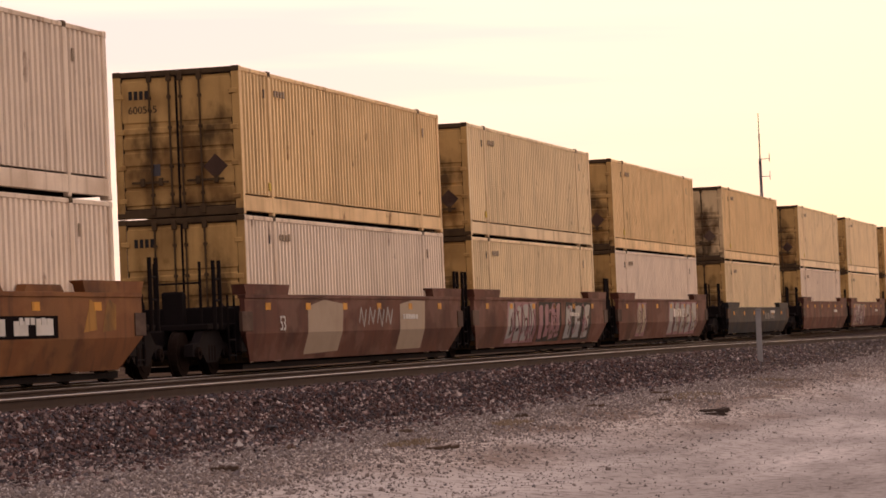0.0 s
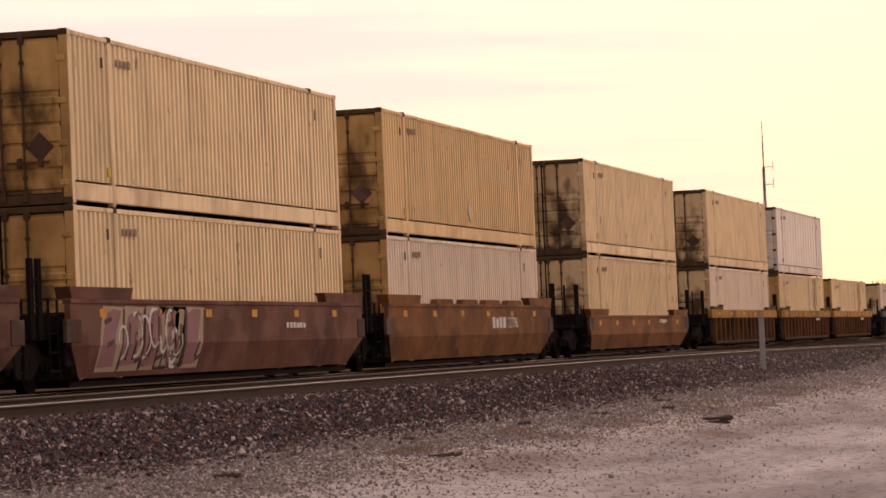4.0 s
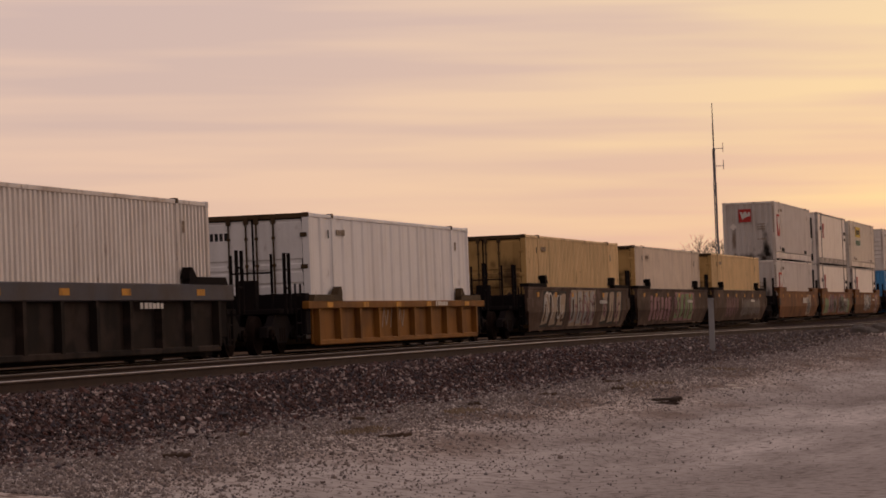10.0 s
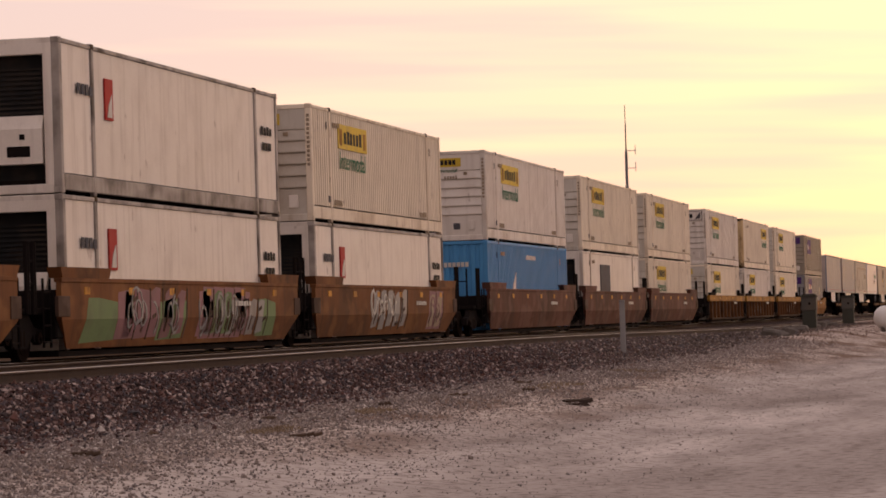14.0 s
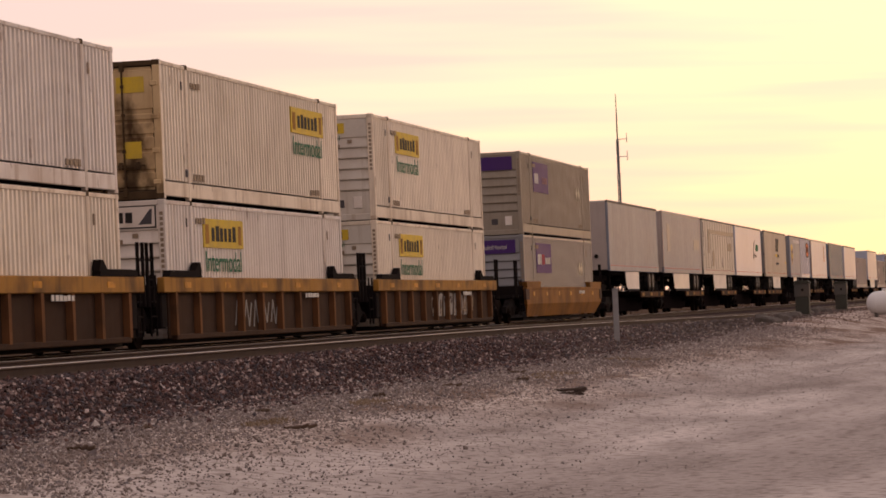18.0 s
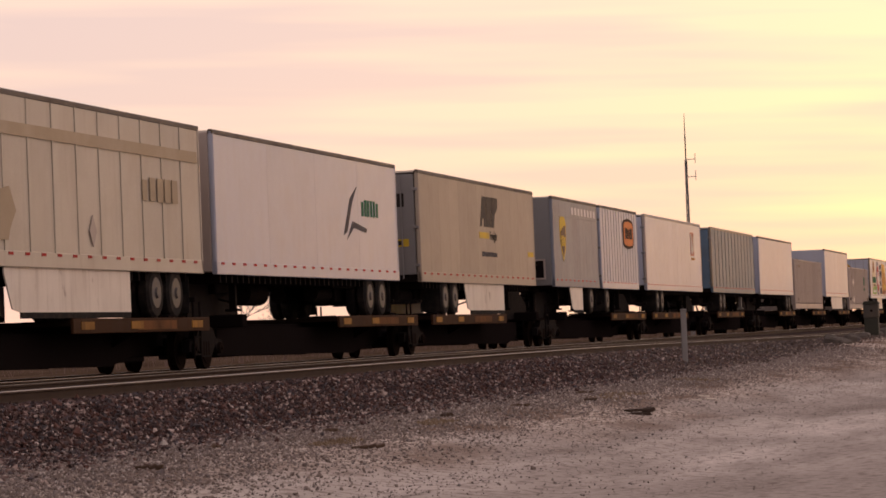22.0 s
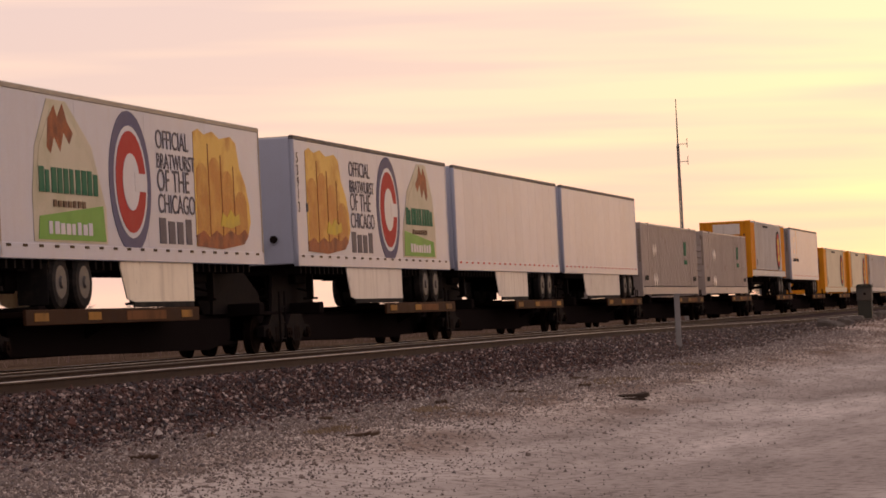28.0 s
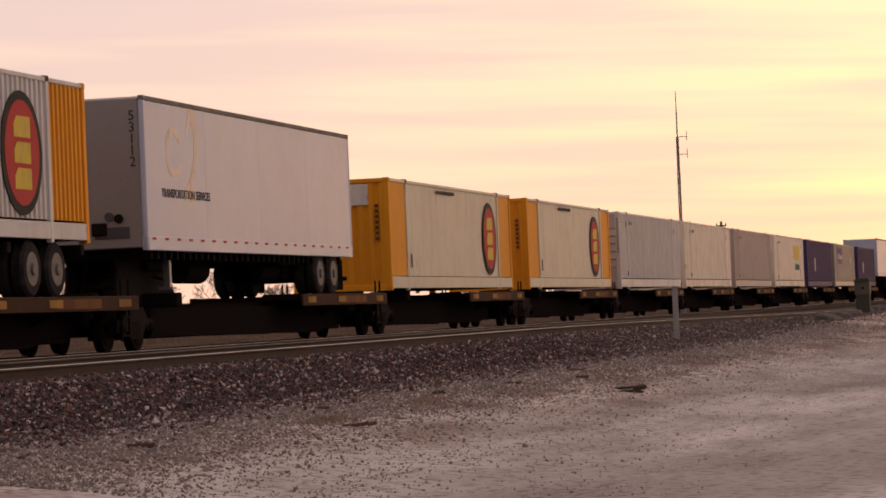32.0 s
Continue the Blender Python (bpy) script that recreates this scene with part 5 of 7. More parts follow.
# ---------------------------------------------------------------- road trailers
def trailer(u, style, length=LEN):
    st = TRAILERS[style]
    m, L = st["side"], length
    ob = thing("semi_trailer", st["label"], "trailer", "road trailers of the train")
    MOVERS.append((ob, u, 0.0, 0.0))
    Z0, Z1 = 2.06, 5.02
    body = st.get("box", True)
    rail_m = st.get("rail", m)
    rev = st.get("doors_lead", False)          # doors at the leading end
    if body:
        for s in (-1, 1):
            w = st.get("panel", 1.22)
            n = max(1, round(L / w))
            y0, y1 = sorted((s * HALF, s * (HALF - 0.03)))
            edges = [0.05 + i * (L - 0.1) / n for i in range(n + 1)]

            def sheet(q, a, b):
                if st.get("posts"):
                    q.box(a, b, y0, y1, Z0 + 0.26, Z1 - 0.1)
                    q.box(b - 0.05, b, min(y0, s * (HALF + 0.02)), max(y1, s * (HALF + 0.02)), Z0 + 0.26, Z1 - 0.1)
                else:
                    q.box(a + 0.0015, b - 0.0015, y0, y1, Z0 + 0.26, Z1 - 0.1, 0.004)
            posted = bool(st.get("posts"))
            if s < 0:
                for i, (a, b) in enumerate(zip(edges, edges[1:])):
                    part("side_panel", shared(("van_panel", posted, i, n, L), m, lambda q: sheet(q, a, b)), ob)
            else:
                part("side_wall", shared(("van_wall", posted, n, L), m, lambda q: [sheet(q, a, b) for a, b in zip(edges, edges[1:])]), ob)
            y0, y1 = sorted((s * (HALF + 0.012), s * (HALF - 0.1)))
            part("bottom_rail", shared(("van_bottom", s, L), rail_m, lambda q: q.box(0, L, y0, y1, Z0, Z0 + 0.27, 0.012)), ob)
            part("top_rail", shared(("van_top", s, L), st.get("cap", dull_rail), lambda q: q.box(0, L, y0, y1, Z1 - 0.11, Z1, 0.02)), ob)
            if s < 0:
                n = int(L / 0.8)
                tape = part("reflective_tape", shared(("tape", L), st.get("tape", red_mark), lambda q: [q.box(0.3 + 0.8 * i, 0.52 + 0.8 * i, -HALF - 0.02, -HALF, Z0 + 0.2, Z0 + 0.25) for i in range(n)]), ob, "row of red and white reflective marks")
                tape["kind"] = "stuff"
            for ex in (0.0, L - 0.12):
                part("corner_post", shared(("van_post", s, ex), st.get("cap", rail_m), lambda q: q.box(ex, ex + 0.12, min(y0, y1), max(y0, y1), Z0, Z1 - 0.02, 0.03)), ob)
        part("roof", shared(("van_roof", L), white, lambda q: q.box(0.05, L - 0.05, -HALF + 0.06, HALF - 0.06, Z1 - 0.07, Z1 - 0.02)), ob)
        part("floor", shared(("van_floor", L), iron, lambda q: q.prism(wave(0.1, L - 0.1, 0.6, 0.1, Z0 + 0.02, Z0 + 0.2), "y", -HALF + 0.1, HALF - 0.1)), ob)
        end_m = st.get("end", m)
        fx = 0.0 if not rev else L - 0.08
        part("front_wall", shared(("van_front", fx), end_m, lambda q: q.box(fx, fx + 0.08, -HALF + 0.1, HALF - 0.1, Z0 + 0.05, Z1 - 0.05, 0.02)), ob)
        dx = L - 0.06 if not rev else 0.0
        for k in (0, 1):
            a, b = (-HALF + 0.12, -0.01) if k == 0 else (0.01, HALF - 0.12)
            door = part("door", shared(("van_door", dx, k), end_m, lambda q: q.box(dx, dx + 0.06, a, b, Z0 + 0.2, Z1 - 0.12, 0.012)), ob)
            for j in (0.3, 0.8):
                yy = a + (b - a) * j
                part("lock_rod", shared(("van_rod", dx, k, j), galvanised, lambda q: q.bar((dx - 0.03 if rev else dx + 0.09, yy, Z0 + 0.1), (dx - 0.03 if rev else dx + 0.09, yy, Z1 - 0.1), 0.017, 6)), door)
            hy = -HALF + 0.1 if k == 0 else HALF - 0.1
            for hz in (2.5, 3.5, 4.5):
                part("hinge", shared(("van_hinge", dx, k, hz), galvanised, lambda q: q.box(dx - 0.03, dx + 0.1, hy - 0.09, hy + 0.07, hz - 0.04, hz + 0.04, 0.01)), door)
        if not rev:
            part("nose_box", shared(("nose_box",), iron, lambda q: (q.box(-0.06, 0.02, -0.5, -0.2, Z0 + 0.3, Z0 + 0.55, 0.02), q.round((-0.75, Z0 + 0.62), "x", 0.09, -0.05, 0.02, 10))), ob, "dark air and light connectors")
    else:
        part("chassis_beam", shared(("chassis_beam", L), iron, lambda q: (q.box(0.3, L - 0.2, -0.5, -0.34, 1.82, 2.1, 0.02), q.box(0.3, L - 0.2, 0.34, 0.5, 1.82, 2.1, 0.02), [q.box(x, x + 0.2, -1.25, 1.25, 1.92, 2.12, 0.02) for x in (0.1, 4.0, 8.0, 12.0, L - 0.4)])), ob)
    # running gear
    wx = (L - 2.9, L - 1.65) if not rev else (1.65 + 1.5, 2.9 + 1.5)
    if L < 10:
        wx = (L - 1.4,) if not rev else (1.4,)
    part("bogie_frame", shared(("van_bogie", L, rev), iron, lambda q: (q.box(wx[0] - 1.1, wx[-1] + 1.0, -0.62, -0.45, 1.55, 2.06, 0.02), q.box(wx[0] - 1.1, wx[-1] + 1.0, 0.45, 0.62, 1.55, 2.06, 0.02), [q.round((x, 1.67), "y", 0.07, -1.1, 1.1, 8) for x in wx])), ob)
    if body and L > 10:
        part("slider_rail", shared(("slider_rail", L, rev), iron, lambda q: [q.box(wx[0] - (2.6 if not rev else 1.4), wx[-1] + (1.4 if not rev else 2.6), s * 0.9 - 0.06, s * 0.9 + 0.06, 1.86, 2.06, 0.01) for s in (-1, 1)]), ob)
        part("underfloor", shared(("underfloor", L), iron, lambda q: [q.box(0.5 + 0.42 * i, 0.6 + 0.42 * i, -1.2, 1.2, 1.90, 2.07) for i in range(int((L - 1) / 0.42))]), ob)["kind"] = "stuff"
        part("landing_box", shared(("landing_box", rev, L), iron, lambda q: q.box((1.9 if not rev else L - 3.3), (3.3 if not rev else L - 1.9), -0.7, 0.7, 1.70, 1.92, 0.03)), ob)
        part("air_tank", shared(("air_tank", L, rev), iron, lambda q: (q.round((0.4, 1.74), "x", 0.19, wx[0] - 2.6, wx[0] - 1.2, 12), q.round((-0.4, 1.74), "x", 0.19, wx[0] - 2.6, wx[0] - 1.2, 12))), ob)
    for x in wx:
        for s in (-1, 1):
            for y in (0.82, 1.10):
                y0 = s * y - 0.125
                wh = part("tyre", shared(("tyre", x, s * y), rubber, lambda q: (q.round((x, 1.67), "y", 0.44, y0, y0 + 0.05, 22, 0.50), q.round((x, 1.67), "y", 0.50, y0 + 0.05, y0 + 0.20, 22), q.round((x, 1.67), "y", 0.50, y0 + 0.20, y0 + 0.25, 22, 0.44))), ob)
                if y > 1:
                    part("rim", shared(("rim", x, s), alloy, lambda q: (q.round((x, 1.67), "y", 0.30, s * 1.22, s * 1.232, 18, 0.29), q.round((x, 1.67), "y", 0.13, s * 1.22, s * 1.27, 10, 0.09))), wh, "dull alloy wheel disc")
    if body:
        tail = L - 0.3 if not rev else 0.3
        part("underride_guard", shared(("underride", tail), st.get("guard", iron), lambda q: (q.box(tail - 0.06, tail + 0.06, -1.2, 1.2, 1.5, 1.6, 0.015), q.box(tail - 0.04, tail + 0.04, -0.6, -0.5, 1.55, 2.06), q.box(tail - 0.04, tail + 0.04, 0.5, 0.6, 1.55, 2.06))), ob)
        mf = wx[-1] + 0.75 if not rev else wx[0] - 0.75
        for s in (-1, 1):
            part("mud_flap", shared(("mud_flap", mf, s), rubber, lambda q: q.box(mf, mf + 0.02, s * 0.97 - 0.28, s * 0.97 + 0.28, 1.28, 2.0)), ob)
    lx = 2.6 if not rev else L - 2.6
    for s in (-1, 1):
        part("landing_leg", shared(("landing_leg", lx, s), galvanised if st.get("pale_leg") else iron, lambda q: (q.box(lx - 0.07, lx + 0.07, s * 0.85 - 0.07, s * 0.85 + 0.07, 1.36, 2.06, 0.01), q.box(lx - 0.14, lx + 0.14, s * 0.85 - 0.14, s * 0.85 + 0.14, 1.32, 1.37))), ob)
    part("leg_brace", shared(("leg_brace", lx), iron, lambda q: (q.bar((lx, -0.85, 1.5), (lx, 0.85, 2.0), 0.025, 5), q.bar((lx, 0.85, 1.5), (lx, -0.85, 2.0), 0.025, 5), q.bar((lx, -0.8, 1.45), (lx + 0.9, -0.5, 2.0), 0.025, 5))), ob)
    sk = st.get("skirt")
    if sk:
        a, b = sk
        for s in (-1, 1):
            part("side_skirt", shared(("side_skirt", a, b, s), st.get("skirt_paint", white), lambda q: q.prism([(a, 1.95), (a + 0.35, 1.36), (a + 0.8, 1.30), (b, 1.30), (b, 2.06), (a, 2.06)], "y", s * 1.24 - 0.012, s * 1.24 + 0.012)), ob, "side skirt panel")
            part("skirt_edge", shared(("skirt_edge", a, b, s), rubber, lambda q: q.box(a + 0.75, b - 0.02, s * 1.24 - 0.014, s * 1.24 + 0.014, 1.20, 1.303)), ob, "black rubber skirt edge")
    elif body and L > 10:
        part("spare_tank", shared(("spare_tank", rev), iron, lambda q: q.round((0.0, 1.75), "x", 0.28, 6.0, 7.5, 14)), ob)
    adorn(ob, st, L)
    return ob


def adorn(ob, st, L):
    Y = -HALF - 0.004
    logo = st.get("logo")
    if logo == "abf":
        for k, x in enumerate((7.85, 8.7, 9.5)):              # three slanting dark shapes
            flat(ob, "emblem", faded_dark, [(x, 3.72), (x + 0.25, 3.72), (x + 0.34, 3.95), (x + 0.56, 3.95), (x + 0.56, 3.72), (x + 0.78, 3.72), (x + 0.98, 4.6), (x + 0.42, 4.6)] if k == 0 else [(x, 3.72), (x + 0.7 - 0.35 * (k == 2), 3.72), (x + 0.8 - 0.3 * (k == 2), 4.1), (x + 0.94, 4.32), (x + 0.96, 4.6), (x + 0.2, 4.6)], Y - 0.006, "dark slanting shape", ("abf", k))
        plate(ob, "sign_bar", yellow_plate, 7.7, 9.1, 3.38, 3.56, y=Y, label="yellow bar")
        part("word", lettering("Freight", 0.36, black_paint, 0), ob, at=Matrix.Translation((9.2, Y - 0.004, 3.36)))
        bars(ob, chord_grey, 8.0, 10.2, 2.86, 3.0, 12, y=Y - 0.004, seed=41)
        plate(ob, "sign_bar", yellow_plate, 15.0, 15.9, 2.95, 3.1, y=Y)
        part("end_sign", shared(("end_sign", "abf"), yellow_plate, lambda q: q.box(-0.012, 0.0, -1.0, 0.9, 3.0, 3.2)), ob)
        part("mark", shared(("mark", "abfend"), black_paint, lambda q: [q.box(-0.012, 0.0, -0.9 + 0.34 * j, -0.68 + 0.34 * j, 4.05, 4.4) for j in range(3)] + [q.box(-0.018, 0.0, -0.8 + 0.28 * j, -0.64 + 0.28 * j, 3.04, 3.16) for j in range(5)]), ob)
    if logo == "shield":
        rim = [(1.2, 4.1), (1.22, 4.25), (1.45, 4.38), (1.78, 4.42), (2.1, 4.38), (2.32, 4.25), (2.34, 4.1), (2.32, 3.6), (2.18, 3.3), (1.77, 2.9), (1.38, 3.3), (1.23, 3.6)]
        flat(ob, "emblem", yellow_plate, rim, Y - 0.006, "gold and brown shield")
        flat(ob, "emblem", brown_mark, [(1.32, 3.88), (1.33, 3.6), (1.46, 3.36), (1.77, 3.04), (2.09, 3.36), (2.21, 3.6), (2.23, 4.1), (1.9, 4.06), (1.6, 3.98)], Y - 0.012, "brown shield field", "sf")
        bars(ob, yellow_plate, 1.4, 2.15, 3.4, 3.75, 3, y=Y - 0.016, seed=39)
        part("nose_panel", shared(("nose_panel",), iron, lambda q: (q.box(-0.05, 0.0, -0.95, -0.25, 2.36, 2.92, 0.015), q.box(-0.06, 0.0, -0.68, -0.5, 2.98, 3.1, 0.01))), ob, "dark connector panel on the nose")
        part("nose_panel_frame", shared(("nose_panel_frame",), grey, lambda q: [q.box(-0.06, 0.0, a, b, c, d) for a, b, c, d in ((-1.0, -0.95, 2.31, 2.97), (-0.25, -0.2, 2.31, 2.97), (-0.95, -0.25, 2.31, 2.36), (-0.95, -0.25, 2.92, 2.97))]), ob)
        part("belt_rail", shared(("belt_rail",), van_silver, lambda q: q.box(0.12, 8.6, Y - 0.012, Y + 0.01, 4.38, 4.42)), ob)
        part("tape_row", shared(("tape_row",), van_white, lambda q: [q.box(3.5 + 0.62 * i, 3.86 + 0.62 * i, Y - 0.006, Y + 0.01, 4.5, 4.74) for i in range(8)]), ob, "row of bright patches along the top")
    if logo == "orange_badge":
        barrel = [(5.0, 4.0), (5.02, 4.5), (5.25, 4.62), (6.2, 4.7), (7.2, 4.62), (7.45, 4.5), (7.48, 4.0), (7.42, 3.72), (7.2, 3.62), (6.2, 3.56), (5.3, 3.62), (5.05, 3.72)]
        flat(ob, "sign_plate", dark_brown, barrel, Y - 0.022, "dark-edged barrel-shaped badge", "ob")
        flat(ob, "sign_face", badge_orange, [(6.24 + (x - 6.24) * 0.88, 4.13 + (z - 4.13) * 0.82) for x, z in barrel], Y - 0.028, "orange-red badge face", "of")
        bars(ob, dark_brown, 5.4, 7.1, 3.94, 4.34, 6, y=Y - 0.034, seed=42)
    if logo == "red_end":
        plate(ob, "sign_plate", faded_red, 12.8, 13.9, 3.6, 4.6, y=Y, label="faded orange-red sign with white emblem")
        flat(ob, "emblem", white_mark, [(12.86, 3.9), (12.86, 4.5), (13.1, 4.54), (13.3, 4.2), (13.2, 3.9), (13.5, 4.1), (13.7, 4.54), (13.84, 4.3), (13.7, 3.8), (13.3, 3.66), (13.0, 3.7)], Y - 0.012)
        bars(ob, orange_mark, 12.95, 14.0, 3.42, 3.52, 8, y=Y - 0.004, seed=43)
        part("end_sign", shared(("end_sign", "ye"), yellow_plate, lambda q: q.box(-0.012, 0.0, -0.7, -0.1, 3.35, 3.75)), ob)
    if logo == "swoosh":
        flat(ob, "emblem", chord_grey, [(10.6, 3.1), (11.3, 4.0), (12.0, 4.3), (11.5, 3.9), (10.95, 3.2)], Y - 0.006, "grey swoosh emblem")
        flat(ob, "emblem", chord_grey, [(10.9, 3.0), (11.6, 3.3), (12.8, 3.2), (12.9, 3.3), (11.5, 3.45)], Y - 0.006, key="s2")
        bars(ob, green_mark, 12.4, 14.2, 3.6, 4.0, 6, y=Y - 0.004, seed=44)
    if logo == "ghost":
        plate(ob, "faded_patch", steel_grey, 1.7, 2.8, 3.1, 4.4, y=Y, label="faded patch of a removed sign")
        plate(ob, "faded_patch", steel_grey, 12.8, 15.2, 3.3, 3.8, y=Y, label="faded patch of a removed sign")
    if logo == "number":
        part("word", lettering("4\n0\n1\n4", 0.3, black_paint, 0), ob, at=Matrix.Translation((0.2, Y - 0.01, 3.75)))
        bars(ob, black_paint, 0.2, 0.38, 4.02, 4.8, 1, y=Y - 0.006, seed=50)
        plate(ob, "faded_band", ghost, 3.0, 15.9, 4.26, 4.48, y=Y - 0.02, label="faded band of a removed sign")
        flat(ob, "faded_band", ghost, [(2.1, 3.2), (2.6, 4.3), (3.0, 4.48), (3.0, 4.26), (3.3, 4.26), (3.0, 3.2)], Y - 0.028, "faded band of a removed sign", "leg")
        flat(ob, "faded_patch", ghost, [(4.3, 2.5), (4.5, 3.3), (5.2, 3.4), (5.5, 3.0), (5.2, 2.7), (5.1, 2.5)], Y - 0.024, "", "gp")
        bars(ob, ghost, 12.3, 14.6, 3.4, 3.85, 5, y=Y - 0.026, seed=51)
        flat(ob, "placard_holder", grey, disc(9.4, 2.75, 0.2, 0.28, 4), Y - 0.026, "", "nd")
    if logo == "services":
        part("word", lettering("TRANSPORTATION SERVICES", 0.25, black_paint, 0), ob, at=Matrix.Translation((1.0, Y - 0.004, 3.1)))
        flat(ob, "ghost_mark", pale, [(1.9 + 0.55 * math.cos(t) * k, 4.0 + 0.5 * math.sin(t) * k) for k, t in [(1.0, 0.5 + 0.4 * i) for i in range(14)] + [(0.7, 0.5 + 0.4 * i) for i in range(13, -1, -1)]], Y, "pale ghost of a removed sign", "g1")
        flat(ob, "ghost_mark", pale, [(2.7, 4.3), (3.1, 4.7), (3.3, 4.4), (3.25, 3.9), (2.9, 3.5), (2.6, 3.3), (2.55, 3.05), (3.3, 3.05), (3.35, 3.3), (3.0, 3.4), (3.5, 3.9), (3.55, 4.4), (3.4, 4.9), (3.0, 4.95)], Y, "", "g2")
        part("word", lettering("5\n3\n1\n1\n2", 0.27, black_paint, 0), ob, at=Matrix.Translation((-0.008, -1.0, 4.55)) @ FACE_LEFT)
        part("nose_panel", shared(("nose_panel", "s"), chord_grey, lambda q: (q.box(-0.02, 0.0, -0.95, -0.25, 2.3, 2.52, 0.006), q.round((-0.55, 2.72), "x", 0.09, -0.03, 0.0, 10))), ob, "number plate and plug on the nose")
        part("end_mark", shared(("end_mark", "s"), red_mark, lambda q: q.prism(disc(0.85, 4.0, 0.35, 0.3), "x", -0.012, 0.0)), ob, "red emblem ring")
        part("end_mark", shared(("end_mark", "s2"), white, lambda q: q.prism(disc(0.85, 4.0, 0.2, 0.15), "x", -0.016, 0.0)), ob)
    if logo in ("food_rear", "food_nose"):
        f = (lambda x: x) if logo == "food_rear" else (lambda x: L - x)
        def pol(pts):
            return [(f(x), z) for x, z in pts]
        r = random.Random(7)
        flat(ob, "printed_label", label_cream, pol([(1.7, 3.2), (1.9, 4.0), (2.6, 4.85), (3.6, 4.85), (4.9, 4.1), (5.6, 3.0), (5.6, 2.36), (1.7, 2.36)]), Y - 0.006, "printed farm label", logo)
        flat(ob, "printed_label", label_cream, pol([(1.9, 3.3), (2.1, 4.0), (2.75, 4.68), (3.5, 4.68), (4.7, 4.0), (5.2, 3.3)]), Y - 0.012, "white label ground", logo + "w")
        flat(ob, "printed_sausage", food_brown, pol([(2.5, 4.0), (2.6, 4.5), (2.95, 4.75), (3.1, 4.55), (3.4, 4.8), (3.6, 4.5), (3.9, 4.3), (3.7, 4.1), (3.4, 4.3), (3.2, 3.95), (2.9, 4.2), (2.7, 3.9)]), Y - 0.016, "printed red-brown sausages", logo + "a")
        flat(ob, "printed_field", leaf_green, pol([(1.9, 2.4), (5.5, 2.4), (5.4, 3.05), (2.0, 2.8)]), Y - 0.016, "printed green field", logo + "g")
        x0, x1 = sorted((f(2.0), f(5.2)))
        bars(ob, green_mark, x0, x1, 3.22, 3.66, 10, y=Y - 0.022, seed=46)
        bars(ob, brown_mark, x0 + 0.7, x1 - 0.7, 2.98, 3.1, 7, y=Y - 0.022, seed=47)
        bars(ob, van_white, x0 + 0.4, x1 - 0.4, 2.5, 2.72, 8, y=Y - 0.022, seed=49)
        flat(ob, "printed_ring", blue_mark, disc(f(7.1), 3.55, 1.25, 1.34), Y - 0.006, "blue ring sign", logo + "r")
        flat(ob, "printed_ring", van_white, disc(f(7.1), 3.55, 1.0, 1.06), Y - 0.012, "", logo + "r2")
        flat(ob, "printed_ring", red_mark, disc(f(7.1), 3.55, 0.9, 0.96), Y - 0.018, "red ring", logo + "r3")
        flat(ob, "printed_ring", van_white, disc(f(7.1), 3.55, 0.5, 0.54), Y - 0.024, "", logo + "r4")
        flat(ob, "printed_bar", van_white, [(f(7.1) + 0.2, 3.38), (f(7.1) + 0.88, 3.38), (f(7.1) + 0.88, 3.72), (f(7.1) + 0.2, 3.72)], Y - 0.028, "", logo + "r5")
        tx = 8.75 if logo == "food_rear" else L - 11.1
        for j, wd in enumerate(("OFFICIAL", "BRATWURST", "OF THE", "CHICAGO")):
            part("word", lettering(wd, (0.52, 0.43, 0.62, 0.53)[j], print_grey, 0), ob, at=Matrix.Translation((tx, Y - 0.006, (4.27, 3.88, 3.44, 3.02)[j])))
        bars(ob, print_grey, tx, tx + 2.3, 2.42, 2.92, 4, y=Y - 0.006, seed=48)
        go = 0.0 if logo == "food_rear" else -10.25           # the picture is not mirrored, only moved
        def pic(pts):
            return [(x + go, z) for x, z in pts]
        flat(ob, "printed_food", bun_tan, pic([(11.2, 2.4), (11.25, 4.7), (11.6, 4.78), (12.0, 4.68), (12.6, 4.77), (13.1, 4.64), (13.9, 4.72), (14.3, 4.6), (14.5, 4.1), (14.9, 3.75), (15.15, 3.3), (15.2, 2.95), (15.0, 2.7), (14.6, 2.5), (13.0, 2.36)]), Y - 0.006, "printed golden bread rolls", logo + "b")
        for k, (xa, xb, top) in enumerate(((11.32, 12.15, 4.1), (12.25, 13.05, 4.25), (13.15, 13.95, 4.0), (14.05, 14.95, 3.6))):
            mid, w = (xa + xb) / 2, (xb - xa) / 2
            flat(ob, "printed_food", sausage_gold, pic([(xa, 2.62)] + [(mid + w * math.cos(q), top - 0.3 + 0.3 * math.sin(q)) for q in (3.0, 2.5, 1.9, 1.3, 0.7, 0.2)] + [(xb, 2.66), (mid, 2.52)]), Y - 0.010, "printed grilled sausage", logo + "g%d" % k)
            if k < 3:
                flat(ob, "printed_food", food_brown, pic([(xb + 0.03, 2.5), (xb + 0.04, 4.5 - 0.2 * k), (xb + 0.08, 4.5 - 0.2 * k), (xb + 0.08, 2.5)]), Y - 0.013, "", logo + "l%d" % k)
        flat(ob, "printed_food", food_brown, pic([(11.22, 2.40), (11.2, 2.62), (11.7, 2.72), (12.1, 2.6), (12.6, 2.74), (13.1, 2.62), (13.6, 2.76), (14.2, 2.66), (14.7, 2.8), (14.95, 2.66), (14.6, 2.48), (13.0, 2.36)]), Y - 0.015, "printed brown crust", logo + "s")
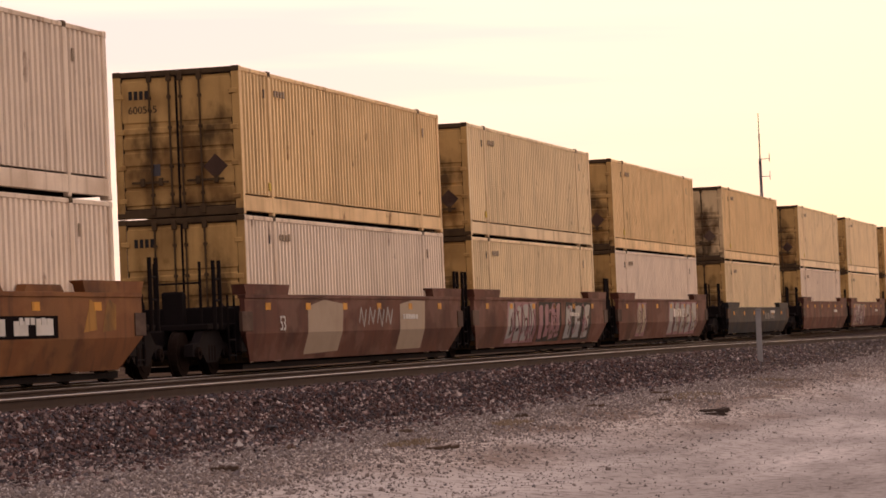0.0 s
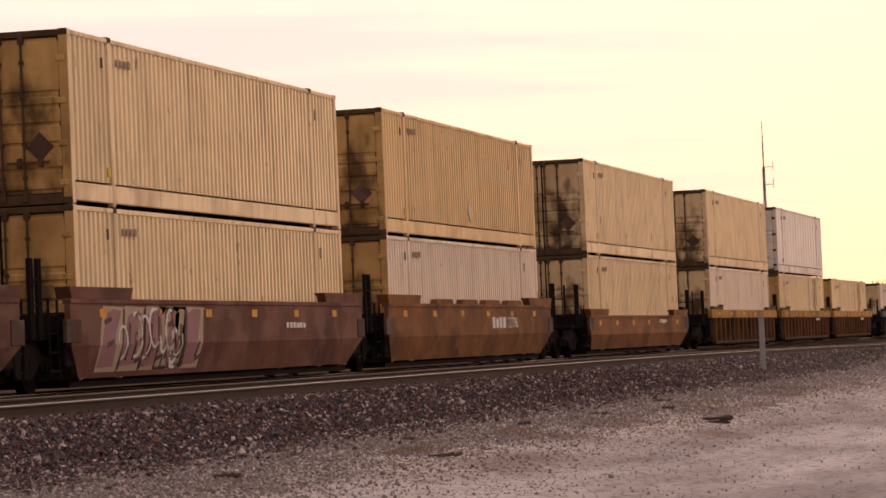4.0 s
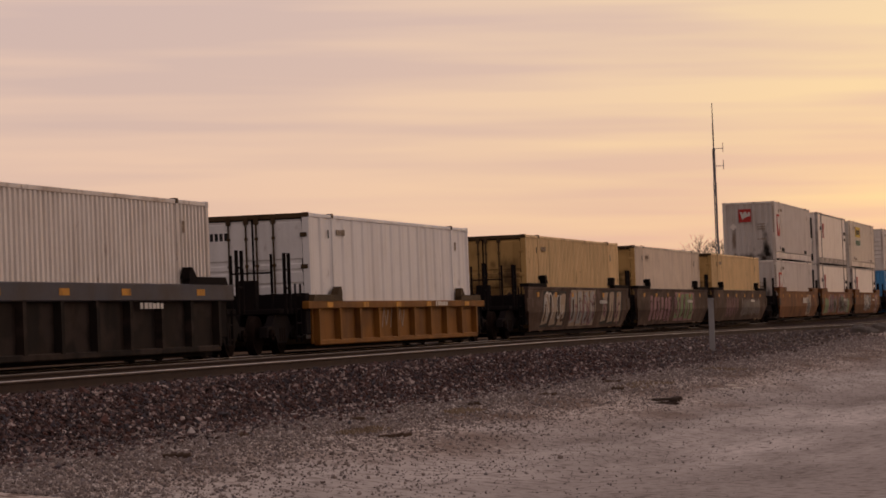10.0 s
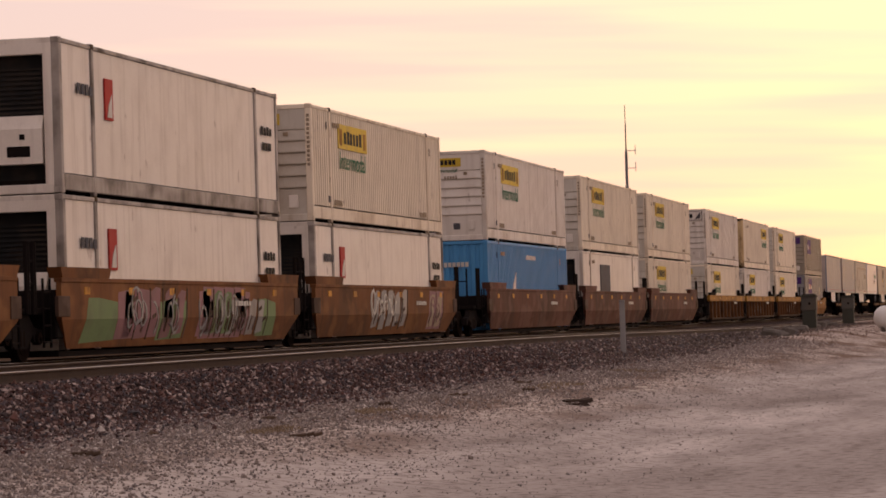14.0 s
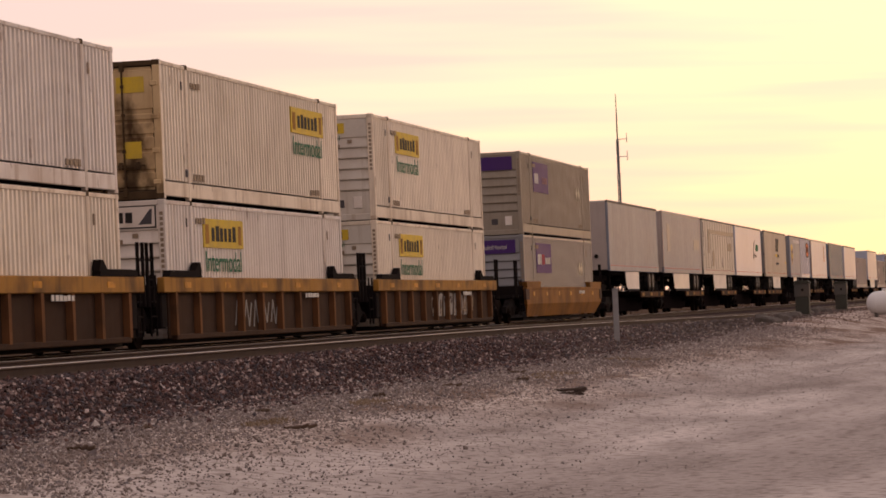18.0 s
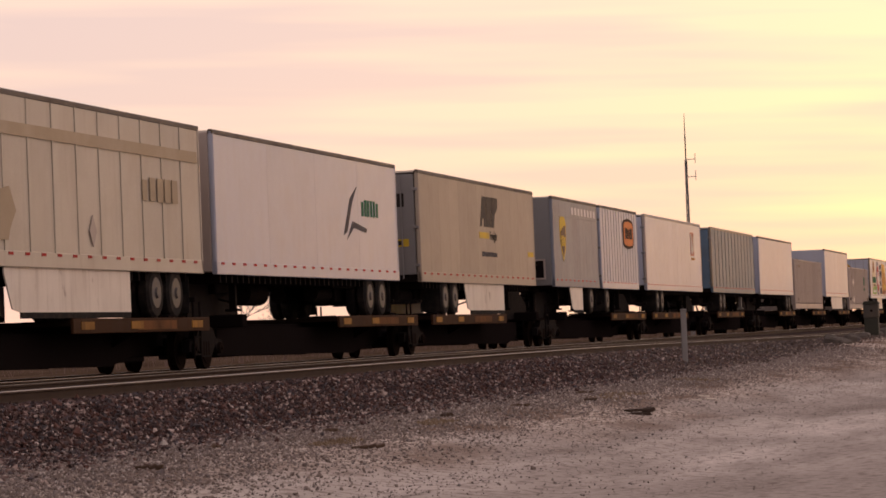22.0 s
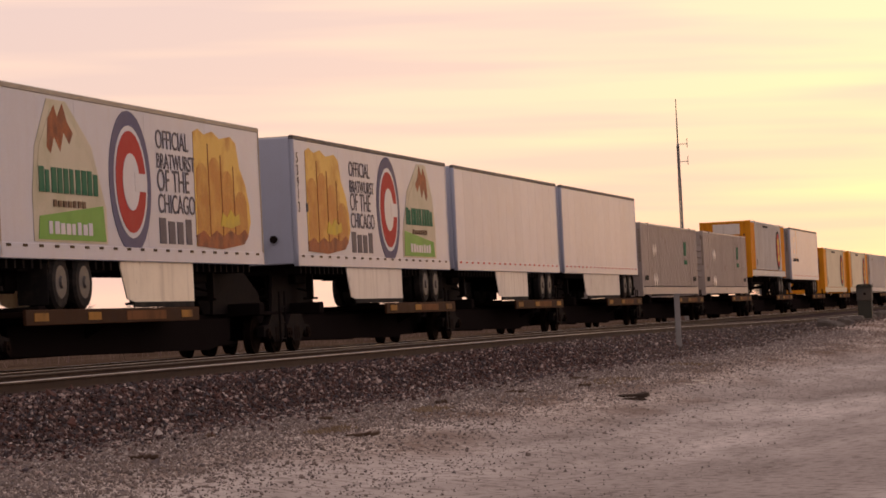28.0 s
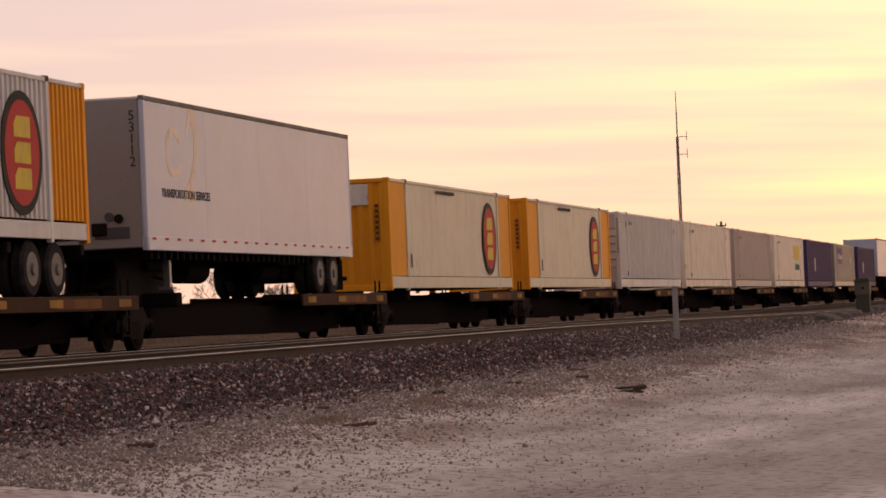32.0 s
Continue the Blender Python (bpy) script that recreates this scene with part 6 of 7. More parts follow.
        flat(ob, "printed_food", yellow_plate, pic([(12.9, 2.84), (13.1, 3.12), (13.4, 3.02), (13.7, 3.2), (14.0, 3.05), (14.3, 3.12), (14.35, 2.9), (13.7, 2.8)]), Y - 0.018, "printed mustard", logo + "m")
        if logo == "food_nose":
            part("word", lettering("5\n3\n9\n1\n3", 0.34, black_paint, 0), ob, at=Matrix.Translation((0.16, Y - 0.014, 4.4)))
            bars(ob, chord_grey, 0.9, 2.2, 3.3, 3.5, 5, y=Y - 0.006, seed=52)
        if logo == "food_rear":
            part("end_print", shared(("end_print",), bun_tan, lambda q: q.box(-0.014, -0.004, -1.1, 1.1, 2.4, 3.5)), ob, "printed food picture")
            part("end_print", shared(("end_print", "f"), food_brown, lambda q: q.prism(disc(0.0, 3.0, 0.9, 0.4), "x", -0.02, -0.006)), ob)
            part("end_print", shared(("end_print", "g"), bun_tan, lambda q: q.prism([(0.95, 4.2), (0.8, 4.55), (0.4, 4.7), (0.15, 4.5), (0.1, 4.2)], "x", -0.02, -0.006)), ob)
    if st.get("emblem_small"):
        flat(ob, "emblem", black_paint, [(15.2, 3.2), (15.35, 2.95), (15.6, 3.4), (15.4, 3.1)], Y - 0.006, key="sm")


TRAILERS = {
    "silver": dict(side=van_silver, end=grey, label="silver-grey dry van trailer with faint sign patches and white skirt", skirt_paint=ivory, logo="ghost", skirt=(4.0, 10.6), cap=grey, panel=1.22),
    "silver_plain": dict(side=van_silver, end=grey, label="silver-grey dry van trailer with white side skirts", skirt=(5.0, 9.4), panel=1.22),
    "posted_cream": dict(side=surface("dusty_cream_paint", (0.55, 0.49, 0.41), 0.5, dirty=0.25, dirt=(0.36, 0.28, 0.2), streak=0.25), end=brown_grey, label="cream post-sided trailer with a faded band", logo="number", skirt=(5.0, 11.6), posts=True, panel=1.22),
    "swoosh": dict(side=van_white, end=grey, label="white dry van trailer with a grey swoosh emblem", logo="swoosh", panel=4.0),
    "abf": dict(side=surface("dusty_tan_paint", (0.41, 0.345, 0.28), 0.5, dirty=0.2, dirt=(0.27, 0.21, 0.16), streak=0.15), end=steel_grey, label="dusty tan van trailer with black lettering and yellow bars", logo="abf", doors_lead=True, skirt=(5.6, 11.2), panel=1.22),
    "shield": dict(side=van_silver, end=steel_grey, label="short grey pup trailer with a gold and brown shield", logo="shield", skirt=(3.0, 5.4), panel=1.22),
    "orange_badge": dict(side=van_white, end=van_white, label="short white pup trailer with an orange-red badge", logo="orange_badge", posts=True, panel=0.61, doors_lead=True),
    "red_end": dict(side=van_white, end=van_white, label="white dry van trailer with an orange-red sign near one end", logo="red_end", doors_lead=True, panel=1.22, cap=grey),
    "slate": dict(side=slate, end=slate, label="slate-blue post-sided van trailer, dusty and streaked", doors_lead=True, posts=True, panel=1.22, cap=brown_grey, pale_leg=True),
    "white": dict(side=van_white, end=van_white, label="plain white dry van trailer", panel=2.44),
    "white_skirt": dict(side=van_white, end=van_white, label="plain white dry van trailer with side skirts", panel=1.22, skirt=(4.0, 11.8)),
    "white_short_skirt": dict(side=van_white, end=van_white, label="plain white panelled van trailer with a short skirt", panel=1.22, skirt=(5.6, 10.6)),
    "food_rear": dict(side=van_white, tape=door_gear, end=van_white, label="white van trailer printed with food, ring sign and lettering, doors leading", logo="food_rear", doors_lead=True, skirt=(6.4, 11.0), panel=4.0, skirt_paint=ivory, cap=brown_grey),
    "food_nose": dict(side=van_white, tape=door_gear, end=van_white, label="white van trailer printed with food, ring sign and lettering, nose leading", logo="food_nose", skirt=(4.6, 10.4), panel=4.0),
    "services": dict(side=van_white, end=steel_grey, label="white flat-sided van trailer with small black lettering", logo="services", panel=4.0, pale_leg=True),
    "chassis": dict(side=van_white, box=False, label="black container chassis trailer on its wheels"),
}


# ---------------------------------------------------------------- ground and track
def step(a, b, v):
    k = min(1.0, max(0.0, (v - a) / (b - a)))
    return k * k * (3 - 2 * k)


def ground_height(x, y):
    h = 0.48 * step(4.5, 11, y) * step(40, 22, y)                 # the verge rises towards the ballast
    h += 0.30 * step(85, 150, x) * step(5, 10, y) * step(40, 22, y)
    h += 0.04 * noise.noise((x * 0.15, y * 0.4, 0.3)) * step(150, 60, x)
    h += 0.018 * noise.noise((x * 1.1, y * 1.1, 4.0)) * step(100, 50, x) * step(7, 8.8, y)
    h -= 0.05 * math.exp(-((y - 7.0 + 0.012 * (x - 55)) / 0.45) ** 2) * step(150, 80, x)      # wheel ruts of the lot
    h -= 0.04 * math.exp(-((y - 5.4 + 0.012 * (x - 55)) / 0.45) ** 2) * step(150, 80, x)
    return h * step(3000, 400, math.hypot(x, y))


def ground_material():
    m = bpy.data.materials.new("gravel_and_dry_earth")
    m.use_nodes = True
    n, l = nodes_of(m.node_tree)
    out, bs = n.new("ShaderNodeOutputMaterial"), n.new("ShaderNodeBsdfPrincipled")
    l.new(bs.outputs[0], out.inputs[0])
    co, sep = n.new("ShaderNodeTexCoord"), n.new("ShaderNodeSeparateXYZ")
    l.new(co.outputs["Object"], sep.inputs[0])

    def noise_of(sc, det, stretch=(1, 1, 1)):
        mp, t = n.new("ShaderNodeMapping"), n.new("ShaderNodeTexNoise")
        mp.inputs["Scale"].default_value = stretch
        l.new(co.outputs["Object"], mp.inputs[0])
        l.new(mp.outputs[0], t.inputs["Vector"])
        t.inputs["Scale"].default_value, t.inputs["Detail"].default_value = sc, det
        return t.outputs[0]

    def rng(v, a, b, c=0.0, d=1.0):
        r = n.new("ShaderNodeMapRange")
        l.new(v, r.inputs[0])
        for i, q in enumerate((a, b, c, d)):
            r.inputs[i + 1].default_value = q
        return r.outputs[0]

    def calc(op, a, b):
        q = n.new("ShaderNodeMath")
        q.operation = op
        for i, v in enumerate((a, b)):
            if isinstance(v, (int, float)):
                q.inputs[i].default_value = v
            else:
                l.new(v, q.inputs[i])
        return q.outputs[0]

    def mix(fac, a, b, kind="MIX"):
        q = n.new("ShaderNodeMixRGB")
        q.blend_type = kind
        for i, v in enumerate((fac, a, b)):
            if isinstance(v, (int, float)):
                q.inputs[i].default_value = v
            elif isinstance(v, tuple):
                q.inputs[i].default_value = (*v, 1)
            else:
                l.new(v, q.inputs[i])
        return q.outputs[0]

    edge = calc("ADD", calc("ADD", sep.outputs[1], calc("MULTIPLY", sep.outputs[0], 0.03)), calc("MULTIPLY", rng(noise_of(0.35, 5, (0.4, 1, 1)), 0.3, 0.7, -1, 1), 1.0))
    verge = rng(edge, 8.4, 9.9)                              # 0 on the worn lot, 1 on the pebbly verge
    lot = mix(rng(noise_of(0.3, 7, (0.16, 1.1, 1)), 0.36, 0.64), (0.285, 0.237, 0.212), (0.63, 0.555, 0.51))
    lot = mix(rng(noise_of(0.9, 8, (0.3, 1.0, 1)), 0.45, 0.68, 0, 0.6), lot, (0.20, 0.165, 0.145))
    lot = mix(rng(noise_of(16, 8), 0.42, 0.62, 0, 0.6), lot, (0.44, 0.39, 0.36))
    lot = mix(rng(noise_of(6, 8), 0.5, 0.66, 0, 0.6), lot, (0.14, 0.11, 0.095))
    peb = mix(rng(noise_of(9, 8), 0.42, 0.58), (0.215, 0.16, 0.135), (0.595, 0.512, 0.452))
    peb = mix(rng(noise_of(0.5, 4, (0.5, 1.4, 1)), 0.44, 0.6, 0, 0.85), peb, (0.17, 0.112, 0.085))
    near = mix(verge, lot, peb)
    field = mix(rng(noise_of(0.25, 7, (0.3, 1, 1)), 0.38, 0.66), (0.06, 0.038, 0.026), (0.13, 0.092, 0.065))
    past = rng(sep.outputs[1], 21.5, 23.0)
    far = rng(sep.outputs[0], 230, 300)
    both = calc("MAXIMUM", past, far)
    l.new(mix(both, near, field), bs.inputs["Base Color"])
    bs.inputs["Roughness"].default_value = 0.95
    bs.inputs["Specular IOR Level"].default_value = 0.0
    b = n.new("ShaderNodeBump")
    b.inputs["Strength"].default_value, b.inputs["Distance"].default_value = 0.6, 0.03
    l.new(calc("ADD", noise_of(14, 6), calc("MULTIPLY", noise_of(2.5, 4), 0.7)), b.inputs["Height"])
    l.new(b.outputs[0], bs.inputs["Normal"])
    return m


def make_ground():
    xs = [-3000, -800, -200, -40, 0] + [10 + 0.7 * i for i in range(160)] + [122 + 3 * i for i in range(40)] + [260, 320, 450, 700, 1200, 2500, 4200]
    ys = [-3000, -900, -250, -60, -20, -8] + [-4 + 0.35 * i for i in range(58)] + [17.5, 19, 21, 23, 26, 32, 45, 80, 160, 400, 1000, 3000]
    v = [(x, y, ground_height(x, y)) for x in xs for y in ys]
    k = len(ys)
    f = [(i * k + j, (i + 1) * k + j, (i + 1) * k + j + 1, i * k + j + 1) for i in range(len(xs) - 1) for j in range(k - 1)]
    me = bpy.data.meshes.new("ground")
    me.from_pydata(v, [], f)
    me.materials.append(ground_material())
    for p in me.polygons:
        p.use_smooth = True
    tagged(new("ground", me), "worn gravel lot with a pebbly verge and dry field", "ground", kind="structure")


def stones_mesh(name, count, place, size, material, seed):
    """Many small broken stones joined in one mesh: squashed, twisted octahedra."""
    r = np.random.default_rng(seed)
    base = np.array([(1, 0, 0), (-1, 0, 0), (0, 1, 0), (0, -1, 0), (0, 0, 1), (0, 0, -1)], float)
    face = np.array([(0, 2, 4), (2, 1, 4), (1, 3, 4), (3, 0, 4), (2, 0, 5), (1, 2, 5), (3, 1, 5), (0, 3, 5)])
    pos, sc = place(r, count), np.exp(r.normal(0, 0.35, (count, 1, 1))) * size
    jit = 1 + r.uniform(-0.35, 0.35, (count, 6, 3))
    ax = r.normal(size=(count, 3))
    ax /= np.linalg.norm(ax, axis=1)[:, None]
    an = r.uniform(0, 6.28, count)
    K = np.zeros((count, 3, 3))
    K[:, 0, 1], K[:, 0, 2], K[:, 1, 0], K[:, 1, 2], K[:, 2, 0], K[:, 2, 1] = -ax[:, 2], ax[:, 1], ax[:, 2], -ax[:, 0], -ax[:, 1], ax[:, 0]
    R = np.eye(3) + np.sin(an)[:, None, None] * K + (1 - np.cos(an))[:, None, None] * (K @ K)
    flatten = np.stack([np.ones(count), r.uniform(0.6, 1, count), r.uniform(0.45, 0.9, count)], 1)[:, None, :]
    v = np.einsum("nij,nkj->nki", R, base[None] * jit * flatten * sc) + pos[:, None, :]
    f = (face[None] + 6 * np.arange(count)[:, None, None]).reshape(-1, 3)
    me = bpy.data.meshes.new(name)
    me.from_pydata(v.reshape(-1, 3).tolist(), [], f.tolist())
    me.materials.append(material)
    return me


def stone_material(name, dark, light, pinkish):
    m = bpy.data.materials.new(name)
    m.use_nodes = True
    n, l = nodes_of(m.node_tree)
    out, bs, geo = n.new("ShaderNodeOutputMaterial"), n.new("ShaderNodeBsdfPrincipled"), n.new("ShaderNodeNewGeometry")
    l.new(bs.outputs[0], out.inputs[0])
    r = n.new("ShaderNodeValToRGB")
    e = r.color_ramp.elements
    grey_c = tuple(0.55 * a + 0.45 * b for a, b in zip(dark, (0.2, 0.19, 0.22)))
    stops = ((0.0, dark), (0.24, pinkish), (0.42, grey_c), (0.58, dark), (0.78, tuple(0.6 * a + 0.4 * b for a, b in zip(dark, pinkish))), (0.90, tuple(0.3 * a + 0.7 * b for a, b in zip(light, pinkish))), (1.0, light))
    for p, c in stops[2:]:
        e.new(p)
    for q, (p, c) in zip(e, stops):
        q.position, q.color = p, (*c, 1)
    l.new(geo.outputs["Random Per Island"], r.inputs[0])
    co, t, mx = n.new("ShaderNodeTexCoord"), n.new("ShaderNodeTexNoise"), n.new("ShaderNodeMixRGB")
    t.inputs["Scale"].default_value, t.inputs["Detail"].default_value = 25, 4
    l.new(co.outputs["Object"], t.inputs["Vector"])
    mx.blend_type, mx.inputs[0].default_value = "MULTIPLY", 0.6
    l.new(r.outputs[0], mx.inputs[1])
    l.new(t.outputs[0], mx.inputs[2])
    l.new(mx.outputs[0], bs.inputs["Base Color"])
    bs.inputs["Roughness"].default_value = 0.85
    bs.inputs["Specular IOR Level"].default_value = 0.25
    return m


def sag(x):
    """How far the siding drops below the main track towards its far end."""
    return 0.0047 * 60 * step(70, 170, x)


def ballast_z(x, y):
    """Height of the ballast under both tracks."""
    d = sag(x) * step(17.2, 15.8, y)
    if y > 12.75:
        return 0.965 - d - 0.05 * math.exp(-((y - 16.93) / 0.5) ** 2)
    return 0.965 - d - (12.75 - y) * 0.38


ballast_mat = stone_material("ballast_stone", (0.042, 0.029, 0.030), (0.72, 0.58, 0.52), (0.17, 0.078, 0.062))
fouled_mat = stone_material("fouled_ballast_stone", (0.095, 0.072, 0.062), (0.56, 0.47, 0.41), (0.20, 0.135, 0.108))
pebble_mat = stone_material("pale_pebble", (0.22, 0.17, 0.15), (0.84, 0.76, 0.70), (0.46, 0.375, 0.33))
grit_mat = stone_material("lot_grit_stone", (0.26, 0.215, 0.19), (0.64, 0.57, 0.52), (0.40, 0.34, 0.305))
bed_mat = surface("ballast_bed", (0.06, 0.045, 0.044), 0.95, dirt=(0.10, 0.072, 0.062), dirty=0.9, scale=9, grain=0.3, bump=1.0, spread=0, spec=0.0)


def loft(q, profile, xs, drop):
    """A profile in y and z drawn along x through the stations xs, lowered by drop(x)."""
    k = len(profile)
    v = [(x, y, z - drop(x, y)) for x in xs for y, z in profile]
    f = [tuple(range(k)), tuple(range(len(v) - 1, len(v) - k - 1, -1))]
    for i in range(len(xs) - 1):
        f += [(i * k + j, i * k + (j + 1) % k, (i + 1) * k + (j + 1) % k, (i + 1) * k + j) for j in range(k)]
    return q.add(v, f)


def make_track():
    stations = [-1250, -200, 0] + [20 + 10 * i for i in range(20)] + [260, 400, 1400]
    q = Shape()
    low = YS - 5.4
    prof = [(low, -0.5), (low + 0.5, -0.2), (10.9, 0.26), (12.75, 0.955), (13.0, 0.965), (16.4, 0.965), (16.93, 0.915), (17.4, 0.965), (YC + 1.7, 0.965), (YC + 2.0, 0.93), (YC + 3.6, -0.15), (YC + 3.6, -0.5)]
    loft(q, prof, stations, lambda x, y: sag(x) * step(17.2, 15.8, y) if y < 17 else 0.0)
    tagged(new("ballast_bed", q.mesh("ballast_bed", bed_mat)), "broad bed of dark ballast under two tracks", "track bed", kind="structure")

    def settled(x, y, r, lo, hi):
        z = np.array([max(ballast_z(a, b), ground_height(a, b)) for a, b in zip(x, y)])
        return np.stack([x, y, z + r.uniform(lo, hi, len(x))], 1)

    def across(r, n):
        return np.where(r.random(n) < 0.9, 11.1 + 2.75 * r.random(n), 11.3 - np.abs(r.normal(0, 0.5, n)))

    tagged(new("ballast_stones", stones_mesh("ballast_stones", 98000, lambda r, n: settled(26 + 74 * r.random(n) ** 1.35, across(r, n), r, -0.012, 0.022), 0.0275, ballast_mat, 3)), "loose dark ballast stones on the track shoulder", "ballast", kind="stuff")
    tagged(new("fouled_ballast_stones", stones_mesh("fouled_ballast_stones", 27000, lambda r, n: settled(68 + 140 * r.beta(1.7, 3.2, n), across(r, n), r, 0.0, 0.02), 0.038, fouled_mat, 4)), "earthy fouled ballast stones further along the shoulder", "ballast", kind="stuff")

    def verge(wide):
        def place(r, n):
            y = 11.6 - np.abs(r.normal(0, wide, n))
            return settled(24 + 92 * r.random(n) ** 1.5, np.where(y < 3.5, 3.5 + 8.0 * r.random(n), y), r, 0.0, 0.01)
        return place
    tagged(new("verge_pebbles", stones_mesh("verge_pebbles", 92000, verge(1.5), 0.0185, pebble_mat, 5)), "pale pebbles scattered over the verge", "pebbles", kind="stuff")
    tagged(new("lot_grit", stones_mesh("lot_grit", 40000, verge(3.0), 0.0095, grit_mat, 6)), "fine grit strewn over the worn lot", "grit", kind="stuff")

    top = ZR + LIFT
    # far siding rail: its unlit, tilted head is put into a duller colour
    for y, rise, head in ((YC - 0.7525, 0.0, rail_top), (YC + 0.7525, 0.0, rail_top), (YS - 0.7525, 0.0, rail_top), (YS + 0.7525, 0.035, dull_rail)):
        t = top + rise
        siding = y < 17
        rail = thing("rail", "worn steel rail of the empty siding" if siding else "steel rail with a worn running head under the train", "rail", "rails of the tracks", kind="structure")
        fall = (lambda x, yy: sag(x)) if siding else (lambda x, yy: 0.0)
        web = [(0.07, -0.185), (0.07, -0.172), (0.02, -0.15), (0.012, -0.13), (0.012, -0.046), (0.036, -0.036), (0.036, -0.0115)]
        q = Shape()
        loft(q, [(y + a, t + c) for a, c in web] + [(y - a, t + c) for a, c in reversed(web)], stations, fall)
        part("rail_web", q.mesh("rail_web", rail_side), rail)
        q = Shape()
        half = [(0.036, -0.0115), (0.0355, -0.0085), (0.0345, -0.006), (0.030, -0.0032), (0.024, -0.001), (0.016, 0.0)]
        loft(q, [(y - a, t + c) for a, c in half] + [(y + a, t + c) for a, c in reversed(half)], stations, fall)
        part("rail_head", q.mesh("rail_head", head), rail, "bright worn running head" if head is rail_top else "dull running head")
    ties = thing("sleepers", "dark creosoted timber sleepers sunk in the ballast", "sleepers", kind="structure")
    q = Shape()
    q.box(-0.115, 0.115, -1.3, 1.3, 0.80, 0.972, 0.015)
    me = q.mesh("sleeper", sleeper_wood)
    clip = Shape()
    clip.box(-0.09, 0.09, -0.93, -0.58, 0.972, 0.985)
    for yy in (-0.86, -0.66):
        clip.box(-0.02, 0.02, yy - 0.02, yy + 0.02, 0.985, 1.012)
    plate_me = clip.mesh("tie_plate", rusty_iron)
    rr = random.Random(2)
    for i in range(130):
        x = 24 + 0.55 * i + rr.uniform(-0.02, 0.02)
        at = pose(x, YS + rr.uniform(-0.04, 0.04), -sag(x), 0, 0, rr.uniform(-1, 1))
        part("sleeper", me, ties, at=at)
        part("tie_plate", plate_me, ties, at=pose(x, YS, -sag(x)))
    q = Shape()
    for i in range(560):
        x = 15 + 0.55 * i
        q.box(x - 0.115, x + 0.115, YC - 1.3, YC + 1.3, 0.80, 0.972)
        if i > 150:
            q.box(x - 0.115, x + 0.115, YS - 1.3, YS + 1.3, 0.80 - sag(x), 0.972 - sag(x))
    tagged(part("far_sleepers", q.mesh("far_sleepers", sleeper_wood), ties), kind="stuff")


def bare_tree(name, x, y, height, spread, seed, depth=6, label=""):
    """A leafless tree: tapered trunk, limbs and many thin twigs."""
    r = random.Random(seed)
    ob = thing(name, label or "bare winter tree with fine twigs", "tree", "bare trees", at=pose(x, y, ground_height(x, y) - 0.05))
    trunk, limbs, twigs = Shape(), Shape(), Shape()

    def grow(p, d, length, w, k):
        q = p + d * length
        s = trunk if k == depth else (limbs if k > depth - 3 else twigs)
        s.bar(p, q, w, 6 if k > depth - 2 else 3, w * 0.68)
        if k == 0:
            return
        for _ in range(3 if k > 1 else 2):
            nd = (d + Vector((r.gauss(0, 0.5), r.gauss(0, 0.5), r.uniform(-0.1, 0.45))) * spread).normalized()
            grow(p + d * length * r.uniform(0.6, 1.0), nd, length * r.uniform(0.62, 0.86), max(w * 0.6, 0.016), k - 1)
    grow(Vector((0, 0, 0)), Vector((r.uniform(-0.05, 0.05), r.uniform(-0.05, 0.05), 1)).normalized(), height * 0.22, height * 0.016, depth)
    part("trunk", trunk.mesh("trunk", bark, False), ob)
    part("limbs", limbs.mesh("limbs", bark, False), ob)
    part("twigs", twigs.mesh("twigs", bark, False), ob)


def polar(az, dist):
    return dist * math.cos(radians(az)), dist * math.sin(radians(az))


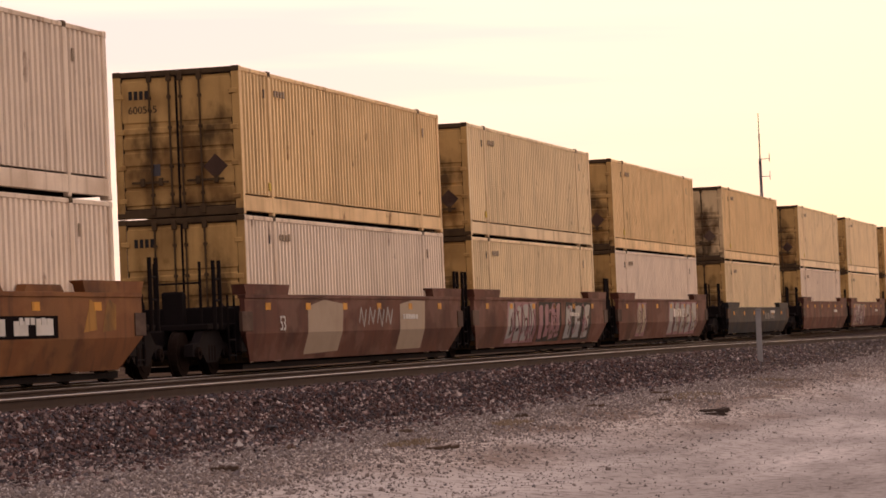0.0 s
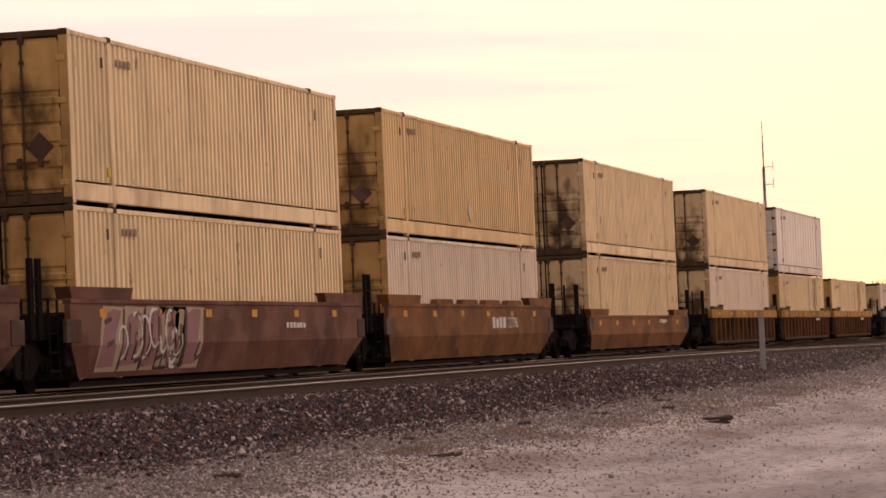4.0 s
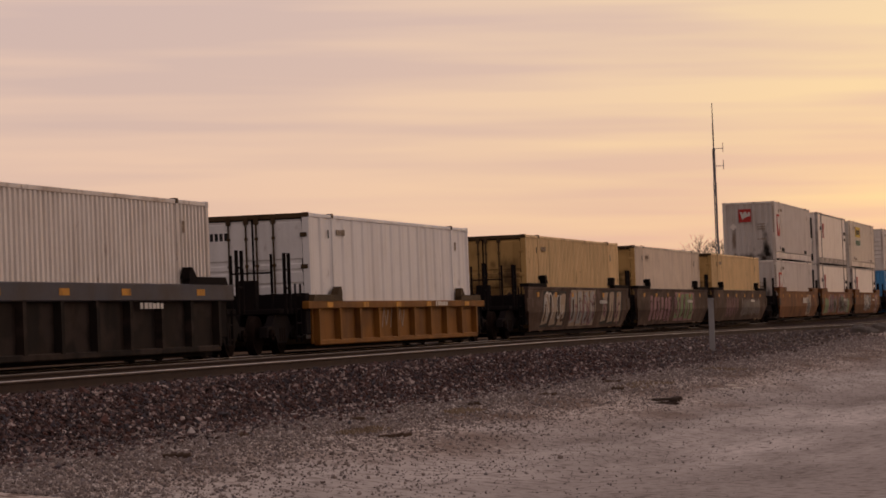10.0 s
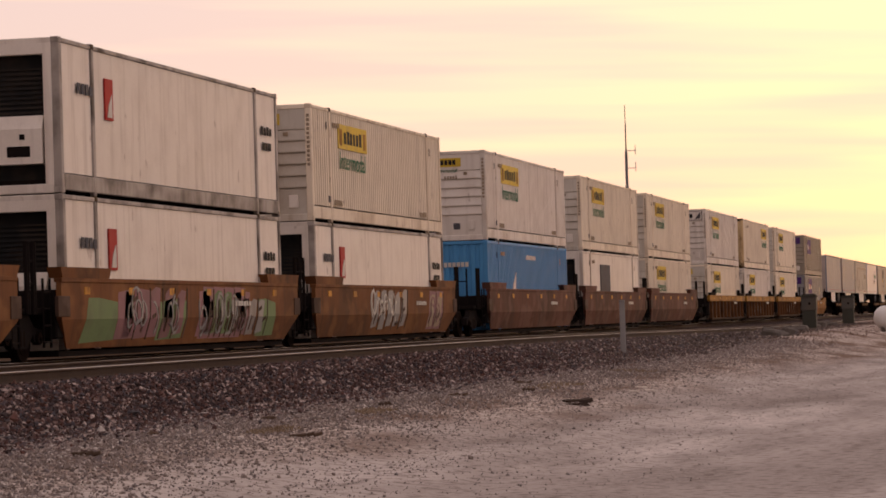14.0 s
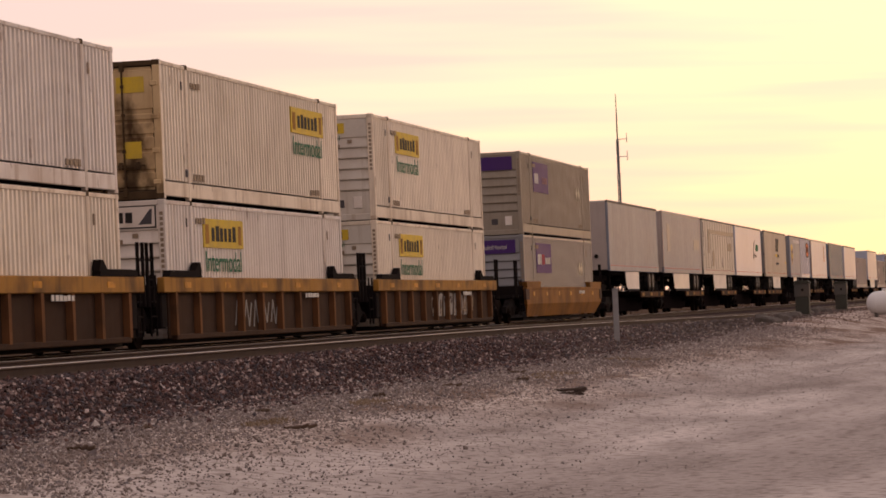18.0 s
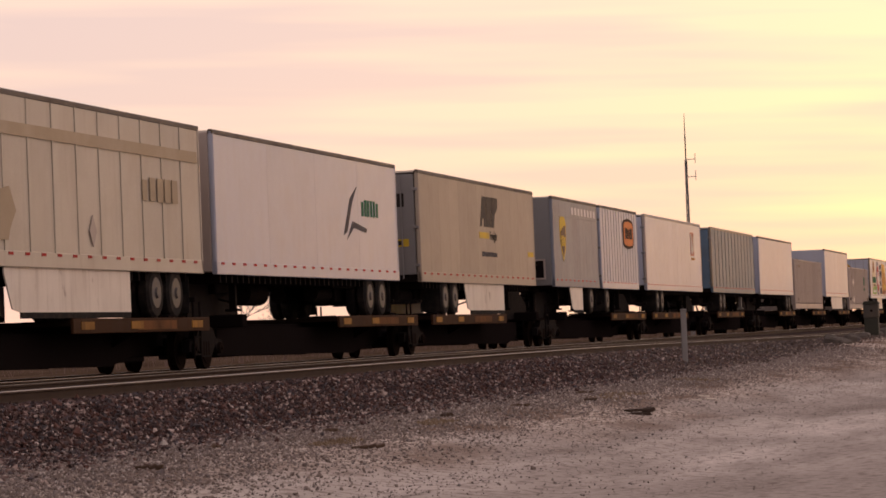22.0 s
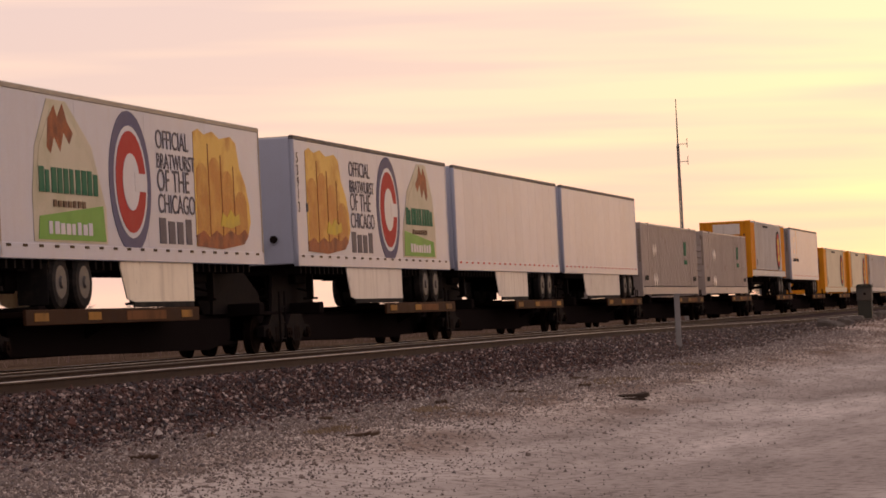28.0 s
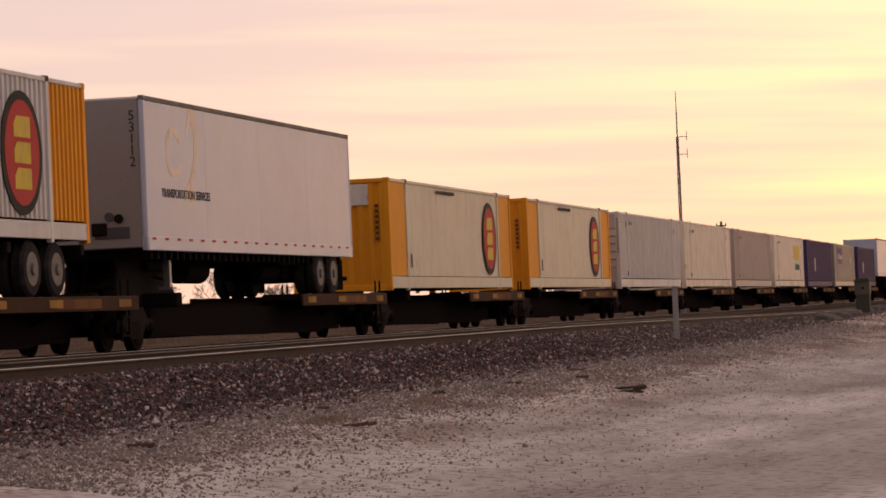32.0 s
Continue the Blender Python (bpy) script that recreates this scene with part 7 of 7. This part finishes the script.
def make_far_things():
    # radio mast
    x, y = polar(7.80, 300)
    mast = thing("radio_mast", "slender grey steel radio mast with two side antennas", "mast", at=pose(x, y, 0))
    q = Shape()
    for k, (z0, z1, w) in enumerate(((0, 9.0, 0.17), (9.0, 14.4, 0.13), (14.4, 17.6, 0.10))):
        for i in range(3):
            a = 2.094 * i
            q.bar((w * math.cos(a), w * math.sin(a), z0), (w * math.cos(a), w * math.sin(a), z1), 0.055, 4)
        n = int((z1 - z0) / 0.45)
        for j in range(n):
            for i in range(3):
                a, b = 2.094 * i, 2.094 * (i + 1)
                q.bar((w * math.cos(a), w * math.sin(a), z0 + j * 0.45), (w * math.cos(b), w * math.sin(b), z0 + (j + 1) * 0.45), 0.018, 3)
    part("lattice", q.mesh("lattice", galvanised), mast)
    q = Shape()
    q.bar((0, 0, 17.4), (0, 0, 20.2), 0.07, 6)
    q.bar((0, 0, 20.2), (0, 0, 22.2), 0.05, 5, 0.035)
    part("whip_antenna", q.mesh("whip_antenna", chord_grey), mast)
    for z in (17.6, 16.0, 14.6, 13.6):
        q = Shape()
        q.round((0, 0), "z", 0.13, z - 0.14, z + 0.14, 8)
        part("collar", q.mesh("collar", galvanised), mast)
    for z in (17.75, 16.05):
        q = Shape()
        d = Vector((math.sin(radians(12)), -math.cos(radians(12)), 0))
        q.bar((0, 0, z), d * 0.95 + Vector((0, 0, z)), 0.035, 5)
        q.bar(d * 0.9 + Vector((0, 0, z - 0.35)), d * 0.9 + Vector((0, 0, z + 0.55)), 0.035, 5)
        part("side_antenna", q.mesh("side_antenna", galvanised), mast)
    # wooden utility pole
    x, y = polar(7.06, 337)
    pole = thing("utility_pole", "dark wooden utility pole with crossarm and transformer can", "utility pole", at=pose(x, y, 0))
    q = Shape()
    q.bar((0, 0, 0), (0, 0, 10.3), 0.19, 8, 0.13)
    part("shaft", q.mesh("shaft", wood), pole)
    q = Shape()
    q.box(-0.06, 0.06, -0.55, 0.55, 9.75, 9.9, 0.01)
    q.box(-0.06, 0.06, -0.4, 0.4, 9.2, 9.3, 0.01)
    part("crossarm", q.mesh("crossarm", wood), pole)
    q = Shape()
    q.round((0, -0.45), "z", 0.24, 8.55, 9.35, 12)
    part("transformer_can", q.mesh("transformer_can", chord_grey), pole)
    for yy in (-0.5, 0.0, 0.5):
        q = Shape()
        q.round((0, yy), "z", 0.07, 9.9, 10.1, 8)
        part("insulator", q.mesh("insulator", chord_grey), pole)
    # marker post beside the track
    post = thing("marker_post", "grey steel marker post beside the ballast", "post", at=pose(85.0, 11.9, 0.63, 0, 0, 12))
    q = Shape()
    q.box(-0.03, 0.03, -0.077, 0.077, -0.4, 1.45, 0.01)
    part("blade", q.mesh("blade", galvanised), post)
    q = Shape()
    q.box(-0.037, 0.037, -0.088, 0.08, 1.42, 1.475, 0.01)
    part("cap", q.mesh("cap", galvanised), post)
    # trackside cabinets
    for x, y, w in ((139.4, 11.0, 0.62), (170.0, 11.3, 0.62)):
        g = ground_height(x, y)
        cab = thing("signal_cabinet", "dull green metal signal cabinet beside the track", "cabinet", "signal cabinets", at=pose(x, y, g))
        q = Shape()
        q.box(-w / 2, w / 2, -w / 2, w / 2, 0.1, 0.89, 0.02)
        lower = part("lower_case", q.mesh("lower_case", box_green), cab)
        q = Shape()
        q.box(-w / 2 - 0.006, -w / 2 + 0.01, -w / 2 + 0.05, w / 2 - 0.05, 0.16, 0.83, 0.004)
        part("door", q.mesh("door", box_green), lower)
        q = Shape()
        q.box(-w / 2 - 0.03, w / 2 + 0.03, -w / 2 - 0.03, w / 2 + 0.03, 0.89, 1.5, 0.025)
        part("upper_case", q.mesh("upper_case", box_grey), cab)
        q = Shape()
        q.prism([(-w / 2 - 0.08, 1.5), (w / 2 + 0.08, 1.5), (w / 2 - 0.04, 1.63), (-w / 2 + 0.04, 1.63)], "x", -w / 2 - 0.08, w / 2 + 0.08)
        part("roof", q.mesh("roof", box_green), cab)
        q = Shape()
        q.box(-w / 2 - 0.08, w / 2 + 0.08, -w / 2 - 0.08, w / 2 + 0.08, -0.25, 0.1, 0.02)
        part("plinth", q.mesh("plinth", concrete), cab)
        q = Shape()
        q.box(-w / 2 - 0.06, -w / 2 - 0.025, -0.08, 0.02, 1.15, 1.25, 0.008)
        part("handle", q.mesh("handle", iron), cab)
    # propane tank
    x, y = polar(2.99, 150)
    tank = thing("propane_tank", "white horizontal gas tank with rounded ends on feet", "tank", at=pose(x, y, ground_height(x, y)))
    bm = bmesh.new()
    bmesh.ops.create_uvsphere(bm, u_segments=24, v_segments=16, radius=0.58)
    for v in bm.verts:
        v.co = Vector((v.co.x, v.co.y, v.co.z))
        v.co.y += 0.36 if v.co.y > 0.01 else (-0.36 if v.co.y < -0.01 else 0)
        v.co.z += 0.77
    me = bpy.data.meshes.new("shell")
    bm.to_mesh(me)
    bm.free()
    me.materials.append(tank_white)
    part("shell", me, tank)
    for yy in (-0.48, 0.48):
        q = Shape()
        q.box(-0.32, 0.32, yy - 0.08, yy + 0.08, -0.05, 0.36, 0.02)
        part("foot", q.mesh("foot", concrete), tank)
    q = Shape()
    q.round((0, 0), "z", 0.16, 1.3, 1.47, 12)
    part("valve_dome", q.mesh("valve_dome", tank_white), tank)
    # broken blocks and rails beside the cabinets
    rr = random.Random(12)
    for i in range(16):
        x = 120 + rr.uniform(0, 44)
        y = 10.9 + rr.uniform(-0.5, 0.5) + 0.022 * (x - 120)
        w, d, h = rr.uniform(0.12, 0.38), rr.uniform(0.25, 0.75), rr.uniform(0.16, 0.38)
        q = Shape()
        q.box(-w, w, -d / 2, d / 2, -0.1, h, 0.08)
        ob = new("concrete_block", q.mesh("concrete_block", concrete))
        ob.matrix_world = pose(x, y, ground_height(x, y), rr.uniform(-8, 8), rr.uniform(-8, 8), rr.uniform(0, 180))
        tagged(ob, "broken grey concrete block lying by the track", "block", "broken blocks")
    # trees behind the line
    near_mast = [(7.86, 345, 12.4, 1.0, 21), (7.68, 347, 11.2, 1.0, 61), (8.05, 343, 11.0, 1.0, 62), (4.55, 372, 10.5, 1.0, 63), (3.8, 380, 10.5, 1.0, 64), (3.4, 380, 9.5, 1.0, 65), (5.62, 380, 9.0, 1.0, 22), (5.28, 400, 11.0, 0.9, 23), (4.95, 410, 9.5, 1.0, 24), (4.35, 390, 10.0, 1.0, 25), (4.0, 420, 10.5, 1.0, 26)]
    behind = [(16.2, 260, 8.5, 0.9, 27), (15.4, 280, 7.0, 1.0, 28), (17.6, 250, 7.5, 1.0, 29), (19.3, 240, 7.0, 1.0, 30), (13.5, 300, 6.5, 1.0, 31), (6.3, 420, 8.0, 1.0, 32), (5.45, 370, 11.0, 1.0, 33), (5.1, 372, 12.0, 1.0, 34), (4.75, 376, 11.0, 1.0, 35), (5.8, 388, 9.5, 1.0, 36), (4.2, 366, 11.0, 1.0, 37)]
    spec = near_mast + behind
    for az, d, h, sp, seed in spec:
        x, y = polar(az, d)
        bare_tree("bare_tree", x, y, h * (1.2 if az > 5.5 else 0.95), sp * 1.3, seed, 7 if seed in (21, 61, 62) else 6)

    # low dry scrub along the far side
    def scrub(name, seed, x0, x1, y0, y1, h0, h1, n, material, label):
        r = random.Random(seed)
        q = Shape()
        for i in range(n):
            x, y = r.uniform(x0, x1), r.uniform(y0, y1)
            h = r.uniform(h0, h1)
            q.bar((x, y, ground_height(x, y)), (x + r.gauss(0, h * 0.3), y + r.gauss(0, h * 0.3), ground_height(x, y) + h), 0.02 + 0.01 * h, 3, 0.004)
        tagged(new(name, q.mesh(name, material, False)), label, "scrub", kind="stuff")
    straw = surface("dry_straw", (0.25, 0.185, 0.125), 0.9, dirt=(0.16, 0.11, 0.07), dirty=0.6, scale=1)
    scrub("far_scrub", 41, 150, 620, 70, 130, 0.4, 1.4, 2600, bark, "low brown winter scrub beyond the track")
    for k, (x0, x1, y0, y1) in enumerate(((34.9, 36.7, 9.1, 9.4), (41.5, 43.0, 9.3, 9.7), (54.5, 58.5, 8.9, 9.5), (68.2, 70.3, 9.0, 9.9))):
        scrub("dry_grass", 50 + k, x0, x1, y0, y1, 0.02, 0.05, 150, straw, "patch of short dry grass on the verge")
    scrub("tall_weeds", 43, 108, 200, 8.2, 11.6, 0.03, 0.12, 900, bark, "dry weeds on the far verge")


def make_litter():
    """Scraps on the verge."""
    x, y = 49.6, 7.75
    q = Shape()
    q.prism([(-0.20, 0.045), (-0.24, 0.08), (-0.10, 0.092), (0.16, 0.082), (0.28, 0.105), (0.31, 0.05), (0.22, 0.035), (0.0, 0.05)], "y", -0.07, 0.08)
    q.prism([(-0.36, -0.02), (-0.33, 0.024), (-0.12, 0.034), (0.12, 0.03), (0.19, 0.0), (0.19, -0.02)], "y", -0.13, 0.03)
    q.prism([(0.10, 0.02), (0.12, 0.05), (0.26, 0.055), (0.28, 0.02)], "y", -0.05, 0.05)
    ob = new("broken_sleeper", q.mesh("broken_sleeper", sleeper_wood))
    ob.matrix_world = pose(x, y, ground_height(x, y), 3, 0, -42)
    tagged(ob, "short split piece of dark old timber on the gravel", "timber")
    rr = random.Random(8)
    spots = [(35.1, 8.7, 0.4), (38.8, 10.1, 0.25), (49.1, 9.6, 0.33), (44.2, 9.7, 0.1), (29.7, 9.65, 0.3), (33.9, 10.2, 0.22), (53.5, 9.2, 0.23), (56.9, 9.9, 0.44)]
    for sx, sy, ln in spots:
        q = Shape()
        n = 4
        for j in range(n):
            a = -ln / 2 + ln * j / n
            q.bar((a, rr.uniform(-0.03, 0.03), 0.02), (a + ln / n, rr.uniform(-0.03, 0.03), 0.02 + rr.uniform(0, 0.04)), 0.025, 5)
        ob = new("stick", q.mesh("stick", wood))
        ob.matrix_world = pose(sx, sy, ground_height(sx, sy), 0, 0, rr.uniform(-70, -10))
        tagged(ob, "dark weathered stick lying on the gravel", "stick", "sticks on the verge")
    for sx, sy, sz in ((44.0, 9.76, 0.052), (32.9, 9.2, 0.027), (39.1, 9.0, 0.027)):
        bm = bmesh.new()
        bmesh.ops.create_icosphere(bm, subdivisions=2, radius=sz)
        for v in bm.verts:
            v.co *= 1 + 0.25 * noise.noise(v.co * 14 + Vector((sx, sy, 0)))
            v.co.z *= 0.75
        me = bpy.data.meshes.new("rock")
        bm.to_mesh(me)
        bm.free()
        me.materials.append(sleeper_wood)
        ob = new("rock", me)
        ob.matrix_world = pose(sx, sy, ground_height(sx, sy) + sz * 0.4)
        tagged(ob, "dark rounded stone on the gravel verge", "rock", "rocks on the verge")
    for sx, sy in ((56.8, 7.8), (58.2, 7.7), (59.4, 8.0)):
        q = Shape()
        q.prism([(-0.15, -0.04), (0.14, -0.06), (0.17, 0.04), (-0.08, 0.06)], "z", 0.0, 0.025)
        ob = new("paper_scrap", q.mesh("paper_scrap", white))
        ob.matrix_world = pose(sx, sy, ground_height(sx, sy) + 0.004, 6, 4, -30)
        tagged(ob, "crumpled pale scrap on the gravel", "litter", "scraps")


# ---------------------------------------------------------------- the train
RB, RO, DB, NV, YL = red_brown, rust_orange, dark_brown, navy, yellow_car
ST, CT, LT, MT = silver_tag, cream_tag, lilac_tag, lime_tag
BROWN = "red-brown steel well car with sprayed graffiti and grime"
ORANGE_L = "rusty orange-brown steel well car with graffiti"
RIBBED = "rust-brown ribbed well car with an orange top chord"
# metres along, kind, paint, chord, first of a set, joined to the next, lower box, upper box, sprays, number, label
HEAD_WELLS = [
    (33.4, "slab", RO, RO, True, False, "pale", "pale", [], None, BROWN),
    (57.0, "slab", RB, RB, True, True, "pale", "tan_c", [(ST, 7.4, 10.4, 0.98, 1.40, 0.05)], None, BROWN),
    (76.15, "slab", RB, RB, False, True, "cream", "cream", [(ST, 3.0, 6.6, 0.48, 1.50, 0.09), (LT, 7.0, 10.0, 0.48, 1.50, 0.1), (ST, 10.6, 14.4, 0.48, 1.50, 0.12)], None, BROWN),
    (95.95, "slab", RB, RB, False, False, "pale", "tan", [(CT, 2.6, 4.2, 0.48, 1.50, 0.16), (ST, 8.6, 14.6, 0.48, 1.55, 0.2)], "253512", BROWN),
    (119.1, "tub", NV, NV, True, False, "cream", "tan_b", [(ST, 9.5, 12.5, 0.85, 1.15, 0.05)], None, "blue-black single well car with orange reflectors"),
    (142.5, "slab", RB, RB, True, True, "pale", "cream", [], None, BROWN),
    (162.4, "slab", RB, RB, False, True, "cream", "cream", [(LT, 0.6, 6.0, 0.48, 1.50, 0.12), (CT, 2.0, 5.0, 0.48, 1.50, 0.1)], None, BROWN),
    (182.34, "slab", RO, RO, False, False, "pale", "tan_patch", [], "727796", "rusty red-brown well car with a clear number"),
    (205.75, "tub", RO, RO, True, False, "pale_b2", "cream_d", [], None, ORANGE_L),
]
MID_WELLS = [
    (229.25, "ribbed", rib_brown, chord_orange, True, True, "pale_a", "cream_a", [], None, RIBBED),
    (248.75, "ribbed", rib_brown, chord_orange, False, True, "cream_run", "white_ribbed", [], None, RIBBED),
    (268.2, "ribbed", rib_brown, chord_orange, False, False, "cream_run", None, [], None, RIBBED),
    (291.95, "ribbed", sooty_wall, chord_grey, True, True, "pale_b", None, [(ST, 13.0, 15.0, 0.7, 1.2, 0.04)], None, "sooty black ribbed well car with a grey chord"),
    (311.6, "ribbed", sooty_wall, chord_grey, False, True, "tan_end", None, [(ST, 2.6, 3.4, 0.7, 1.2, 0.03), (ST, 9.2, 10.4, 0.6, 1.2, 0.03)], None, "sooty black ribbed well car with a grey chord"),
    (331.1, "ribbed", sooty_wall, chord_grey, False, False, "pale_end", None, [], None, "sooty black ribbed well car with a grey chord"),
    (354.6, "ribbed", YL, yellow_car, True, False, "white_frame", None, [(CT, 6.0, 8.4, 0.6, 1.1, 0.05)], None, "yellow-orange ribbed single well car, rusty"),
    (378.6, "slab", DB, DB, True, True, "tan", None, [(CT, 1.4, 5.2, 0.48, 1.50, 0.14), (ST, 6.0, 10.4, 0.48, 1.55, 0.12), (CT, 11.6, 15.6, 0.48, 1.55, 0.16)], None, BROWN),
    (398.3, "slab", DB, DB, False, True, "pale", None, [(LT, 2.0, 7.0, 0.48, 1.40, 0.08), (MT, 8.0, 13.0, 0.48, 1.50, 0.16)], None, "dark brown well car with lime-green graffiti"),
    (418.0, "slab", DB, DB, False, False, "tan", None, [(ST, 8.0, 14.6, 0.48, 1.30, 0.06), (LT, 3.0, 7.0, 0.48, 1.40, 0.06)], None, BROWN),
]
TAIL_WELLS = [
    (441.3, "slab", RO, RO, True, True, "red_sign", "red_sign", [(CT, 11.4, 13.4, 0.48, 1.45, 0.1)], "720048", ORANGE_L),
    (461.4, "slab", RO, RO, False, True, "reefer", "reefer", [(LT, 3.0, 7.4, 0.48, 1.50, 0.08), (ST, 9.0, 14.0, 0.48, 1.30, 0.07), (MT, 8.6, 12.0, 0.48, 1.50, 0.1)], None, ORANGE_L),
    (480.9, "slab", RO, RO, False, False, "reefer", "yellow_sign", [(ST, 5.6, 10.0, 0.48, 1.55, 0.08), (CT, 13.0, 15.0, 0.48, 1.50, 0.2)], None, ORANGE_L),
    (504.4, "slab", RB, RB, True, True, "blue", "yellow_sign_white", [], None, BROWN),
    (524.6, "slab", RB, RB, False, True, "dark_sign", "yellow_sign", [], None, BROWN),
    (544.0, "slab", RB, RB, False, False, "yellow_sign", "yellow_sign", [], None, "dark red-brown well car with yellow reflectors"),
    (567.65, "ribbed", rib_brown, chord_orange, True, True, "yellow_sign", "yellow_sign_clean", [], None, RIBBED),
    (587.0, "ribbed", rib_brown, chord_orange, False, True, "yellow_sign_clean", "yellow_sign_rear", [(ST, 5.0, 9.0, 0.5, 1.1, 0.05)], None, RIBBED),
    (607.4, "ribbed", rib_brown, chord_orange, False, False, "yellow_sign", "yellow_sign", [(ST, 7.0, 13.4, 0.5, 1.2, 0.08)], None, RIBBED),
    (631.15, "tub", YL, YL, True, False, "violet_grey", "violet_brown", [], None, "orange-brown single well car with sloped ends"),
]
WELLS = HEAD_WELLS + MID_WELLS + TAIL_WELLS
# metres along, load, style, first of a set, joined to the next
SPINES = [
    (652.3, "van", "silver_plain", True, True), (670.5, "van", "silver", False, True), (687.6, "van", "posted_cream", False, True), (704.7, "van", "swoosh", False, True), (723.4, "van", "abf", False, False),
    (742.9, "pups", "", True, True), (762.7, "van", "red_end", False, True), (782.4, "van", "slate", False, False),
    (800.9, "van", "white", True, True), (818.1, "box", "grey", False, True), (836.5, "van", "white_skirt", False, True), (853.4, "box", "grey_green", False, True), (871.7, "van", "food_rear", False, False),
    (890.7, "van", "food_nose", True, True), (907.9, "van", "white_short_skirt", False, True), (925.0, "van", "white_skirt", False, True), (942.4, "box", "grey_green", False, True), (961.1, "box", "grey_green", False, False),
    (979.7, "chassis", "orange_ends", True, True), (999.2, "van", "services", False, True), (1019.4, "box", "orange_ends_plain", False, False),
    (1038.3, "box", "orange_ends_plain", True, True), (1056.8, "box", "light_grey", False, True), (1074.7, "box", "ivory_plain", False, True), (1092.5, "box", "grey", False, True), (1110.5, "box", "ivory_yellow", False, False),
    (1129.0, "box", "purple", True, True), (1147.5, "box", "violet_grey", False, True), (1166.5, "box", "purple", False, True), (1185.5, "van", "white", False, True), (1204.0, "van", "silver_plain", False, False),
]


def make_train():
    for i, (u, kind, paint_m, chord_m, first, joined, low, high, sprays, number, label) in enumerate(WELLS):
        nxt = WELLS[i + 1][0] if i + 1 < len(WELLS) else 652.3
        well_car(u, kind, paint_m, chord_m, nxt - u - LEN, first, joined, sprays, {0: "plate", 1: "digits", 20: "murals"}.get(i, ""), number, label, paint_m is rust_orange and u < 200)
        container(low, u, 0.34)
        if high:
            container(high, u, 0.34 + TALL + 0.012)
    for i, (u, load, style, first, joined) in enumerate(SPINES):
        nxt = SPINES[i + 1][0] if i + 1 < len(SPINES) else u + 18
        rev = load == "van" and TRAILERS[style].get("doors_lead")
        n = nxt - u
        deck = (1.0, 11.0) if rev else (n - 9.0, n - 0.8)
        if load == "box":
            deck = (n - 9.4, n - 1.2)
        spine_car(u, n, first, joined, deck)
        if load == "van":
            trailer(u, style)
            hitch(u, 0.9 if not rev else LEN - 0.9)
        elif load == "pups":
            trailer(u, "shield", 8.7)
            trailer(u + 9.3, "orange_badge", 8.5)
            hitch(u, 0.9)
            hitch(u + 9.3, 7.6)
        elif load == "chassis":
            trailer(u, "chassis")
            hitch(u, 0.9)
            container(style, u, 2.13)
        else:
            container(style, u, 1.25)


ROWS = [0.0, 4.0, 8.0, 12.0, 16.0, 20.0, 24.0, 28.0, 32.0]


def motions():
    for ob, u, y, z in MOVERS:
        walk(ob, [(t, pose(u - travelled(t), YC + y, ZR + z)) for t in ROWS])


make_ground()
make_track()
make_far_things()
make_litter()
make_train()
for small in scene.objects:          # stencilled data, too small to pick apart
    if small.name.split(".")[0] in ("mark", "tape_row"):
        small["kind"] = "stuff"
motions()
